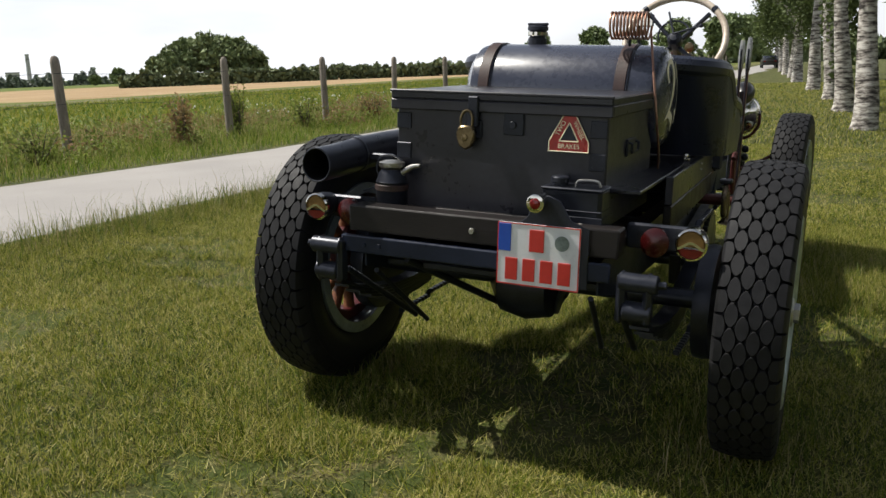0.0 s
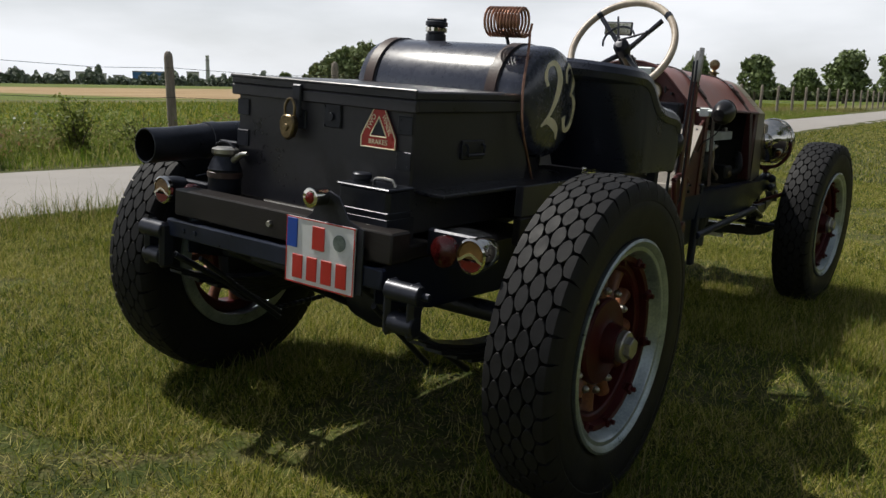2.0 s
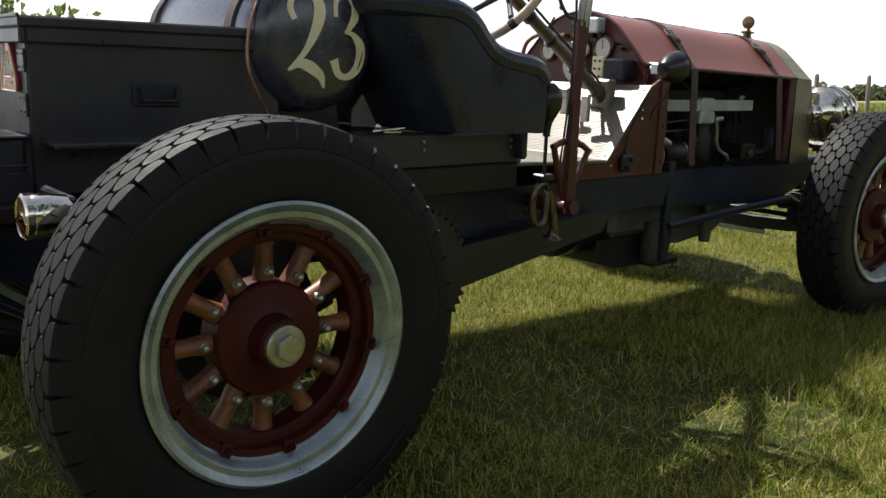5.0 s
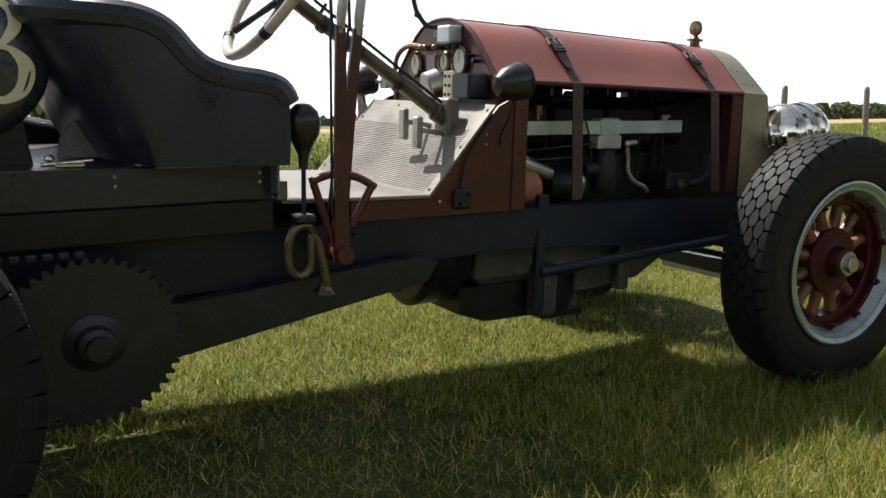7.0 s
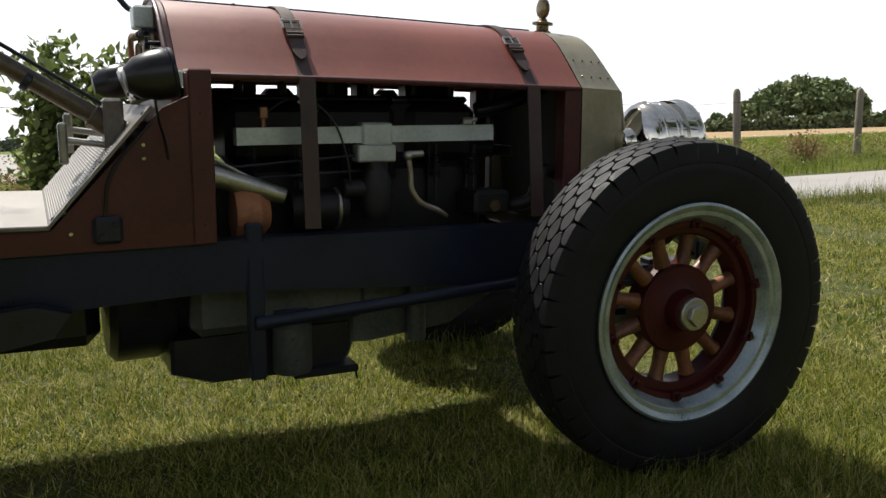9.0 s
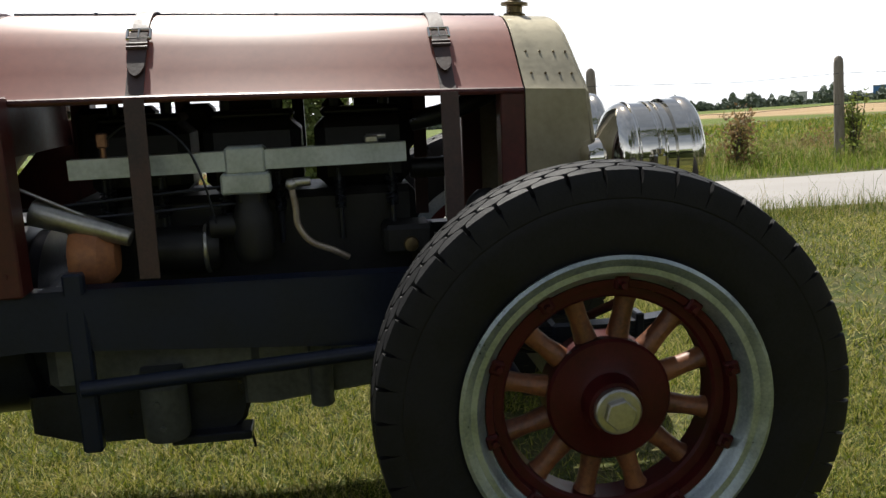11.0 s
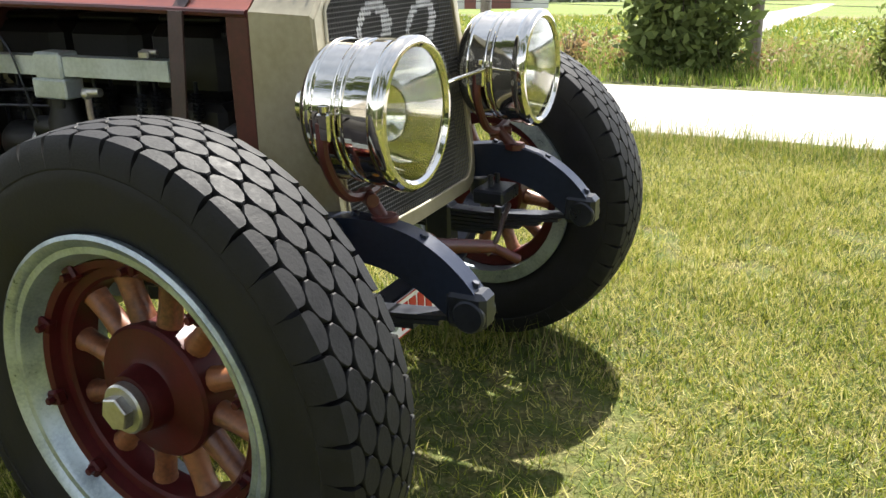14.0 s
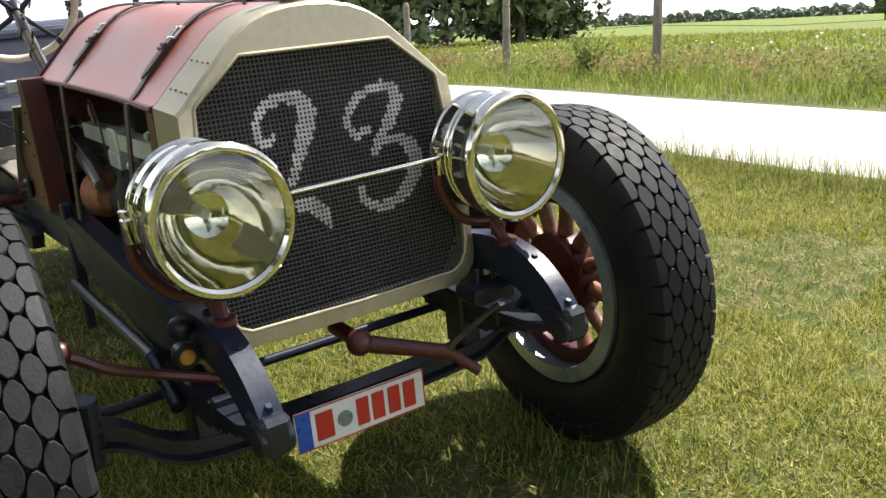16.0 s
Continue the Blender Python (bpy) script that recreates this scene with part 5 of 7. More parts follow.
    part("tie_rod", Shape().rod((-0.62, 3.28, 0.47), (0.62, 3.28, 0.47), 0.014), CHASSIS, car)
    dl = Shape().tube(stroke([(0.692, 3.535, 0.745), (0.655, 3.538, 0.725), (0.595, 3.538, 0.682), (0.45, 3.52, 0.615), (0.347, 3.488, 0.562)], 5), 0.013, 8).ball((0.692, 3.535, 0.748), 0.026, seg=14, rings=8)
    part("steering_arm", dl, DARKRED, car, "oxide-red steering arm")
    # starting crank
    cr = Shape().rod((0.025, 3.46, 0.591), (0.025, 3.62, 0.591), 0.021).rod((0.040, 3.585, 0.591), (-0.172, 3.712, 0.541), 0.023, 0.018).rod((-0.165, 3.706, 0.543), (-0.212, 3.772, 0.498), 0.014)
    cr.ball((0.028, 3.600, 0.592), 0.034, seg=16, rings=10)
    part("starting_crank", cr, DARKRED, car, "oxide-red starting crank")
    part("crank_strap", Shape().tube(stroke([(-0.150, 3.700, 0.522), (-0.175, 3.722, 0.566), (-0.255, 3.705, 0.588), (-0.345, 3.690, 0.612)], 5), 0.0075, 6), STRAP, car, "thin leather tie holding the crank")
    lug = Shape().box(-0.40, -0.27, 3.60, 3.70, 0.625, 0.665, 0.006).rod((-0.32, 3.64, 0.665), (-0.32, 3.64, 0.70), 0.008).rod((-0.37, 3.64, 0.665), (-0.37, 3.64, 0.695), 0.008)
    part("crank_rest", lug, TIN, car)
    pl = part("number_plate", Shape().box(-0.199, 0.194, 3.500, 3.508, 0.307, 0.417, 0.003), WHITE, car, "white single-line plate with blue band and red bars")
    part("blue_band", Shape().box(0.150, 0.191, 3.507, 3.511, 0.310, 0.414, 0.001), BLUEPAINT, pl)
    part("plate_edge", Shape().box(-0.199, 0.194, 3.5075, 3.5095, 0.307, 0.3105, 0.0003).box(-0.199, 0.194, 3.5075, 3.5095, 0.4135, 0.417, 0.0003).box(-0.199, -0.1955, 3.5075, 3.5095, 0.3105, 0.4135, 0.0003), REDPAINT, pl)
    part("bar", Shape().box(0.086, 0.136, 3.507, 3.511, 0.324, 0.400, 0.001), REDPAINT, pl)
    for x in (-0.021, -0.069, -0.119, -0.168):
        part("bar", Shape().box(x, x + 0.037, 3.507, 3.511, 0.324, 0.400, 0.001), REDPAINT, pl)
    part("seal_disc", Shape().lathe([(0.0001, 0), (0.022, 0), (0.022, 0.003), (0.0001, 0.003)], 24, pose(0.052, 3.508, 0.360, 0, 0, 90)), SEALGREY, pl, "grey-green round seal")
    part("plate_carrier", Shape().box(-0.20, 0.19, 3.486, 3.4995, 0.335, 0.365, 0.003).rod((0.1, 3.493, 0.35), (0.1, 3.44, 0.40), 0.008).rod((-0.1, 3.493, 0.35), (-0.1, 3.44, 0.40), 0.008), TIN, car)


make_frame()
make_rear()
make_trunk()
make_tank()
make_body()
make_hood()
make_radiator()
make_headlamps()
make_front()


# ---- engine, drive and controls ----
def make_engine():
    eng = part("engine", Shape().box(-0.16, 0.16, 2.14, 3.07, 0.62, 0.93, 0.02), ENGINE, car, "oily six-cylinder engine in the open bay")
    for k in range(3):
        y = 2.20 + 0.30 * k
        part("cylinder_block", Shape().box(-0.115, 0.125, y, y + 0.265, 0.93, 1.125, 0.03).box(-0.08, 0.09, y + 0.02, y + 0.245, 1.125, 1.150, 0.01), ENGINE, eng, "cast-iron cylinder block")
        for dy in (0.06, 0.20):
            g = Shape().rod((0.03, y + dy, 1.15), (0.03, y + dy, 1.185), 0.016, seg=8).rod((0.03, y + dy, 1.185), (0.03, y + dy, 1.20), 0.008, seg=8)
            part("spark_plug", g, TIN, eng)
            for x in (0.175, 0.235):
                rod = Shape().rod((x, y + dy, 0.80), (x, y + dy, 0.99), 0.006, seg=8)
                for q in range(8):
                    rod.lathe([(0.013, 0), (0.016, 0.0025), (0.013, 0.005)], 12, pose(x, y + dy, 0.885 + q * 0.010, 0, -90, 0), caps=False)
                part("valve_spring", rod, TIN, eng)
    bar = Shape()
    d = (3.035 - 2.195)
    bar.loft([[(0.262, y, 1.002 + 0.006 * f), (0.312, y, 1.002 + 0.006 * f), (0.312, y, 1.052 + 0.006 * f), (0.262, y, 1.052 + 0.006 * f)] for y, f in ((2.195, 0), (2.4, 0.25), (2.8, 0.7), (3.035, 1))])
    part("manifold", bar, ALLOYBOX, eng, "pale square-section aluminium manifold")
    carb = Shape().box(0.250, 0.322, 2.575, 2.675, 0.995, 1.066, 0.006).box(0.255, 0.325, 2.56, 2.685, 0.945, 0.998, 0.005)
    part("carburettor_top", carb, ALLOYBOX, eng, "square aluminium carburettor flange")
    cb = Shape().lathe([(0.0001, 0), (0.045, 0), (0.052, 0.02), (0.052, 0.12), (0.040, 0.15), (0.040, 0.18)], 24, pose(0.285, 2.63, 0.765, 0, -90, 0))
    cb.rod((0.285, 2.63, 0.86), (0.285, 2.52, 0.86), 0.030).box(0.25, 0.32, 2.60, 2.66, 0.92, 0.945, 0.004)
    part("carburettor", cb, ENGINE, eng, "dark carburettor bowl")
    mg = Shape().lathe([(0.0001, -0.10), (0.05, -0.10), (0.062, -0.08), (0.062, 0.06), (0.050, 0.08), (0.0001, 0.08)], 24, pose(0.25, 2.46, 0.80, 0, 0, 90))
    part("magneto", mg, ENGINE, eng, "round black magneto")
    part("magneto_ring", Shape().lathe([(0.062, 0.04), (0.066, 0.043), (0.066, 0.05), (0.062, 0.053)], 24, pose(0.25, 2.46, 0.80, 0, 0, 90), caps=False), STEEL, eng)
    part("copper_pipe", Shape().tube(stroke([(0.30, 2.735, 0.955), (0.305, 2.742, 0.90), (0.305, 2.745, 0.855), (0.31, 2.775, 0.81), (0.315, 2.83, 0.785), (0.30, 2.87, 0.76)], 5), 0.009, 8), PIPE, eng, "dull grey-brown fuel pipe")
    part("elbow", Shape().rod((0.30, 2.725, 0.965), (0.30, 2.785, 0.968), 0.012).ball((0.30, 2.735, 0.962), 0.017, seg=12, rings=8), STEEL, eng)
    part("oil_knob", Shape().lathe([(0.0001, 0), (0.018, 0), (0.021, 0.005), (0.018, 0.014), (0.0001, 0.017)], 18, pose(0.325, 3.035, 0.790)), BRASS, eng, "brass knob")
    part("oil_pump", Shape().box(0.18, 0.325, 2.965, 3.10, 0.76, 0.84, 0.012), ENGINE, eng)
    part("fitting", Shape().box(0.27, 0.30, 2.93, 2.965, 1.058, 1.078, 0.004).rod((0.285, 2.935, 1.075), (0.285, 2.985, 1.075), 0.007), STEEL, eng)
    part("copper_tee", Shape().box(0.275, 0.300, 2.265, 2.292, 1.078, 1.115, 0.004).rod((0.288, 2.278, 1.05), (0.288, 2.278, 1.08), 0.008), COPPER, eng, "copper tee")
    w = Shape().tube(stroke([(0.29, 2.29, 1.10), (0.31, 2.35, 1.135), (0.315, 2.42, 1.13), (0.318, 2.485, 1.07), (0.32, 2.52, 0.98), (0.315, 2.535, 0.90), (0.30, 2.545, 0.84)], 5), 0.0032, 6)
    part("ignition_wire", w, TIN, eng)
    for k, (a, b) in enumerate((((0.27, 2.05, 0.93), (0.29, 2.57, 0.965)), ((0.30, 2.06, 0.90), (0.26, 2.60, 0.915)), ((0.33, 2.07, 1.0), (0.31, 2.30, 0.87)))):
        part("control_rod", Shape().rod(a, b, 0.0045, seg=8), STEEL if k == 2 else TIN, eng)
    st = Shape().lathe([(0.0001, -0.02), (0.075, -0.02), (0.085, 0.0), (0.080, 0.05), (0.045, 0.085), (0.0001, 0.09)], 24, pose(0.29, 2.20, 0.80, 0, 0, 90))
    part("clutch_cover", st, ORANGE, eng, "orange-primed round cover")
    part("pedal_shaft", Shape().rod((0.30, 2.10, 0.93), (0.32, 2.33, 0.85), 0.036, 0.024), STEEL, eng, "worn grey shaft housing")
    for x0, y0 in ((-0.2, 2.3), (-0.2, 2.6), (-0.2, 2.9)):
        part("exhaust_stub", Shape().rod((x0, y0, 1.0), (-0.40, y0 + 0.03, 1.02), 0.035), ENGINE, eng)
    # Blocks added to shut out the bright field behind the bay, gaps left.
    for y0, y1 in ((2.10, 2.33), (2.40, 2.50), (2.53, 2.70), (2.735, 2.77), (2.825, 2.895), (2.925, 3.11)):
        part("exhaust_manifold", Shape().box(-0.30, -0.19, y0, y1, 1.00, 1.172 + 0.034 * (round(y0 * 100) % 3 > 0), 0.018), ENGINE, eng, "dark cast-iron exhaust manifold")
    part("fan", Shape().box(-0.02, 0.02, 3.18, 3.19, 0.80, 1.12, 0.004).box(-0.16, 0.16, 3.19, 3.20, 0.94, 0.98, 0.004).rod((0, 3.07, 0.96), (0, 3.2, 0.96), 0.03), ENGINE, eng)
    part("hose", Shape().tube(stroke([(0.10, 3.07, 1.10), (0.12, 3.20, 1.13), (0.10, 3.38, 1.20)], 5), 0.028, 12), TIN, eng)
    part("hose", Shape().tube(stroke([(0.20, 3.05, 0.78), (0.33, 3.17, 0.80), (0.30, 3.24, 0.90), (0.24, 3.38, 0.86)], 5), 0.024, 12), ENGINE, eng, "dark grey lower hose")
    # crankcase, sump and flywheel under the frame
    part("crankcase", Shape().box(-0.24, 0.24, 2.06, 2.62, 0.42, 0.64, 0.03).prism([(2.56, 0.64), (2.56, 0.345), (2.62, 0.340), (2.92, 0.370), (3.08, 0.46), (3.08, 0.64)], 0, -0.20, 0.22, 0.012), PANGREY, eng, "grey-green crankcase")
    part("sump", Shape().prism([(2.0, 0.42), (2.0, 0.31), (2.12, 0.265), (2.52, 0.26), (2.56, 0.30), (2.60, 0.42)], 0, -0.20, 0.21, 0.012), TIN, eng, "black sump tray")
    part("sump_bracket", Shape().box(0.16, 0.26, 2.36, 2.575, 0.255, 0.280, 0.004).tube(stroke([(0.22, 2.54, 0.27), (0.225, 2.57, 0.262), (0.225, 2.58, 0.22)], 4), 0.004, 6), TIN, eng)
    oil = Shape().lathe([(0.0001, 0), (0.055, 0.0), (0.062, 0.012), (0.062, 0.15), (0.055, 0.16), (0.055, 0.20), (0.0001, 0.20)], 24, pose(0.26, 2.355, 0.285, 0, -90, 0)).rod((0.32, 2.345, 0.40), (0.33, 2.345, 0.40), 0.008).rod((0.32, 2.355, 0.33), (0.33, 2.355, 0.33), 0.008)
    part("oil_pot", oil, PANGREY, eng, "grey oil pot")
    part("breather_pipe", Shape().rod((0.27, 2.775, 0.345), (0.27, 2.775, 0.62), 0.032, seg=16), PANGREY, eng, "grey breather pipe")
    part("flywheel", Shape().lathe([(0.0001, 1.84), (0.26, 1.84), (0.285, 1.86), (0.285, 1.98), (0.26, 2.02), (0.23, 2.03), (0.23, 2.06), (0.0001, 2.06)], 48, pose(0, 0, 0.615, 0, 0, 90)), TIN, eng, "black flywheel housing")
    part("gearbox", Shape().box(-0.18, 0.18, 1.20, 1.82, 0.42, 0.66, 0.04), TIN, eng)


def make_drive():
    for s in (1, -1):
        # toothed chain wheel with its hub
        teeth, rr = 44, []
        for i in range(teeth * 4):
            a = 2 * math.pi * i / (teeth * 4)
            r = 0.222 if i % 4 in (1, 2) else 0.206
            rr.append((r * math.cos(a), r * math.sin(a)))
        g = Shape().prism([(0.64 + p[0], 0.50 + p[1]) for p in rr], 0, s * 0.585, s * 0.605)
        sp = part("chain_wheel", g, TIN, car, "large black toothed chain wheel")
        part("hub", Shape().lathe([(0.0001, 0), (0.075, 0), (0.075, 0.012), (0.05, 0.02), (0.045, 0.05), (0.030, 0.055), (0.030, 0.08), (0.0001, 0.08)], 28, pose(s * 0.60, 0.64, 0.50, 0, 0, 0 if s > 0 else 180)), TIN, sp)
        arm = Shape().prism([(0.60, 0.52), (0.62, 0.39), (0.78, 0.375), (1.70, 0.540), (1.74, 0.60), (1.66, 0.625)], 0, s * 0.44, s * 0.49, 0.004)
        part("radius_arm", arm, TIN, car, "black radius arm below the frame")
        for z0 in (0.72, 0.285):
            ch = Shape()
            for k in range(18):
                f = k / 18
                ch.box(s * 0.595 - 0.012, s * 0.595 + 0.012, 0.02 + 0.62 * f, 0.045 + 0.62 * f, z0, z0 + 0.018, 0.004)
            part("drive_chain", ch, TIN, car, "black roller drive chain")
        part("drive_shaft", Shape().rod((s * 0.18, 0.64, 0.50), (s * 0.59, 0.64, 0.50), 0.03), TIN, car)
    # The rear box is added out of sight to stop sun streaking underneath.
    part("undertray_sun_stop", Shape().box(-0.40, 0.40, 0.55, 1.25, 0.50, 0.57, 0.02).box(-0.42, 0.42, -0.44, 0.56, 0.612, 0.648, 0.01), TIN, car)


def make_controls():
    dash_ring = hood_ring(2.03, 1.428, 1.205, 1.055)
    face = [(x, z) for x, y, z in dash_ring] + [(0.42, 1.06), (-0.42, 1.06)]
    g = Shape().prism(face, 1, 2.012, 2.034, 0.003)
    dash = part("dashboard", g, DARKRED, car, "dark red dashboard with round gauges")
    edge = Shape().tube([(x * 1.005, 2.012, z + 0.002) for x, y, z in dash_ring], 0.007, 8)
    part("dash_edge", edge, DARKRED, dash)
    for x, z, r in ((-0.195, 1.262, 0.045), (0.035, 1.268, 0.036), (0.150, 1.272, 0.050)):
        q = pose(x, 2.012, z, 0, 0, -90)
        gg = part("gauge", Shape().lathe([(r + 0.004, -0.002), (r + 0.007, 0.012), (r + 0.002, 0.02), (r - 0.005, 0.018), (r - 0.006, 0.012), (0.0001, 0.012)], 28, q), BRASS, dash, "brass-rimmed round gauge")
        # children of a part stay one level deep: faces join the dashboard
        part("gauge_face", Shape().lathe([(r - 0.006, 0.0125), (0.0001, 0.0135)], 24, q, caps=False), GAUGE, dash, "pale gauge face")
        part("needle", Shape().box(x - 0.0015, x + 0.0015, 1.9965, 1.998, z - 0.004, z + r * 0.7, 0.0003), TIN, dash)
    part("instrument_plate", Shape().box(-0.105, -0.035, 2.000, 2.012, 1.225, 1.300, 0.003), ALLOY, dash, "small metal instrument plate")
    part("maker_plate", Shape().box(-0.055, 0.035, 2.003, 2.012, 1.362, 1.405, 0.003), BRASS, dash, "small brass plate")
    for k in range(2):
        part("bar", Shape().box(-0.042, 0.022, 2.001, 2.004, 1.372 + 0.015 * k, 1.379 + 0.015 * k, 0.0005), TIN, dash)
    part("switch_box", Shape().box(0.055, 0.150, 1.955, 2.012, 1.335, 1.400, 0.006), ALLOYBOX, dash, "grey switch box")
    part("coil_box", Shape().box(0.225, 0.345, 1.925, 2.012, 1.135, 1.225, 0.008), TIN, dash, "black coil box")
    part("terminal_plate", Shape().box(0.155, 0.222, 1.93, 1.945, 1.13, 1.235, 0.004).box(0.17, 0.21, 1.945, 2.012, 1.16, 1.20, 0.002), CREAM, dash, "cream terminal plate")
    for z in (1.15, 1.182, 1.215):
        for x in (0.175, 0.203):
            part("terminal", Shape().bolt((x, 1.93, z), (0, -1, 0), 0.006, 0.006), TIN, dash)
    for x in (-0.12, -0.08, -0.01, 0.02, 0.10, 0.145):
        part("knob", Shape().rod((x, 2.012, 1.325), (x, 1.985, 1.325), 0.010).ball((x, 1.982, 1.325), 0.012, seg=10, rings=6), BRASS if x < 0 else TIN, dash)
    part("tap", Shape().rod((0.235, 2.012, 1.290), (0.235, 1.97, 1.290), 0.006).rod((0.235, 1.975, 1.272), (0.235, 1.975, 1.308), 0.005).rod((0.265, 2.012, 1.270), (0.265, 1.985, 1.270), 0.008), TIN, dash)
    drum = Shape().lathe([(0.0001, 0), (0.058, 0), (0.058, 0.05), (0.050, 0.058), (0.045, 0.056), (0.0001, 0.056)], 28, pose(0.03, 1.985, 1.19, 0, 20, -100))
    dr = part("sight_feed", drum, STEEL, dash, "round oil sight-feed lubricator")
    part("sight_feed_face", Shape().lathe([(0.046, 0.0575), (0.0001, 0.0585)], 24, pose(0.03, 1.985, 1.19, 0, 20, -100), caps=False), GAUGE, dash)
    part("copper_pipe", Shape().tube(stroke([(-0.10, 2.0, 1.325), (-0.22, 1.985, 1.335), (-0.33, 1.99, 1.30), (-0.375, 2.0, 1.22), (-0.38, 2.01, 1.12)], 6), 0.010, 8), COPPER, dash, "copper pipe")
    # rear-view mirror on a bent stalk
    mi = part("mirror_stalk", Shape().tube(stroke([(0.0, 2.0, 1.40), (-0.03, 1.96, 1.405), (-0.05, 1.93, 1.45), (-0.06, 1.92, 1.49), (-0.045, 1.90, 1.53), (-0.05, 1.89, 1.56)], 6), 0.009, 8).ball((-0.052, 1.93, 1.445), 0.013, seg=10, rings=6), TIN, car, "black bent mirror stalk")
    part("mirror", Shape().box(-0.135, 0.035, 1.885, 1.897, 1.555, 1.625, 0.006), TIN, mi, "oblong rear-view mirror")
    part("mirror_glass", Shape().box(-0.128, 0.028, 1.8825, 1.8855, 1.561, 1.619, 0.001), NICKEL, mi)

    # steering
    c, low = Vector((0.278, 1.249, 1.458)), Vector((0.286, 1.94, 1.02))
    ax = (low - c).normalized()
    top = c - ax * 0.03
    colm = part("steering_column", Shape().rod(c, low, 0.0225, 0.026, 16).rod(low - ax * 0.14, low + ax * 0.04, 0.032, seg=16), BRONZE, car, "dull brown-bronze steering column")
    for k0, k1 in ((0.17, 0.20), (0.33, 0.345), (0.50, 0.52)):
        part("column_collar", Shape().rod(c + ax * k0, c + ax * k1, 0.029, seg=16), TIN, colm)
    for sd in (0.045,):
        u0 = ax.cross(Vector((1, 0, 0))).normalized()
        part("advance_rod", Shape().rod(c + u0 * -0.045 + ax * 0.12, low + u0 * -0.04 - ax * 0.12, 0.0055, seg=8).rod(c + ax * 0.16, c + ax * 0.16 + u0 * -0.06, 0.006).rod(c + ax * 0.30 + u0 * 0.02, c + ax * 0.30 + u0 * -0.085, 0.005), TIN, colm)
    part("column_clamp", Shape().box(low.x - 0.05, low.x + 0.05, low.y - 0.09, low.y - 0.04, low.z - 0.02, low.z + 0.12, 0.008), ALLOY, colm, "aluminium column clamp")
    q = (-ax).to_track_quat("X", "Z").to_matrix().to_4x4()
    m = Matrix.Translation(c) @ q
    ring = [m @ Vector((0, 0.250 * math.cos(a), 0.250 * math.sin(a))) for a in np.linspace(0, 2 * math.pi, 57)[:-1]]
    wl = part("steering_wheel", Shape().tube(ring, 0.0165, 12, closed=True), IVORY, car, "aged ivory four-spoke steering wheel")
    for k in range(4):
        a = radians(45 + 90 * k)
        p, o = m @ Vector((0, 0.217 * math.cos(a), 0.217 * math.sin(a))), m @ Vector((-0.035, 0.03 * math.cos(a), 0.03 * math.sin(a)))
        part("spoke", Shape().tube([o, o.lerp(p, 0.5), p], [0.013, 0.010, 0.012], 8), TIN, wl, "dark spoke")
        a2 = [m @ Vector((0, 0.250 * math.cos(a + d), 0.250 * math.sin(a + d))) for d in (-0.05, 0, 0.05)]
        part("ferrule", Shape().tube(a2, 0.0185, 10), TIN, wl)
    part("boss", Shape().lathe([(0.0001, -0.05), (0.030, -0.045), (0.038, -0.02), (0.036, 0.015), (0.022, 0.03), (0.0001, 0.032)], 24, m), TIN, wl, "dark hub boss")
    quad = [m @ Vector((0.05, 0.075 * math.cos(a), 0.075 * math.sin(a))) for a in np.linspace(0.3, 3.6, 18)]
    part("control_quadrant", Shape().tube(quad, 0.005, 6).rod(m @ Vector((0.05, 0, 0)), m @ Vector((0.06, 0.13, 0.04)), 0.005).rod(m @ Vector((0.05, 0, 0)), m @ Vector((0.06, -0.04, 0.12)), 0.005).ball(m @ Vector((0.06, 0.13, 0.04)), 0.010, seg=10, rings=6), TIN, wl)
    # side levers with their quadrant
    for x, y0, y1, z1 in ((0.640, 1.305, 1.300, 1.475), (0.600, 1.310, 1.375, 1.465)):
        lv = part("hand_lever", Shape().loft([[(x - 0.007, y - w, z), (x + 0.007, y - w, z), (x + 0.007, y + w, z), (x - 0.007, y + w, z)] for y, z, w in ((y0, 0.66, 0.024), (y0 + 0.2 * (y1 - y0), 0.82, 0.022), (y0 + 0.6 * (y1 - y0), 1.1, 0.018), (y1, 1.33, 0.014))]), DARKRED, car, "tall oxide-red hand lever")
        part("grip", Shape().tube([(x, y1, 1.31), (x, y1 + 0.004, 1.36), (x, y1 + 0.012, 1.42), (x, y1 + 0.018, z1)], [0.010, 0.015, 0.015, 0.011], 10), STEEL, lv, "worn steel grip")
        part("catch_rod", Shape().rod((x, y1 - 0.03, 1.33), (x, y0 - 0.03, 0.80), 0.004, seg=6).rod((x, y1 - 0.03, 1.42), (x, y1 - 0.025, 1.32), 0.005, seg=6), TIN, lv)
    qd = Shape().tube(stroke([(0.620, 1.215, 0.895), (0.620, 1.285, 0.915), (0.620, 1.365, 0.905), (0.620, 1.425, 0.875)], 4), 0.012, 8).rod((0.620, 1.225, 0.89), (0.620, 1.285, 0.72), 0.012).rod((0.620, 1.415, 0.88), (0.620, 1.345, 0.76), 0.012)
    part("lever_quadrant", qd, DARKRED, car, "toothed lever quadrant")
    part("lever_shaft", Shape().rod((0.40, 1.31, 0.68), (0.665, 1.31, 0.68), 0.028), DARKRED, car)
    # bulb horn: rubber bulb, stem, looped brass body
    hx, hy = 0.598, 1.204
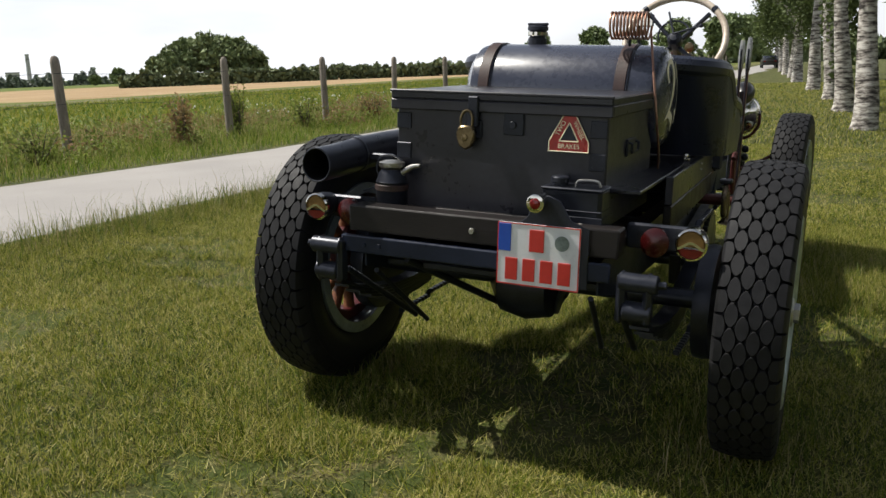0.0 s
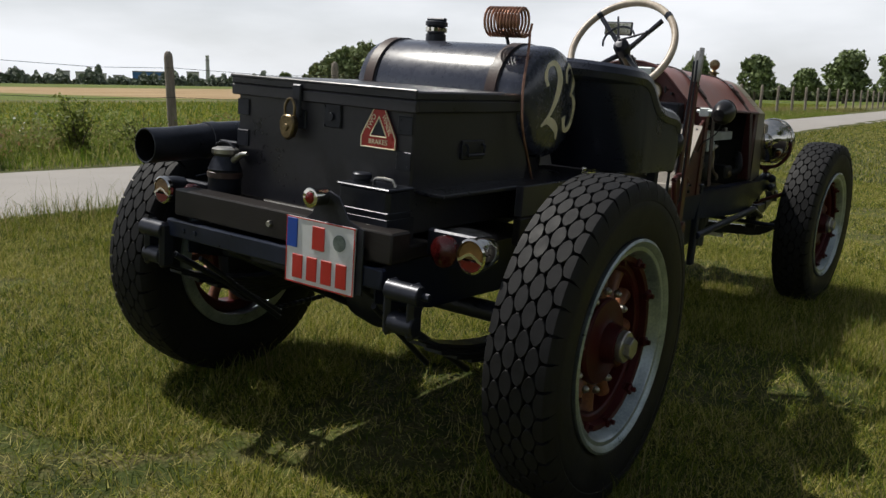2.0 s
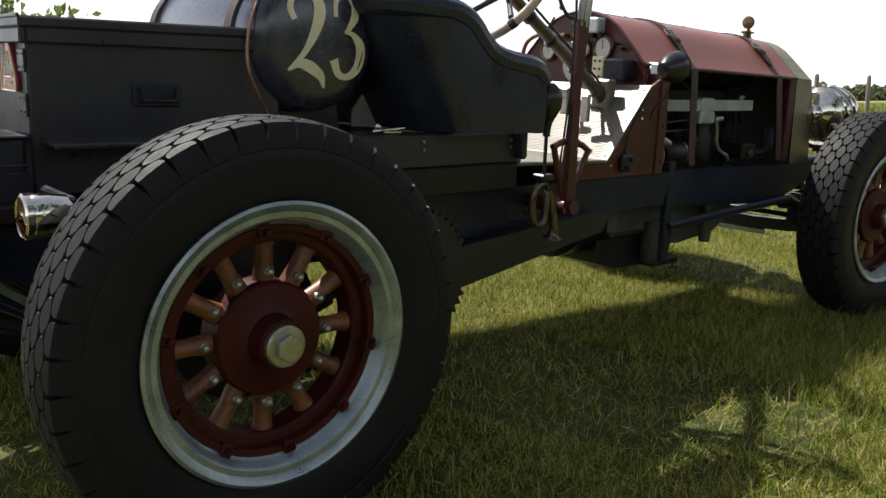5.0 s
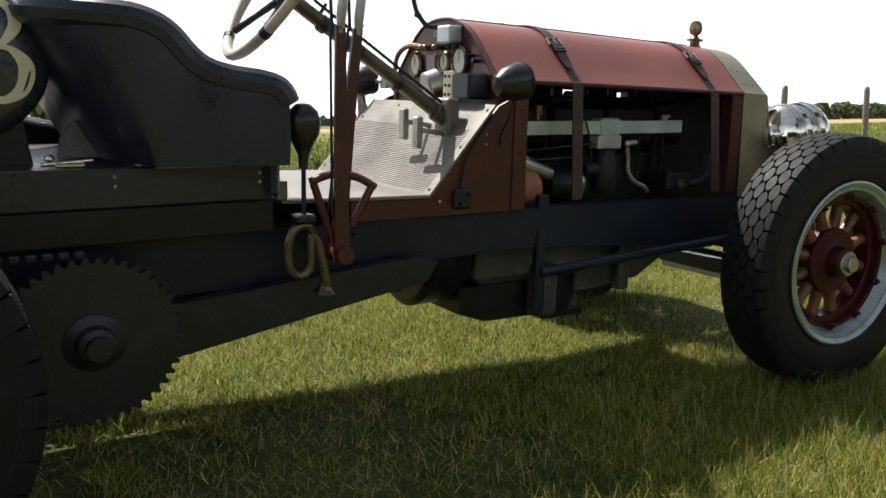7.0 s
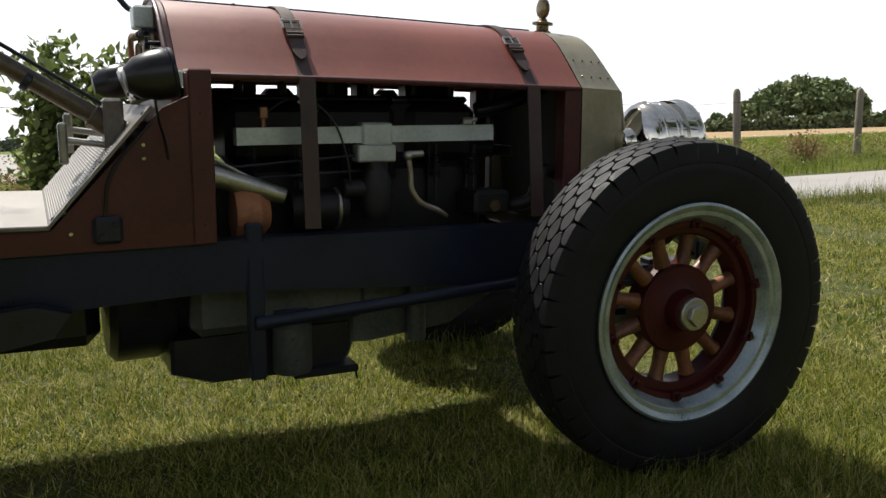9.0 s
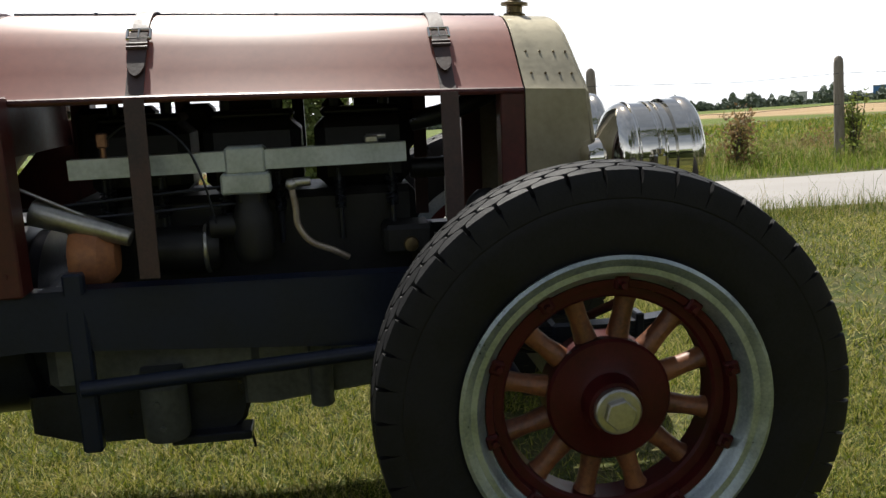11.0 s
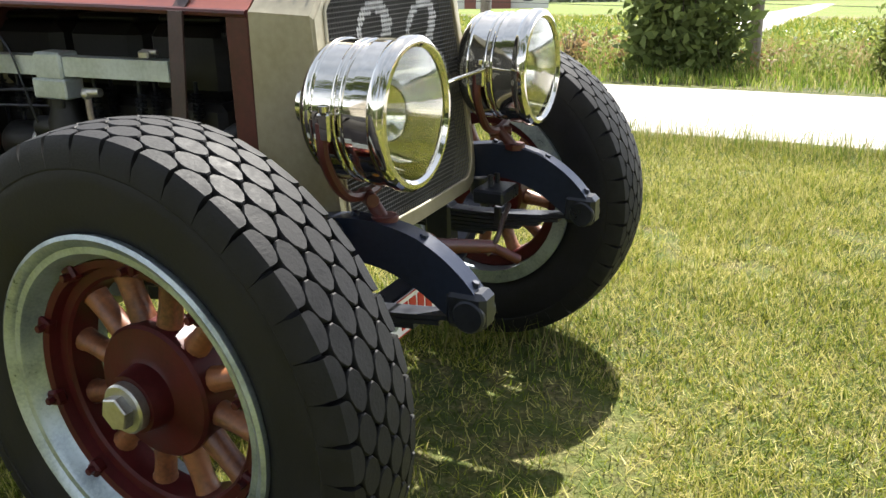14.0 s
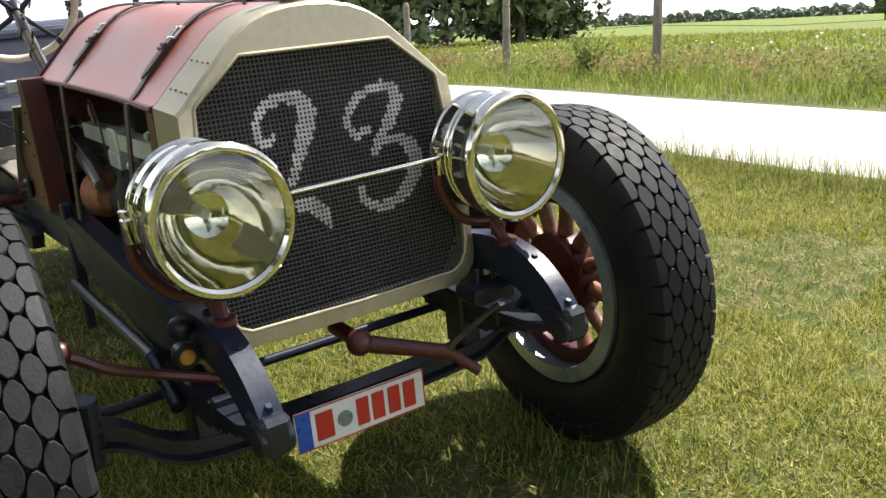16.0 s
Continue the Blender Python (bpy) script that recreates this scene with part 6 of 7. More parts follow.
    hn = part("bulb_horn", Shape().lathe([(0.0001, 1.115), (0.020, 1.112), (0.042, 1.092), (0.051, 1.062), (0.046, 1.028), (0.030, 0.998), (0.017, 0.972), (0.014, 0.945), (0.014, 0.93)], 28, pose(hx, hy, 0, 0, -90, 0)), COMPART, car, "black rubber bulb horn with looped brass tube")
    part("stem", Shape().rod((hx, hy, 0.77), (hx, hy, 0.935), 0.007).box(hx - 0.03, hx + 0.03, hy - 0.03, hy + 0.03, 0.775, 0.80, 0.006), TIN, hn)
    loop = stroke([(hx, hy + 0.035, 0.735), (hx, hy + 0.010, 0.765), (hx, hy - 0.030, 0.755), (hx, hy - 0.048, 0.71), (hx, hy - 0.045, 0.65), (hx, hy - 0.020, 0.620), (hx, hy + 0.015, 0.635), (hx, hy + 0.022, 0.69), (hx, hy + 0.028, 0.735), (hx + 0.004, hy + 0.042, 0.72), (hx + 0.006, hy + 0.055, 0.66), (hx + 0.006, hy + 0.065, 0.60)], 5)
    n = len(loop)
    part("brass_tube", Shape().tube(loop, [0.012 + 0.004 * i / n for i in range(n)], 10), HORNBRASS, hn, "dull silvery brass tube")
    part("bell", Shape().lathe([(0.016, 0.0), (0.018, 0.02), (0.024, 0.035), (0.036, 0.045), (0.034, 0.046), (0.02, 0.034), (0.012, 0.0)], 24, pose(hx + 0.006, hy + 0.066, 0.61, 0, 98, 0), caps=False), HORNBRASS, hn)
    # cowl lamps on either side
    for s in (1, -1):
        x = s * 0.585
        lp = part("cowl_lamp", Shape().lathe([(0.0001, -0.075), (0.030, -0.070), (0.050, -0.045), (0.060, -0.005), (0.062, 0.025), (0.058, 0.035), (0.052, 0.036)], 32, pose(x, 1.955, 1.195, 0, -10, 90)), COMPART, car, "small black round cowl lamp")
        part("rim", Shape().lathe([(0.056, 0.032), (0.062, 0.036), (0.060, 0.044), (0.052, 0.044)], 32, pose(x, 1.955, 1.195, 0, -10, 90), caps=False), TIN, lp)
        part("glass", Shape().lathe([(0.054, 0.038), (0.03, 0.048), (0.0001, 0.052)], 24, pose(x, 1.955, 1.195, 0, -10, 90)), GAUGE, lp)
        part("bracket", Shape().rod((s * 0.42, 2.02, 1.19), (x, 1.97, 1.20), 0.010).box(min(s * 0.44, s * 0.50), max(s * 0.44, s * 0.50), 1.99, 2.03, 1.165, 1.21, 0.004), ALLOYBOX, lp)
        part("cable", Shape().tube(stroke([(x, 1.95, 1.135), (x - s * 0.03, 1.96, 1.08), (x - s * 0.10, 1.98, 1.03), (s * 0.46, 1.99, 0.98)], 5), 0.0035, 6), TIN, lp)
    # exhaust: one fat pipe down the far side
    ex = Shape().tube(stroke([(-0.600, -0.66, 0.985), (-0.590, 0.0, 0.995), (-0.580, 0.55, 0.985), (-0.55, 1.0, 0.86), (-0.53, 1.35, 0.70), (-0.50, 2.1, 0.66), (-0.48, 2.5, 0.72), (-0.44, 2.9, 0.86)], 6), 0.060, 28)
    ex.f = [f for f in ex.f if len(f) <= 4]
    ep = part("exhaust_pipe", ex, TIN, car, "fat black open exhaust pipe")
    inn = Shape().tube([(-0.600, -0.655, 0.985), (-0.596, -0.3, 0.99), (-0.59, 0.0, 0.995)], 0.054, 28)
    inn.f = [f for f in inn.f if len(f) <= 4 or max(f) > 60]
    part("bore", inn, ENGINE, ep, "sooty bore")
    part("mouth", Shape().tube([(-0.600 + 0.057 * math.cos(a), -0.66, 0.985 + 0.057 * math.sin(a)) for a in np.linspace(0, 2 * math.pi, 33)[:-1]], 0.0035, 6, closed=True), TIN, ep)
    part("clip", Shape().lathe([(0.060, -0.02), (0.0635, -0.018), (0.0635, 0.018), (0.060, 0.02)], 28, pose(-0.594, -0.36, 0.991, 0, 0, 90), caps=False).box(-0.60, -0.43, -0.37, -0.35, 0.975, 1.0, 0.004), TIN, ep)


make_engine()
make_drive()
make_controls()


# ---- loose things carried on the car ----
def make_loose():
    lk = thing("padlock", "heart-shaped tarnished brass padlock hanging from the trunk hasp", "padlock", SLOPE @ pose(-0.104, -0.444, 1.110))
    heart = [(0, -0.045), (0.020, -0.034), (0.031, -0.012), (0.034, 0.010), (0.028, 0.028), (0.016, 0.036), (0, 0.037), (-0.016, 0.036), (-0.028, 0.028), (-0.034, 0.010), (-0.031, -0.012), (-0.020, -0.034)]
    part("body", Shape().prism(heart, 1, -0.015, 0.012, 0.005).lathe([(0.0001, 0), (0.012, 0), (0.010, 0.004), (0.0001, 0.005)], 14, pose(0, -0.015, -0.004, 0, 0, -90)), BRASS, lk, "engraved brass body")
    part("shackle", Shape().tube(stroke([(-0.020, 0, 0.034), (-0.021, 0, 0.062), (-0.008, 0, 0.084), (0.010, 0, 0.084), (0.021, 0, 0.062), (0.020, 0, 0.034)], 5), 0.0048, 8), BRASS, lk, "tarnished brass shackle")

    oc = thing("oil_can", "dark tin oil can with spout on the rear deck", "oil can", SLOPE @ pose(-0.372, -0.476, 0.817))
    part("body", Shape().lathe([(0.0001, 0), (0.054, 0), (0.056, 0.004), (0.056, 0.118), (0.058, 0.122), (0.054, 0.128), (0.046, 0.150), (0.036, 0.168)], 36, pose(0, 0, 0, 0, -90, 0)), TIN, oc)
    part("neck", Shape().lathe([(0.036, 0.166), (0.046, 0.176), (0.046, 0.190), (0.030, 0.196), (0.0001, 0.197)], 28, pose(0, 0, 0, 0, -90, 0)), STEEL, oc)
    part("band", Shape().lathe([(0.0565, 0.092), (0.0595, 0.094), (0.0595, 0.112), (0.0565, 0.114)], 36, pose(0, 0, 0, 0, -90, 0), caps=False), STRAP, oc, "brown leather band")
    part("spout", Shape().tube(stroke([(0.030, 0, 0.148), (0.062, 0.0, 0.168), (0.085, 0.0, 0.180), (0.110, 0.0, 0.184)], 5), [0.013 - 0.0004 * i for i in range(16)], 10), STEEL, oc, "bare metal spout")
    part("handle", Shape().tube(stroke([(-0.050, 0.01, 0.13), (-0.066, 0.01, 0.16), (-0.05, 0.01, 0.205), (0.0, 0.01, 0.212), (0.035, 0.01, 0.195)], 5), 0.0035, 6).tube([(-0.055, -0.02, 0.10), (-0.09, -0.05, 0.088)], 0.003, 6), TIN, oc)

    jc = thing("fuel_canister", "flat dark green-black tin canister with screw cap, on the rear deck", "canister", SLOPE @ pose(0.300, -0.480, 0.817))
    part("body", Shape().box(-0.098, 0.098, -0.058, 0.058, 0, 0.158, 0.012).box(-0.100, 0.100, -0.060, 0.060, 0.082, 0.090, 0.003).box(-0.101, 0.101, -0.061, 0.061, 0.150, 0.158, 0.003), TIN, jc)
    part("cap", Shape().lathe([(0.0001, 0), (0.026, 0), (0.026, 0.010), (0.030, 0.012), (0.030, 0.026), (0.025, 0.030), (0.0001, 0.030)], 24, pose(-0.055, 0, 0.157, 0, -90, 0)), TIN, jc)
    part("handle", Shape().tube(stroke([(0.0, -0.01, 0.158), (0.008, -0.012, 0.176), (0.035, -0.012, 0.180), (0.072, -0.012, 0.178), (0.082, -0.01, 0.160)], 5), 0.0045, 8), STEEL, jc, "wire handle")
    part("hook", Shape().tube(stroke([(0.02, -0.066, 0.045), (0.045, -0.074, 0.048), (0.05, -0.07, 0.025), (0.03, -0.068, 0.018)], 5), 0.003, 6), STEEL, jc)
    part("retaining_box", Shape().box(-0.104, -0.101, -0.062, 0.062, 0, 0.07, 0.001).box(0.101, 0.104, -0.062, 0.062, 0, 0.07, 0.001).box(-0.104, 0.104, -0.066, -0.062, 0, 0.07, 0.001), TIN, jc)


make_loose()


# ---- fence, trees and distance ----
POSTWOOD = mat("weathered_grey_post", (0.30, 0.26, 0.21), (0.16, 0.135, 0.11), rough=0.85, coarse=6, fine=50, stretch=(4, 4, 0.6), bump=0.6, dist=0.006)


def make_fence():
    xs, ys = -10.55, [-30.2, -25.9, -21.6, -17.3, -13.1, -9.15, -4.95, -0.82, 3.18, 7.1, 11.3, 15.05, 18.7] + [22.3 + 3.9 * k for k in range(24)]
    first = None
    rng = random.Random(5)
    for y in ys:
        x = xs - 0.0020 * max(y - 18.0, 0.0) ** 1.5
        z = height(x, y)
        m = pose(x, y, z - 0.02, rng.uniform(-1.5, 1.5), rng.uniform(-1.5, 1.5), rng.uniform(-20, 20))
        if first is None:
            g = Shape().lathe([(0.085, -0.3), (0.085, 0.0), (0.080, 1.0), (0.076, 1.64), (0.066, 1.71), (0.035, 1.75), (0.0001, 1.76)], 12, pose(0, 0, 0, 0, -90, 0))
            first = part("fence_post", g, POSTWOOD)
            tagged(first, "weathered grey round wooden fence post in the roadside weeds", "fence post", "fence posts along the lane")
            first.matrix_world = m
        else:
            copy_thing(first, m)
    wire = Shape()
    for h in (1.45, 0.95):
        pts = []
        for y in ys:
            x = xs - 0.0020 * max(y - 18.0, 0.0) ** 1.5
            pts.append((x + 0.085, y, height(x, y) + h))
            pts.append((x + 0.085 - 0.01, y + 2.4, height(x, y + 2.4) + h - 0.05))
        wire.tube(pts, 0.004, 5)
    tagged(part("fence_wire", wire, TIN), "thin sagging fence wire between the posts", "wire")


make_fence()


def leaf_mat(name, a, b, thin=0.0):
    m = bpy.data.materials.new(name)
    m.use_nodes = True
    nt = m.node_tree
    p = nt.nodes["Principled BSDF"]
    rnd = nt.nodes.new("ShaderNodeNewGeometry").outputs["Random Per Island"]
    col = ramp(nt, rnd, [(0.0, b), (1.0, a)])
    nt.links.new(col, p.inputs["Base Color"])
    p.inputs["Roughness"].default_value = 0.65
    p.inputs["Specular IOR Level"].default_value = 0.3
    if thin:
        # sunlight that comes through the leaf
        tr = nt.nodes.new("ShaderNodeBsdfTranslucent")
        nt.links.new(col, tr.inputs["Color"])
        mx = nt.nodes.new("ShaderNodeMixShader")
        mx.inputs[0].default_value = thin
        nt.links.new(p.outputs[0], mx.inputs[1])
        nt.links.new(tr.outputs[0], mx.inputs[2])
        nt.links.new(mx.outputs[0], nt.nodes["Material Output"].inputs["Surface"])
    return m


# far crowns: leaf tones raised to stand in for distance haze
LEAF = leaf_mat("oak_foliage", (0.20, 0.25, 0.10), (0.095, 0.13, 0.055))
LEAFDARK = leaf_mat("dark_hedge_foliage", (0.155, 0.190, 0.085), (0.075, 0.100, 0.047))
# distance haze is mixed into this leaf colour, paler and bluer
LEAFFAR = leaf_mat("haze_tinted_far_foliage", (0.150, 0.175, 0.120), (0.095, 0.120, 0.095))
BARK = mat("grey_brown_bark", (0.12, 0.095, 0.07), (0.06, 0.05, 0.04), rough=0.9, coarse=8, fine=60, stretch=(3, 3, 0.7), bump=0.8, dist=0.02)


def leaves(centres, size, rng, flat=0.5):
    """Many small bent leaf clumps: one mesh from centres."""
    c = np.asarray(centres, float)
    n = len(c)
    a = rng.normal(size=(n, 3))
    a /= np.linalg.norm(a, axis=1)[:, None]
    b = np.cross(a, rng.normal(size=(n, 3)))
    b /= np.linalg.norm(b, axis=1)[:, None]
    s = size * rng.uniform(0.55, 1.35, size=(n, 1))
    nn = np.cross(a, b) * s * 0.25
    v = np.stack([c - a * s, c + b * s * flat + nn, c + a * s, c - b * s * flat + nn], 1).reshape(-1, 3)
    f = np.arange(4 * n).reshape(-1, 4)
    return v, f


def leaf_mesh(name, v, f):
    me = bpy.data.meshes.new(name)
    me.vertices.add(len(v))
    me.vertices.foreach_set("co", v.astype(np.float32).ravel())
    k = f.shape[1]
    me.loops.add(f.size)
    me.loops.foreach_set("vertex_index", f.astype(np.int32).ravel())
    me.polygons.add(len(f))
    me.polygons.foreach_set("loop_start", np.arange(0, f.size, k, dtype=np.int32))
    me.update(calc_edges=True)
    me.validate()
    return me


def crown_points(rng, blobs, n):
    """Points near the skins of several blobs (x, y, z, rx, rz), uneven, with gaps."""
    out = []
    w = np.array([b[3] * b[3] for b in blobs])
    w = w / w.sum()
    for b, k in zip(blobs, rng.multinomial(n, w)):
        d = rng.normal(size=(k, 3))
        d /= np.linalg.norm(d, axis=1)[:, None]
        bump = 1 + 0.18 * np.sin(d[:, 0] * 7 + b[0]) * np.sin(d[:, 1] * 6 + b[1]) + 0.12 * np.sin(d[:, 2] * 9)
        r = rng.uniform(0.55, 1.0, size=k) ** 0.5 * bump
        out.append(np.array(b[:3]) + d * np.stack([r * b[3], r * b[3], r * b[4]], 1))
    return np.concatenate(out)


def tree(x, y, h, spread, seed, n=2600, leaf=0.45, mt=None, label="broad leafy tree with a dense rounded crown", low=0.12, group=""):
    rng = np.random.default_rng(seed)
    z = height(x, y)
    t = thing("tree", label, "tree", pose(x, y, z), group)
    tr = Shape().tube(stroke([(0, 0, -0.3), (0.02 * h * rng.normal() * 0.3, 0, 0.2 * h), (0.1 * rng.normal(), 0.1 * rng.normal(), 0.5 * h), (0.2 * rng.normal(), 0.2 * rng.normal(), 0.8 * h)], 3), [0.035 * h * f for f in np.linspace(1, 0.25, 10)], 8)
    for k in range(6):
        a, z0 = rng.uniform(0, 6.28), h * rng.uniform(0.22, 0.55)
        e = spread * rng.uniform(0.5, 0.9)
        tr.tube([(0, 0, z0), (0.5 * e * math.cos(a), 0.5 * e * math.sin(a), z0 + 0.12 * h), (e * math.cos(a), e * math.sin(a), z0 + 0.2 * h)], [0.014 * h, 0.009 * h, 0.003 * h], 6)
    part("trunk", tr, BARK, t)
    blobs = []
    for k in range(11):
        a, q = rng.uniform(0, 6.28), rng.uniform(0, 1)
        zz = h * (low + 0.2 + 0.52 * q)
        rad = spread * (0.62 - 0.35 * abs(q - 0.35)) * rng.uniform(0.6, 1.0)
        blobs.append((rad * math.cos(a), rad * math.sin(a), zz, spread * rng.uniform(0.32, 0.5), h * rng.uniform(0.13, 0.2)))
    blobs.append((0, 0, h * 0.80, spread * 0.5, h * 0.2))
    v, f = leaves(crown_points(rng, blobs, n), leaf, rng)
    ob = new("crown", leaf_mesh("crown", v, f))
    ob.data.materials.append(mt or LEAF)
    ob.parent = t
    return t


def polar(yaw, d, ox=1.1, oy=-3.1):
    return ox - d * math.sin(radians(yaw)), oy + d * math.cos(radians(yaw))


def make_trees():
    k = 0
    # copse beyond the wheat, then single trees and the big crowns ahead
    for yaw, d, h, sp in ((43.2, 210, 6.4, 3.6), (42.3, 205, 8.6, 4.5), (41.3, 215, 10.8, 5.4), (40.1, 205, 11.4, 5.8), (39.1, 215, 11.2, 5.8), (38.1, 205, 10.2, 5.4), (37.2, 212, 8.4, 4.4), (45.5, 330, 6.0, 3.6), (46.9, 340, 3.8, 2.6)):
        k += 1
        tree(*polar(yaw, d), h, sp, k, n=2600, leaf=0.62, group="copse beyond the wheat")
    for yaw, d, h, sp in ((18.4, 150, 7.4, 2.9), (14.9, 150, 7.5, 3.3), (9.8, 150, 8.1, 3.8), (6.7, 140, 7.9, 3.6), (5.4, 190, 10, 4.4), (12.0, 185, 6.2, 3.4)):
        k += 1
        tree(*polar(yaw, d), h, sp, k, n=2600, leaf=0.42, group="crowns along the lane")
    # dark wood behind, on the far side of the lane
    for yaw, d, h, sp in ((153, 62, 10, 6), (149, 66, 11, 6), (145.5, 60, 10, 6), (142, 64, 11, 6), (140.5, 62, 10, 5.0), (138, 66, 10, 4.6), (156, 68, 11, 6)):
        k += 1
        tree(*polar(yaw, d, 0.9, 5.2), h, sp, k, n=2400, leaf=0.40, mt=LEAFDARK, low=-0.05, label="dark dense field tree with foliage to the ground", group="dark wood behind the lane")

    k += 1
    tree(*polar(118.5, 110, 1.4, 4.9), 3.2, 1.7, k, n=900, leaf=0.30, mt=LEAFDARK, low=0.0, label="small dark round field bush before the barn")


make_trees()


def band(name, yaw0, yaw1, d, h, n, leaf, mt, label, seed, ox=1.1, oy=-3.1, rag=0.35, depth=6.0):
    """A far hedge or tree line as one mass of foliage."""
    rng = np.random.default_rng(seed)
    yaw = rng.uniform(yaw0, yaw1, n)
    top = h * (1 - rag + rag * np.array([noise.noise(Vector((q * 0.9, seed, 0))) + 0.6 * noise.noise(Vector((q * 3.1, seed, 5))) for q in yaw]))
    z = top * rng.uniform(0.0, 1.0, n) ** 0.8
    dd = d + rng.uniform(-depth / 2, depth / 2, n)
    p = np.stack([ox - dd * np.sin(np.radians(yaw)), oy + dd * np.cos(np.radians(yaw)), z + 0.1], 1)
    v, f = leaves(p, leaf, rng, 0.75)
    ob = new(name, leaf_mesh(name, v, f))
    ob.data.materials.append(mt)
    return tagged(ob, label, "hedge" if "hedge" in name else "tree line", kind="stuff")


band("hedge", 6.5, 45.5, 195, 4.6, 16000, 0.5, LEAFDARK, "long dark field hedge", 3)
band("tree_line", 45, 74, 520, 14, 16000, 1.15, LEAFFAR, "distant line of trees with haze in its colour", 4, rag=0.62, depth=40)
band("tree_line", 72, 112, 420, 14, 18000, 1.0, LEAFFAR, "distant line of trees with haze in its colour", 6, rag=0.62, depth=40)
band("tree_line", 110, 175, 420, 7.5, 16000, 1.1, LEAFFAR, "distant line of trees with haze in its colour", 7, rag=0.5, depth=40)
band("tree_line", -12, 7, 260, 9, 4000, 1.5, LEAFDARK, "far line of trees beyond the verge", 8, rag=0.5, depth=30)
band("tree_line", 175, 200, 260, 9, 4000, 1.7, LEAFDARK, "far line of trees beyond the verge", 9, rag=0.5, depth=30)
# Never in view: foliage added on the camera's side to block sky light.
band("tree_line", 186, 352, 24, 6.5, 15000, 0.60, LEAFDARK, "unseen foliage mass added to screen the low sky", 10, ox=2.5, oy=2.0, rag=0.3, depth=6)


# ---- birches, shrubs and far buildings ----
def birch_bark():
    m = bpy.data.materials.new("birch_bark")
    m.use_nodes = True
    nt = m.node_tree
    p = nt.nodes["Principled BSDF"]
    p.inputs["Roughness"].default_value = 0.8
    bands = noise_of(nt, 5.0, 5, 0.65, stretch=(0.7, 0.7, 2.6))
    nt.links.new(ramp(nt, bands, [(0.40, (0.035, 0.028, 0.024)), (0.50, (0.30, 0.27, 0.24)), (0.60, (0.58, 0.55, 0.50))]), p.inputs["Base Color"])
    bp = nt.nodes.new("ShaderNodeBump")
    bp.inputs["Strength"].default_value, bp.inputs["Distance"].default_value = 0.7, 0.03
    nt.links.new(bands, bp.inputs["Height"])
    nt.links.new(bp.outputs[0], p.inputs["Normal"])
    return m


BIRCH = birch_bark()
BIRCHLEAF = leaf_mat("birch_foliage", (0.115, 0.150, 0.045), (0.050, 0.072, 0.020), 0.30)


def birch(x, y, r, h, seed, low=2.6):
    rng = np.random.default_rng(seed)
    t = thing("birch_tree", "tall white-barked birch with hanging foliage beside the verge", "tree", pose(x, y, height(x, y)), "row of birches")
    lean = rng.normal() * 0.25
    path = stroke([(0, 0, -0.2), (0.05, 0, 0.5), (lean * 0.4, 0.1 * rng.normal(), 2.2), (lean, 0.2 * rng.normal(), 5.0), (lean * 1.6, 0.3 * rng.normal(), h)], 4)
    rs = [r * f for f in np.interp(np.linspace(0, 1, len(path)), [0, 0.08, 0.3, 1], [1.5, 1.05, 0.9, 0.2])]
    part("trunk", Shape().tube(path, rs, 14), BIRCH, t, "white bark with dark scars")
    limb = Shape()
    cen = []
    for k in range(16):
        a, z0 = rng.uniform(0, 6.28), rng.uniform(low, h * 0.85)
        e = rng.uniform(1.4, 3.0)
        tip = Vector((e * math.cos(a), e * math.sin(a), z0 + rng.uniform(0.4, 1.4)))
        limb.tube([(lean * z0 / h, 0, z0), tuple(tip * 0.5 + Vector((0, 0, z0 * 0.5 + 0.35))), tuple(tip)], [r * 0.28, r * 0.16, r * 0.05], 6)
        for q in range(7):
            f = rng.uniform(0.35, 1.05)
            px, py, pz = tip.x * f, tip.y * f, z0 + (tip.z - z0) * f
            drop = rng.uniform(0.6, 2.2)
            n = 70
            cen.append(np.stack([px + rng.normal(size=n) * 0.22, py + rng.normal(size=n) * 0.22, pz - drop * rng.uniform(0, 1, n)], 1))
    part("branch", limb, BIRCH, t)
    v, f = leaves(np.concatenate(cen), 0.085, rng, 0.6)
    ob = new("crown", leaf_mesh("crown", v, f))
    ob.data.materials.append(BIRCHLEAF)
    ob.parent = t


for k, (bx, by, br, bh) in enumerate(((1.15, 22.3, 0.22, 12), (0.78, 28.0, 0.22, 12), (0.05, 35.0, 0.23, 12), (-1.1, 47.0, 0.25, 12), (-1.9, 58.5, 0.24, 11), (-2.9, 69.5, 0.26, 11), (-4.2, 86.0, 0.26, 11), (-6.0, 108.0, 0.28, 12), (1.57, 16.9, 0.22, 12))):
    birch(bx, by, br * 1.2, bh, 40 + k)
# Unseen birches continuing the row, added so their crowns block high sky.
for k, (bx, by) in enumerate(((5.6, 9.6), (7.0, 4.6), (7.4, 0.2), (7.6, -4.6))):
    birch(bx, by, 0.27, 11, 60 + k, 5.2)


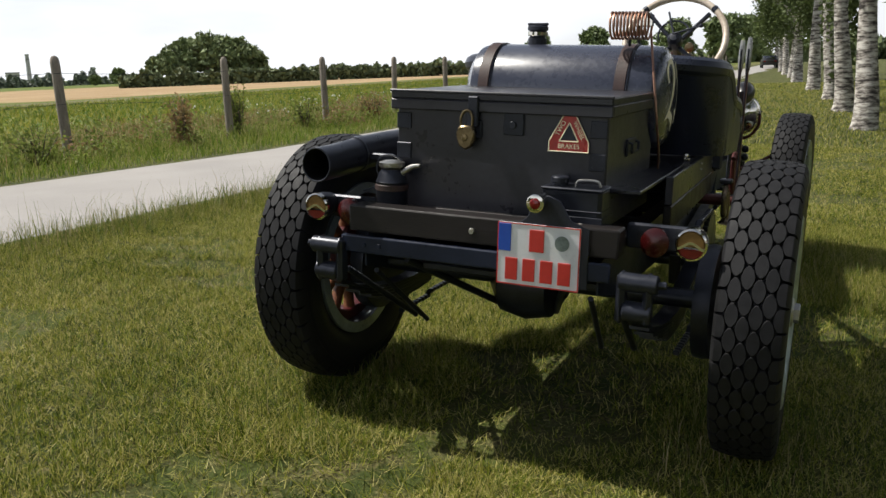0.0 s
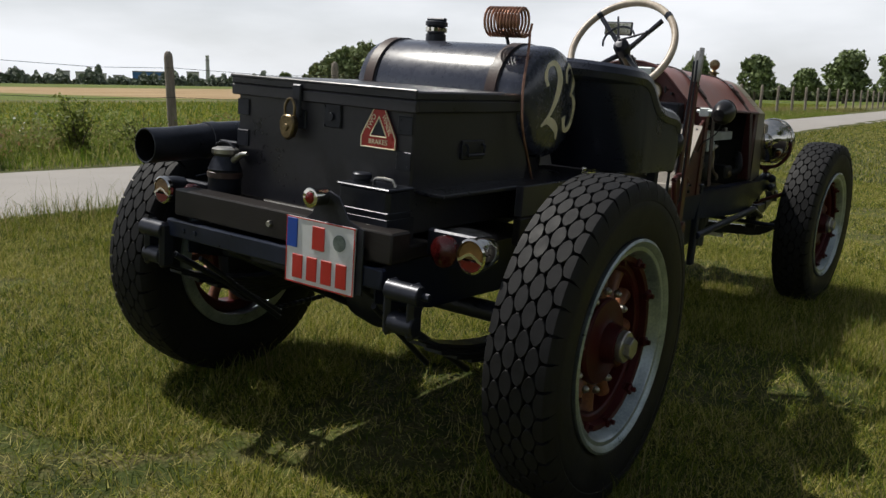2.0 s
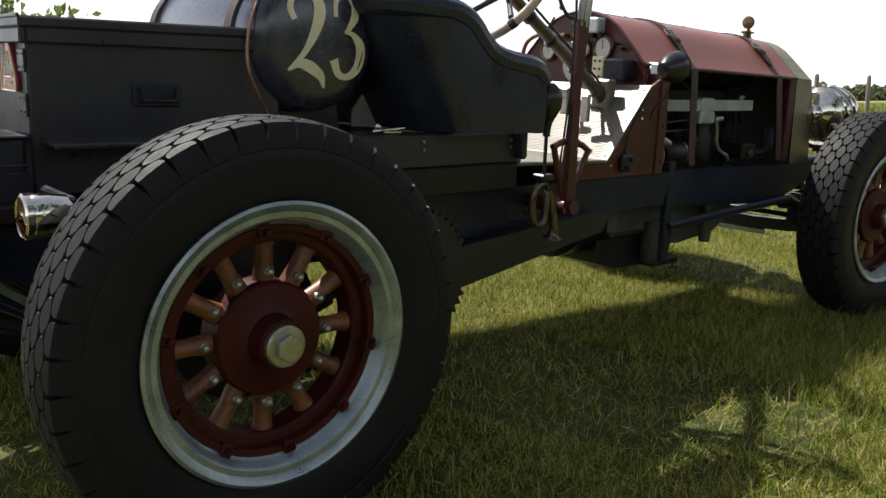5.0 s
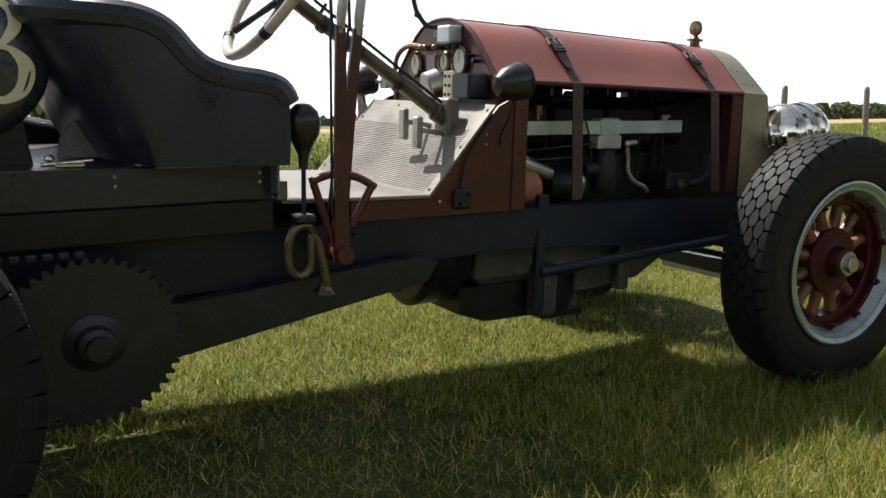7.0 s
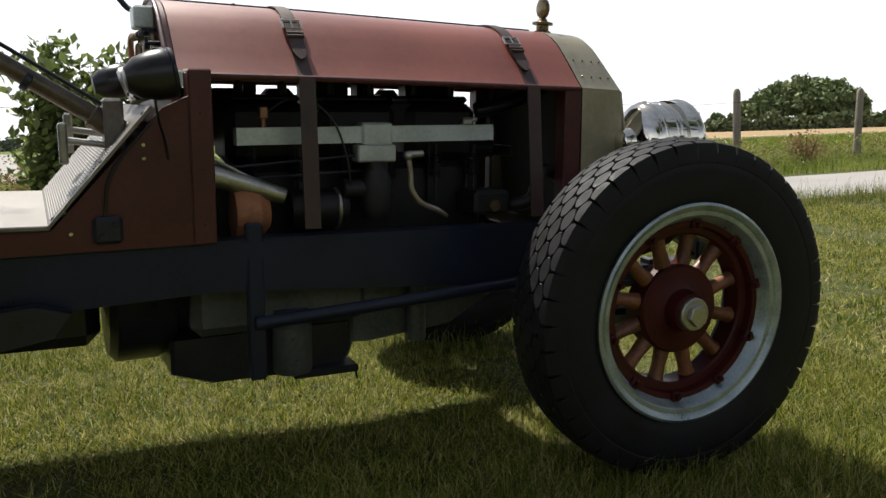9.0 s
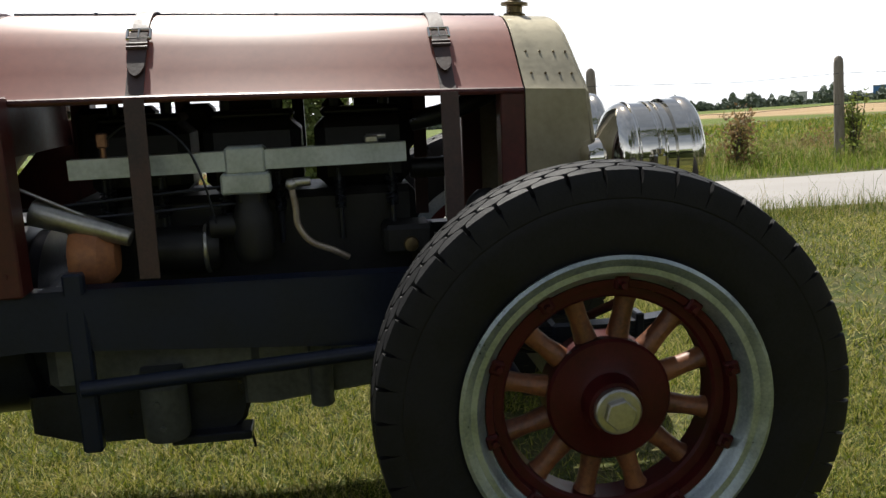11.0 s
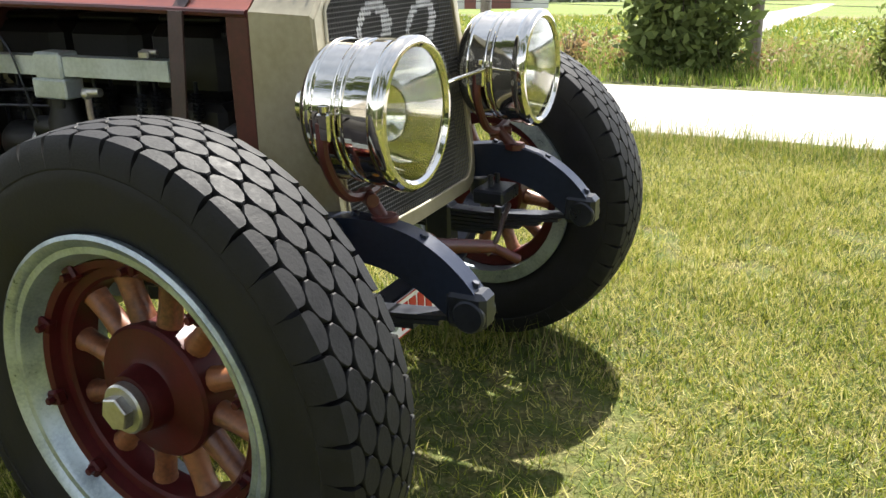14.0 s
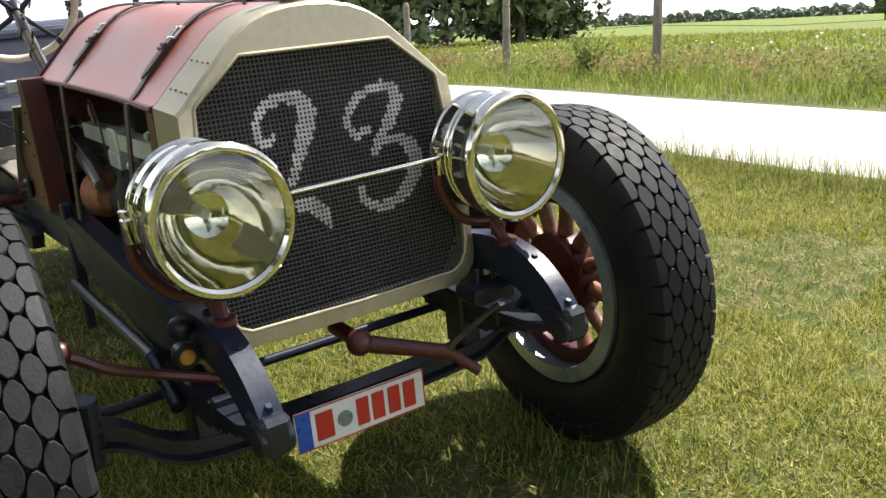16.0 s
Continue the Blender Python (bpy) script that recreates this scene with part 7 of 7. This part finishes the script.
def shrub(x, y, h, w, seed, n, leaf, mt, label, dense=0.8, foot=0.1, count=14):
    rng = np.random.default_rng(seed)
    t = thing("shrub", label, "shrub", pose(x, y, height(x, y)))
    stems, cen = Shape(), []
    for k in range(count):
        a, e = rng.uniform(0, 6.28), w * rng.uniform(0.1, 0.5)
        top = Vector((e * math.cos(a), e * math.sin(a), h * rng.uniform(0.65, 1.0)))
        stems.tube([(foot * e * math.cos(a), foot * e * math.sin(a), -0.05), tuple(top * 0.5 + Vector((0.05, 0, 0.05 * h))), tuple(top)], [0.014, 0.009, 0.003], 5)
        m = n // count
        f = rng.uniform(0.05, 1.0, m) ** dense
        g = foot + (1 - foot) * f
        cen.append(np.stack([top.x * g + rng.normal(size=m) * 0.10 * w, top.y * g + rng.normal(size=m) * 0.10 * w, np.maximum(top.z * f + rng.normal(size=m) * 0.05, 0.02)], 1))
    part("stem", stems, BARK, t)
    v, f = leaves(np.concatenate(cen), leaf, rng, 0.55)
    ob = new("foliage", leaf_mesh("foliage", v, f))
    ob.data.materials.append(mt)
    ob.parent = t


WEED = leaf_mat("weed_foliage", (0.25, 0.29, 0.070), (0.11, 0.145, 0.030), 0.45)
DOCK = leaf_mat("rusty_dock_seed", (0.32, 0.19, 0.095), (0.17, 0.14, 0.055), 0.40)
BUSH = leaf_mat("elder_foliage", (0.20, 0.25, 0.075), (0.085, 0.115, 0.032), 0.40)
shrub(-9.95, 2.36, 2.35, 1.5, 71, 5200, 0.085, BUSH, "tall dense leafy elder bush by the fence", 1.9, 0.75, 18)
shrub(-9.9, 0.8, 0.62, 0.6, 78, 420, 0.028, DOCK, "rusty dry stalks in the weeds beside the elder")
shrub(-10.0, 9.2, 1.0, 0.8, 72, 900, 0.035, DOCK, "rusty brown dock plants gone to seed")
shrub(-10.5, 11.5, 1.25, 0.5, 73, 600, 0.035, WEED, "tall thin roadside weed")
shrub(-10.0, 4.85, 0.95, 0.75, 74, 1000, 0.040, WEED, "bushy green roadside weed")
shrub(-10.2, 13.5, 0.8, 0.9, 75, 700, 0.035, WEED, "bushy green roadside weed")
shrub(-10.4, -6.4, 0.9, 0.9, 76, 700, 0.040, WEED, "bushy green roadside weed")
shrub(-10.0, 6.0, 0.7, 0.9, 77, 600, 0.035, WEED, "low green roadside weed")
shrub(-10.1, 16.5, 0.8, 0.9, 79, 700, 0.035, DOCK, "rusty brown dock plants gone to seed")

BRICKRED = mat("dull_red_barn_boards", (0.20, 0.075, 0.055), (0.13, 0.05, 0.04), rough=0.8, coarse=0.6, fine=6)
PALEWALL = mat("pale_render", (0.55, 0.54, 0.50), (0.44, 0.43, 0.40), rough=0.8, coarse=0.4, fine=5)
ROOFGREY = mat("grey_roof_sheet", (0.28, 0.27, 0.27), (0.20, 0.19, 0.19), rough=0.7, coarse=0.5, fine=6)
BLUEWALL = mat("blue_cladding", (0.05, 0.15, 0.36), (0.04, 0.12, 0.30), rough=0.6, coarse=0.1, fine=2)
CONCRETE = mat("pale_concrete", (0.42, 0.42, 0.42), (0.34, 0.34, 0.34), rough=0.85, coarse=0.1, fine=2)


def make_far():
    x, y = polar(114.3, 118, 1.4, 4.9)
    b = thing("barn", "low red-brown barn with grey roof and a pale annexe", "barn", pose(x, y, height(x, y), 0, 0, 24))
    part("wall", Shape().box(-4.5, 4.5, -5.5, 4.5, -0.3, 2.7, 0.03), BRICKRED, b)
    part("roof", Shape().prism([(-4.9, 2.65), (4.9, 2.65), (0, 4.6)], 1, -5.9, 4.9), ROOFGREY, b)
    part("annexe", Shape().box(-2.5, 3.0, 4.6, 9.5, -0.3, 2.2, 0.03), PALEWALL, b, "pale annexe")
    part("annexe_roof", Shape().box(-2.8, 3.3, 4.6, 9.8, 2.2, 2.4, 0.02), ROOFGREY, b)
    for yy in (-3.5, 0.0):
        part("door", Shape().box(4.5, 4.56, yy, yy + 2.0, 0.0, 2.2, 0.02), PALEWALL, b)
    part("window", Shape().box(3.0, 3.05, 6.2, 7.4, 0.9, 1.7, 0.02), TIN, b)
    x, y = polar(50.5, 1020)
    c = thing("chimney", "tall slim pale factory chimney on the horizon", "chimney", pose(x, y, 0))
    part("shaft", Shape().lathe([(2.6, -2), (2.1, 24), (1.9, 33), (2.1, 33.2), (2.1, 34.5), (1.5, 34.5)], 16, pose(0, 0, 0, 0, -90, 0)), CONCRETE, c)
    part("band", Shape().lathe([(2.05, 28), (2.15, 28.2), (2.12, 30), (2.0, 30.2)], 16, pose(0, 0, 0, 0, -90, 0), caps=False), ROOFGREY, c)
    for yaw, w, h, mt, lab in ((53.97, 28, 11, BLUEWALL, "blue-clad factory hall on the horizon"), (57.9, 11, 9.5, PALEWALL, "white factory block on the horizon"), (56.9, 9, 8.5, PALEWALL, "white factory block on the horizon"), (58.9, 7, 10, CONCRETE, "grey factory block on the horizon"), (55.9, 7, 7.5, CONCRETE, "grey factory block on the horizon"), (51.4, 10, 11.5, PALEWALL, "white factory block on the horizon")):
        x, y = polar(yaw, 760)
        f = thing("factory_building", lab, "building", pose(x, y, 0, 0, 0, yaw), "factory on the horizon")
        part("wall", Shape().box(-w / 2, w / 2, -8, 8, -1, h, 0.1), mt, f)
        part("roof", Shape().box(-w / 2 - 0.3, w / 2 + 0.3, -8.3, 8.3, h, h + 0.8, 0.1), ROOFGREY, f)
        for k in range(3):
            part("window", Shape().box(-w * 0.35 + k * w * 0.26, -w * 0.35 + k * w * 0.26 + w * 0.14, -8.15, -8.0, h * 0.55, h * 0.75, 0.02), ROOFGREY, f)
    # parked car far along the verge
    x, y = polar(4.13, 112)
    pc = thing("parked_car", "small black car parked far along the verge", "car", pose(x, y, height(x, y), 0, 0, 8))
    part("body", Shape().prism([(-2.1, 0.35), (2.1, 0.35), (2.15, 0.75), (1.9, 0.95), (1.0, 1.02), (-1.9, 1.02), (-2.15, 0.85)], 0, -0.87, 0.87, 0.08), COMPART, pc)
    part("cabin", Shape().prism([(-1.75, 1.0), (1.0, 1.0), (0.45, 1.45), (-1.2, 1.47)], 0, -0.74, 0.74, 0.06), TANKGREY, pc)
    for sx in (0.8, -0.8):
        for sy in (1.35, -1.35):
            part("wheel", Shape().lathe([(0.0001, -0.1), (0.30, -0.1), (0.33, -0.06), (0.33, 0.06), (0.30, 0.1), (0.0001, 0.1)], 20, pose(sx, sy, 0.33)), RUBBER, pc)
    for sx in (0.6, -0.6):
        part("tail_light", Shape().box(sx - 0.14, sx + 0.14, -2.17, -2.1, 0.72, 0.86, 0.01), REDLENS, pc)
    part("rear_window", Shape().prism([(-0.6, 1.05), (0.6, 1.05), (0.52, 1.40), (-0.52, 1.40)], 1, -1.70, -1.66), GLASS, pc)


make_far()


# ---- grass ----
def grass_mat(name, stops):
    m = bpy.data.materials.new(name)
    m.use_nodes = True
    nt = m.node_tree
    p = nt.nodes["Principled BSDF"]
    rnd = nt.nodes.new("ShaderNodeNewGeometry").outputs["Random Per Island"]
    patch = noise_of(nt, 0.9, 8, 0.72)
    a = nt.nodes.new("ShaderNodeMath")
    a.operation = "MULTIPLY_ADD"
    nt.links.new(patch, a.inputs[0])
    a.inputs[1].default_value = 0.9
    sc = nt.nodes.new("ShaderNodeMath")
    sc.operation = "MULTIPLY_ADD"
    nt.links.new(rnd, sc.inputs[0])
    sc.inputs[1].default_value, sc.inputs[2].default_value = 0.95, -0.42
    nt.links.new(sc.outputs[0], a.inputs[2])
    col = ramp(nt, a.outputs[0], stops)
    nt.links.new(col, p.inputs["Base Color"])
    p.inputs["Roughness"].default_value = 0.55
    p.inputs["Specular IOR Level"].default_value = 0.25
    tr = nt.nodes.new("ShaderNodeBsdfTranslucent")
    nt.links.new(col, tr.inputs["Color"])
    mx = nt.nodes.new("ShaderNodeMixShader")
    mx.inputs[0].default_value = 0.38
    nt.links.new(p.outputs[0], mx.inputs[1])
    nt.links.new(tr.outputs[0], mx.inputs[2])
    nt.links.new(mx.outputs[0], nt.nodes["Material Output"].inputs["Surface"])
    return m


GRASS = grass_mat("lawn_blades", [(0.10, (0.028, 0.050, 0.004)), (0.36, (0.142, 0.194, 0.013)), (0.60, (0.276, 0.282, 0.030)), (0.90, (0.54, 0.47, 0.18))])
TALLGRASS = grass_mat("long_grass", [(0.12, (0.085, 0.125, 0.018)), (0.50, (0.17, 0.21, 0.04)), (0.75, (0.26, 0.24, 0.08)), (0.95, (0.38, 0.31, 0.17))])

DRYGRASS = grass_mat("dry_grass", [(0.12, (0.16, 0.13, 0.055)), (0.50, (0.30, 0.23, 0.11)), (0.90, (0.46, 0.36, 0.20))])
CROP = grass_mat("crop_leaves", [(0.15, (0.075, 0.135, 0.016)), (0.45, (0.15, 0.20, 0.026)), (0.70, (0.27, 0.27, 0.040)), (0.95, (0.36, 0.31, 0.075))])

def vnoise(x, y, f, seed):
    """Cheap smooth field from a few waves, between 0 and 1."""
    r = np.random.default_rng(seed)
    out = np.zeros_like(x)
    for k in range(6):
        a, ph = r.uniform(0, 6.28), r.uniform(0, 6.28)
        g = f * r.uniform(0.6, 1.7)
        out += np.sin((x * math.cos(a) + y * math.sin(a)) * g + ph)
    return 0.5 + out / 9.0


def ground_z(x, y):
    return np.array([height(float(a), float(b)) for a, b in zip(x, y)])


def blades(name, x, y, ln, wid, lean, seed, mt, label, slim=False):
    rng = np.random.default_rng(seed)
    n = len(x)
    z = ground_z(x, y)
    a, b = rng.uniform(0, 2 * math.pi, n), rng.uniform(0, 2 * math.pi, n)
    side = np.stack([np.cos(a), np.sin(a), 0 * a], 1) * wid[:, None]
    out = np.stack([np.cos(b), np.sin(b), 0 * b], 1)
    p0 = np.stack([x, y, z - 0.004], 1)
    l1 = (ln * np.clip(rng.normal(lean, lean * 0.5, n), 0, 1.3))[:, None]
    up = np.zeros((n, 3))
    up[:, 2] = ln
    mid = p0 + up * 0.58 + out * l1 * 0.30
    tip = p0 + up * np.clip(1.0 - 0.35 * (l1[:, 0] / ln) ** 2, 0.35, 1)[:, None] + out * l1
    if slim:
        v = np.stack([p0 - side, p0 + side, tip], 1).reshape(-1, 3)
        f = np.arange(3 * n).reshape(-1, 3)
    else:
        v = np.stack([p0 - side, p0 + side, mid + side * 0.75, mid - side * 0.75, tip], 1).reshape(-1, 3)
    i = np.arange(n)[:, None] * 5
    f = f if slim else np.concatenate([i + np.array([[0, 1, 2]]), i + np.array([[0, 2, 3]]), i + np.array([[3, 2, 4]])], 0)
    me = leaf_mesh(name, v, f)
    me.materials.append(mt)
    return tagged(new(name, me), label, "grass", kind="stuff")


def scatter(n, x0, x1, y0, y1, seed):
    r = np.random.default_rng(seed)
    x, y = r.uniform(x0, x1, n), r.uniform(y0, y1, n)
    return x, y, r


def off_lane(x, y, gap):
    e = np.array([lane_x(float(b)) + LANE_HALF for b in y])
    return x > e + gap


def make_grass():
    # mown lawn round the car: clumped, with worn thin spots
    for seed, n, x0, x1, y0, y1, w0, w1 in ((11, 700000, -4.3, 3.0, -2.7, 5.0, 0.0012, 0.0027), (12, 190000, -4.4, 4.2, 5.0, 12.6, 0.0022, 0.0048), (13, 40000, 3.0, 4.4, -2.7, 5.0, 0.002, 0.004)):
        x, y, r = scatter(n, x0, x1, y0, y1, seed)
        keep = off_lane(x, y, 0.02)
        x, y = x[keep], y[keep]
        h = 0.026 + 0.026 * vnoise(x, y, 2.1, 1) + 0.016 * r.uniform(size=len(x)) ** 2
        clump = 0.5 * vnoise(x, y, 17.0, 31) + 0.5 * vnoise(x, y, 48.0, 32)
        h = h * (0.50 + 0.95 * clump)
        tuft = vnoise(x, y, 5.5, 2) * vnoise(x, y, 1.4, 3)
        h = h + 0.05 * np.clip(tuft - 0.42, 0, 1) * 2
        right = np.exp(-(((x - 1.35) / 0.8) ** 2 + ((y - 2.9) / 1.2) ** 2))
        h = h * (1 + 1.1 * right * r.uniform(0.3, 1.2, len(x)))
        bare = (vnoise(x, y, 2.6, 8) + 0.25 * vnoise(x, y, 11.0, 9) > 0.80) & (r.uniform(size=len(x)) < 0.75)
        x, y, h = x[~bare], y[~bare], h[~bare]
        blades("lawn_grass", x, y, h, r.uniform(w0, w1, len(x)), 0.9, seed + 60, GRASS, "short mown yellow-green lawn grass", slim=True)
    # thinner cover farther off
    x, y, r = scatter(90000, -4.8, 9.0, 12.5, 45.0, 13)
    keep = off_lane(x, y, 0.05)
    x, y = x[keep], y[keep]
    blades("verge_grass", x, y, r.uniform(0.04, 0.09, len(x)), r.uniform(0.003, 0.008, len(x)), 0.7, 14, GRASS, "mown verge grass farther along the lane")
    # long grass: edge of the lawn along the lane, round the wheels, in tufts
    x, y, r = scatter(60000, -4.75, -3.65, -5.0, 24.0, 15)
    keep = off_lane(x, y, -0.10) & (r.uniform(size=len(x)) < np.exp(-np.abs(x + 4.15) / 0.28))
    x, y = x[keep], y[keep]
    blades("edge_grass", x, y, 0.06 + 0.17 * r.uniform(size=len(x)) ** 1.8, r.uniform(0.0012, 0.003, len(x)), 0.55, 16, TALLGRASS, "long grass along the edge of the lane")
    x, y, r = scatter(1900, -4.5, -3.8, -5.0, 18.0, 25)
    keep = off_lane(x, y, 0.0)
    x, y = x[keep], y[keep]
    blades("grass_stalks", x, y, r.uniform(0.16, 0.40, len(x)), r.uniform(0.0012, 0.0022, len(x)), 0.35, 26, TALLGRASS, "thin seeding grass stalks by the lane")
    xs, ys, r = [], [], np.random.default_rng(17)
    for cx, cy in ((0.83, 0.0), (-0.83, 0.0), (0.78, 3.46), (-0.78, 3.46)):
        n = 900
        xs.append(cx + r.normal(size=n) * 0.10 + np.sign(r.normal(size=n)) * 0.12)
        ys.append(cy + r.normal(size=n) * 0.22)
    for cx, cy, s, n in ((1.5, 2.6, 0.35, 900), (1.2, 3.1, 0.3, 700), (2.0, 1.9, 0.4, 500), (1.8, 0.6, 0.3, 350), (1.1, 2.2, 0.35, 500), (2.3, 2.6, 0.4, 500)):
        xs.append(cx + r.normal(size=n) * s)
        ys.append(cy + r.normal(size=n) * s)
    x, y = np.concatenate(xs), np.concatenate(ys)
    blades("tuft_grass", x, y, 0.05 + 0.10 * r.uniform(size=len(x)) ** 1.5, r.uniform(0.0013, 0.0028, len(x)), 0.5, 18, TALLGRASS, "longer uncut tufts round the wheels")
    # rough strip beyond the lane
    x, y, r = scatter(80000, -11.3, -8.0, -35.0, 60.0, 19)
    e = np.array([lane_x(float(b)) - LANE_HALF for b in y])
    keep = x < e + 0.05
    x, y, e = x[keep], y[keep], e[keep]
    d = e - x
    blades("bank_grass", x, y, (0.10 + 0.16 * r.uniform(size=len(x))) * np.clip(0.6 + d * 0.5, 0.6, 1.7), r.uniform(0.003, 0.008, len(x)), 0.5, 20, BANK, "lush green grass bank beyond the lane")
    x, y, r = scatter(52000, -17.0, -9.8, -40.0, 75.0, 21)
    k = vnoise(x, y, 1.1, 5)
    blades("weed_strip", x, y, (0.15 + 0.40 * k * r.uniform(0.4, 1, len(x))), r.uniform(0.004, 0.012, len(x)), 0.4, 22, WEEDS, "rough weeds along the fence")
    # dry rough ground behind the fence and the low crop beyond it
    x, y, r = scatter(30000, -19.0, -11.2, -40.0, 70.0, 51)
    keep = vnoise(x, y, 0.9, 52) > 0.42
    x, y = x[keep], y[keep]
    blades("dry_grass", x, y, r.uniform(0.15, 0.45, len(x)), r.uniform(0.004, 0.011, len(x)), 0.5, 53, DRYGRASS, "dry brown seeding grass behind the fence", slim=True)
    x, y, r = scatter(110000, -47.0, -18.0, -60.0, 110.0, 54)
    keep = np.abs(y + 0.1 - 0.022 * (x + 30.0)) > 1.55
    x, y = x[keep], y[keep]
    blades("field_crop", x, y, r.uniform(0.16, 0.36, len(x)), r.uniform(0.015, 0.045, len(x)), 0.9, 55, CROP, "low yellow-green crop in the field", slim=True)
    # clumps of taller weeds between the bank and the fence
    for name, mt, seed, count, label in (("weed_clumps", WEED, 41, 330, "bushy green weeds along the fence"), ("dock_clumps", DOCK, 42, 150, "rusty dock and seed heads among the weeds")):
        r = np.random.default_rng(seed)
        cen = []
        for k in range(count):
            cx, cy, ch = r.uniform(-13.5, -9.2), r.uniform(-26.0, 36.0), r.uniform(0.25, 0.85)
            m = int(60 + 70 * r.uniform())
            u = r.uniform(0.05, 1.0, m)
            cen.append(np.stack([cx + r.normal(size=m) * 0.16, cy + r.normal(size=m) * 0.18, height(cx, cy) + ch * u * (1 - 0.3 * r.uniform(size=m))], 1))
        v, f = leaves(np.concatenate(cen), 0.036, r, 0.5)
        ob = new(name, leaf_mesh(name, v, f))
        ob.data.materials.append(mt)
        tagged(ob, label, "weeds", kind="stuff")
    x, y, r = scatter(2600, -14.0, -9.6, -30.0, 45.0, 23)
    k = vnoise(x, y, 0.8, 9)
    keep = k > 0.55
    x, y = x[keep], y[keep]
    z = ground_z(x, y) + r.uniform(0.35, 0.75, len(x))
    v, f = leaves(np.stack([x, y, z], 1), 0.022, r, 0.9)
    ob = new("wild_flowers", leaf_mesh("wild_flowers", v, f))
    ob.data.materials.append(PETAL)
    tagged(ob, "small white wild flower heads among the weeds", "flowers", kind="stuff")


BANK = grass_mat("bank_blades", [(0.12, (0.085, 0.150, 0.016)), (0.45, (0.19, 0.27, 0.030)), (0.70, (0.30, 0.33, 0.07)), (0.95, (0.40, 0.36, 0.15))])
WEEDS = grass_mat("weed_blades", [(0.12, (0.085, 0.125, 0.022)), (0.45, (0.20, 0.23, 0.055)), (0.65, (0.30, 0.26, 0.10)), (0.92, (0.38, 0.27, 0.14))])
PETAL = mat("white_petals", (0.70, 0.70, 0.64), (0.55, 0.55, 0.48), rough=0.7, bump=0)
make_grass()
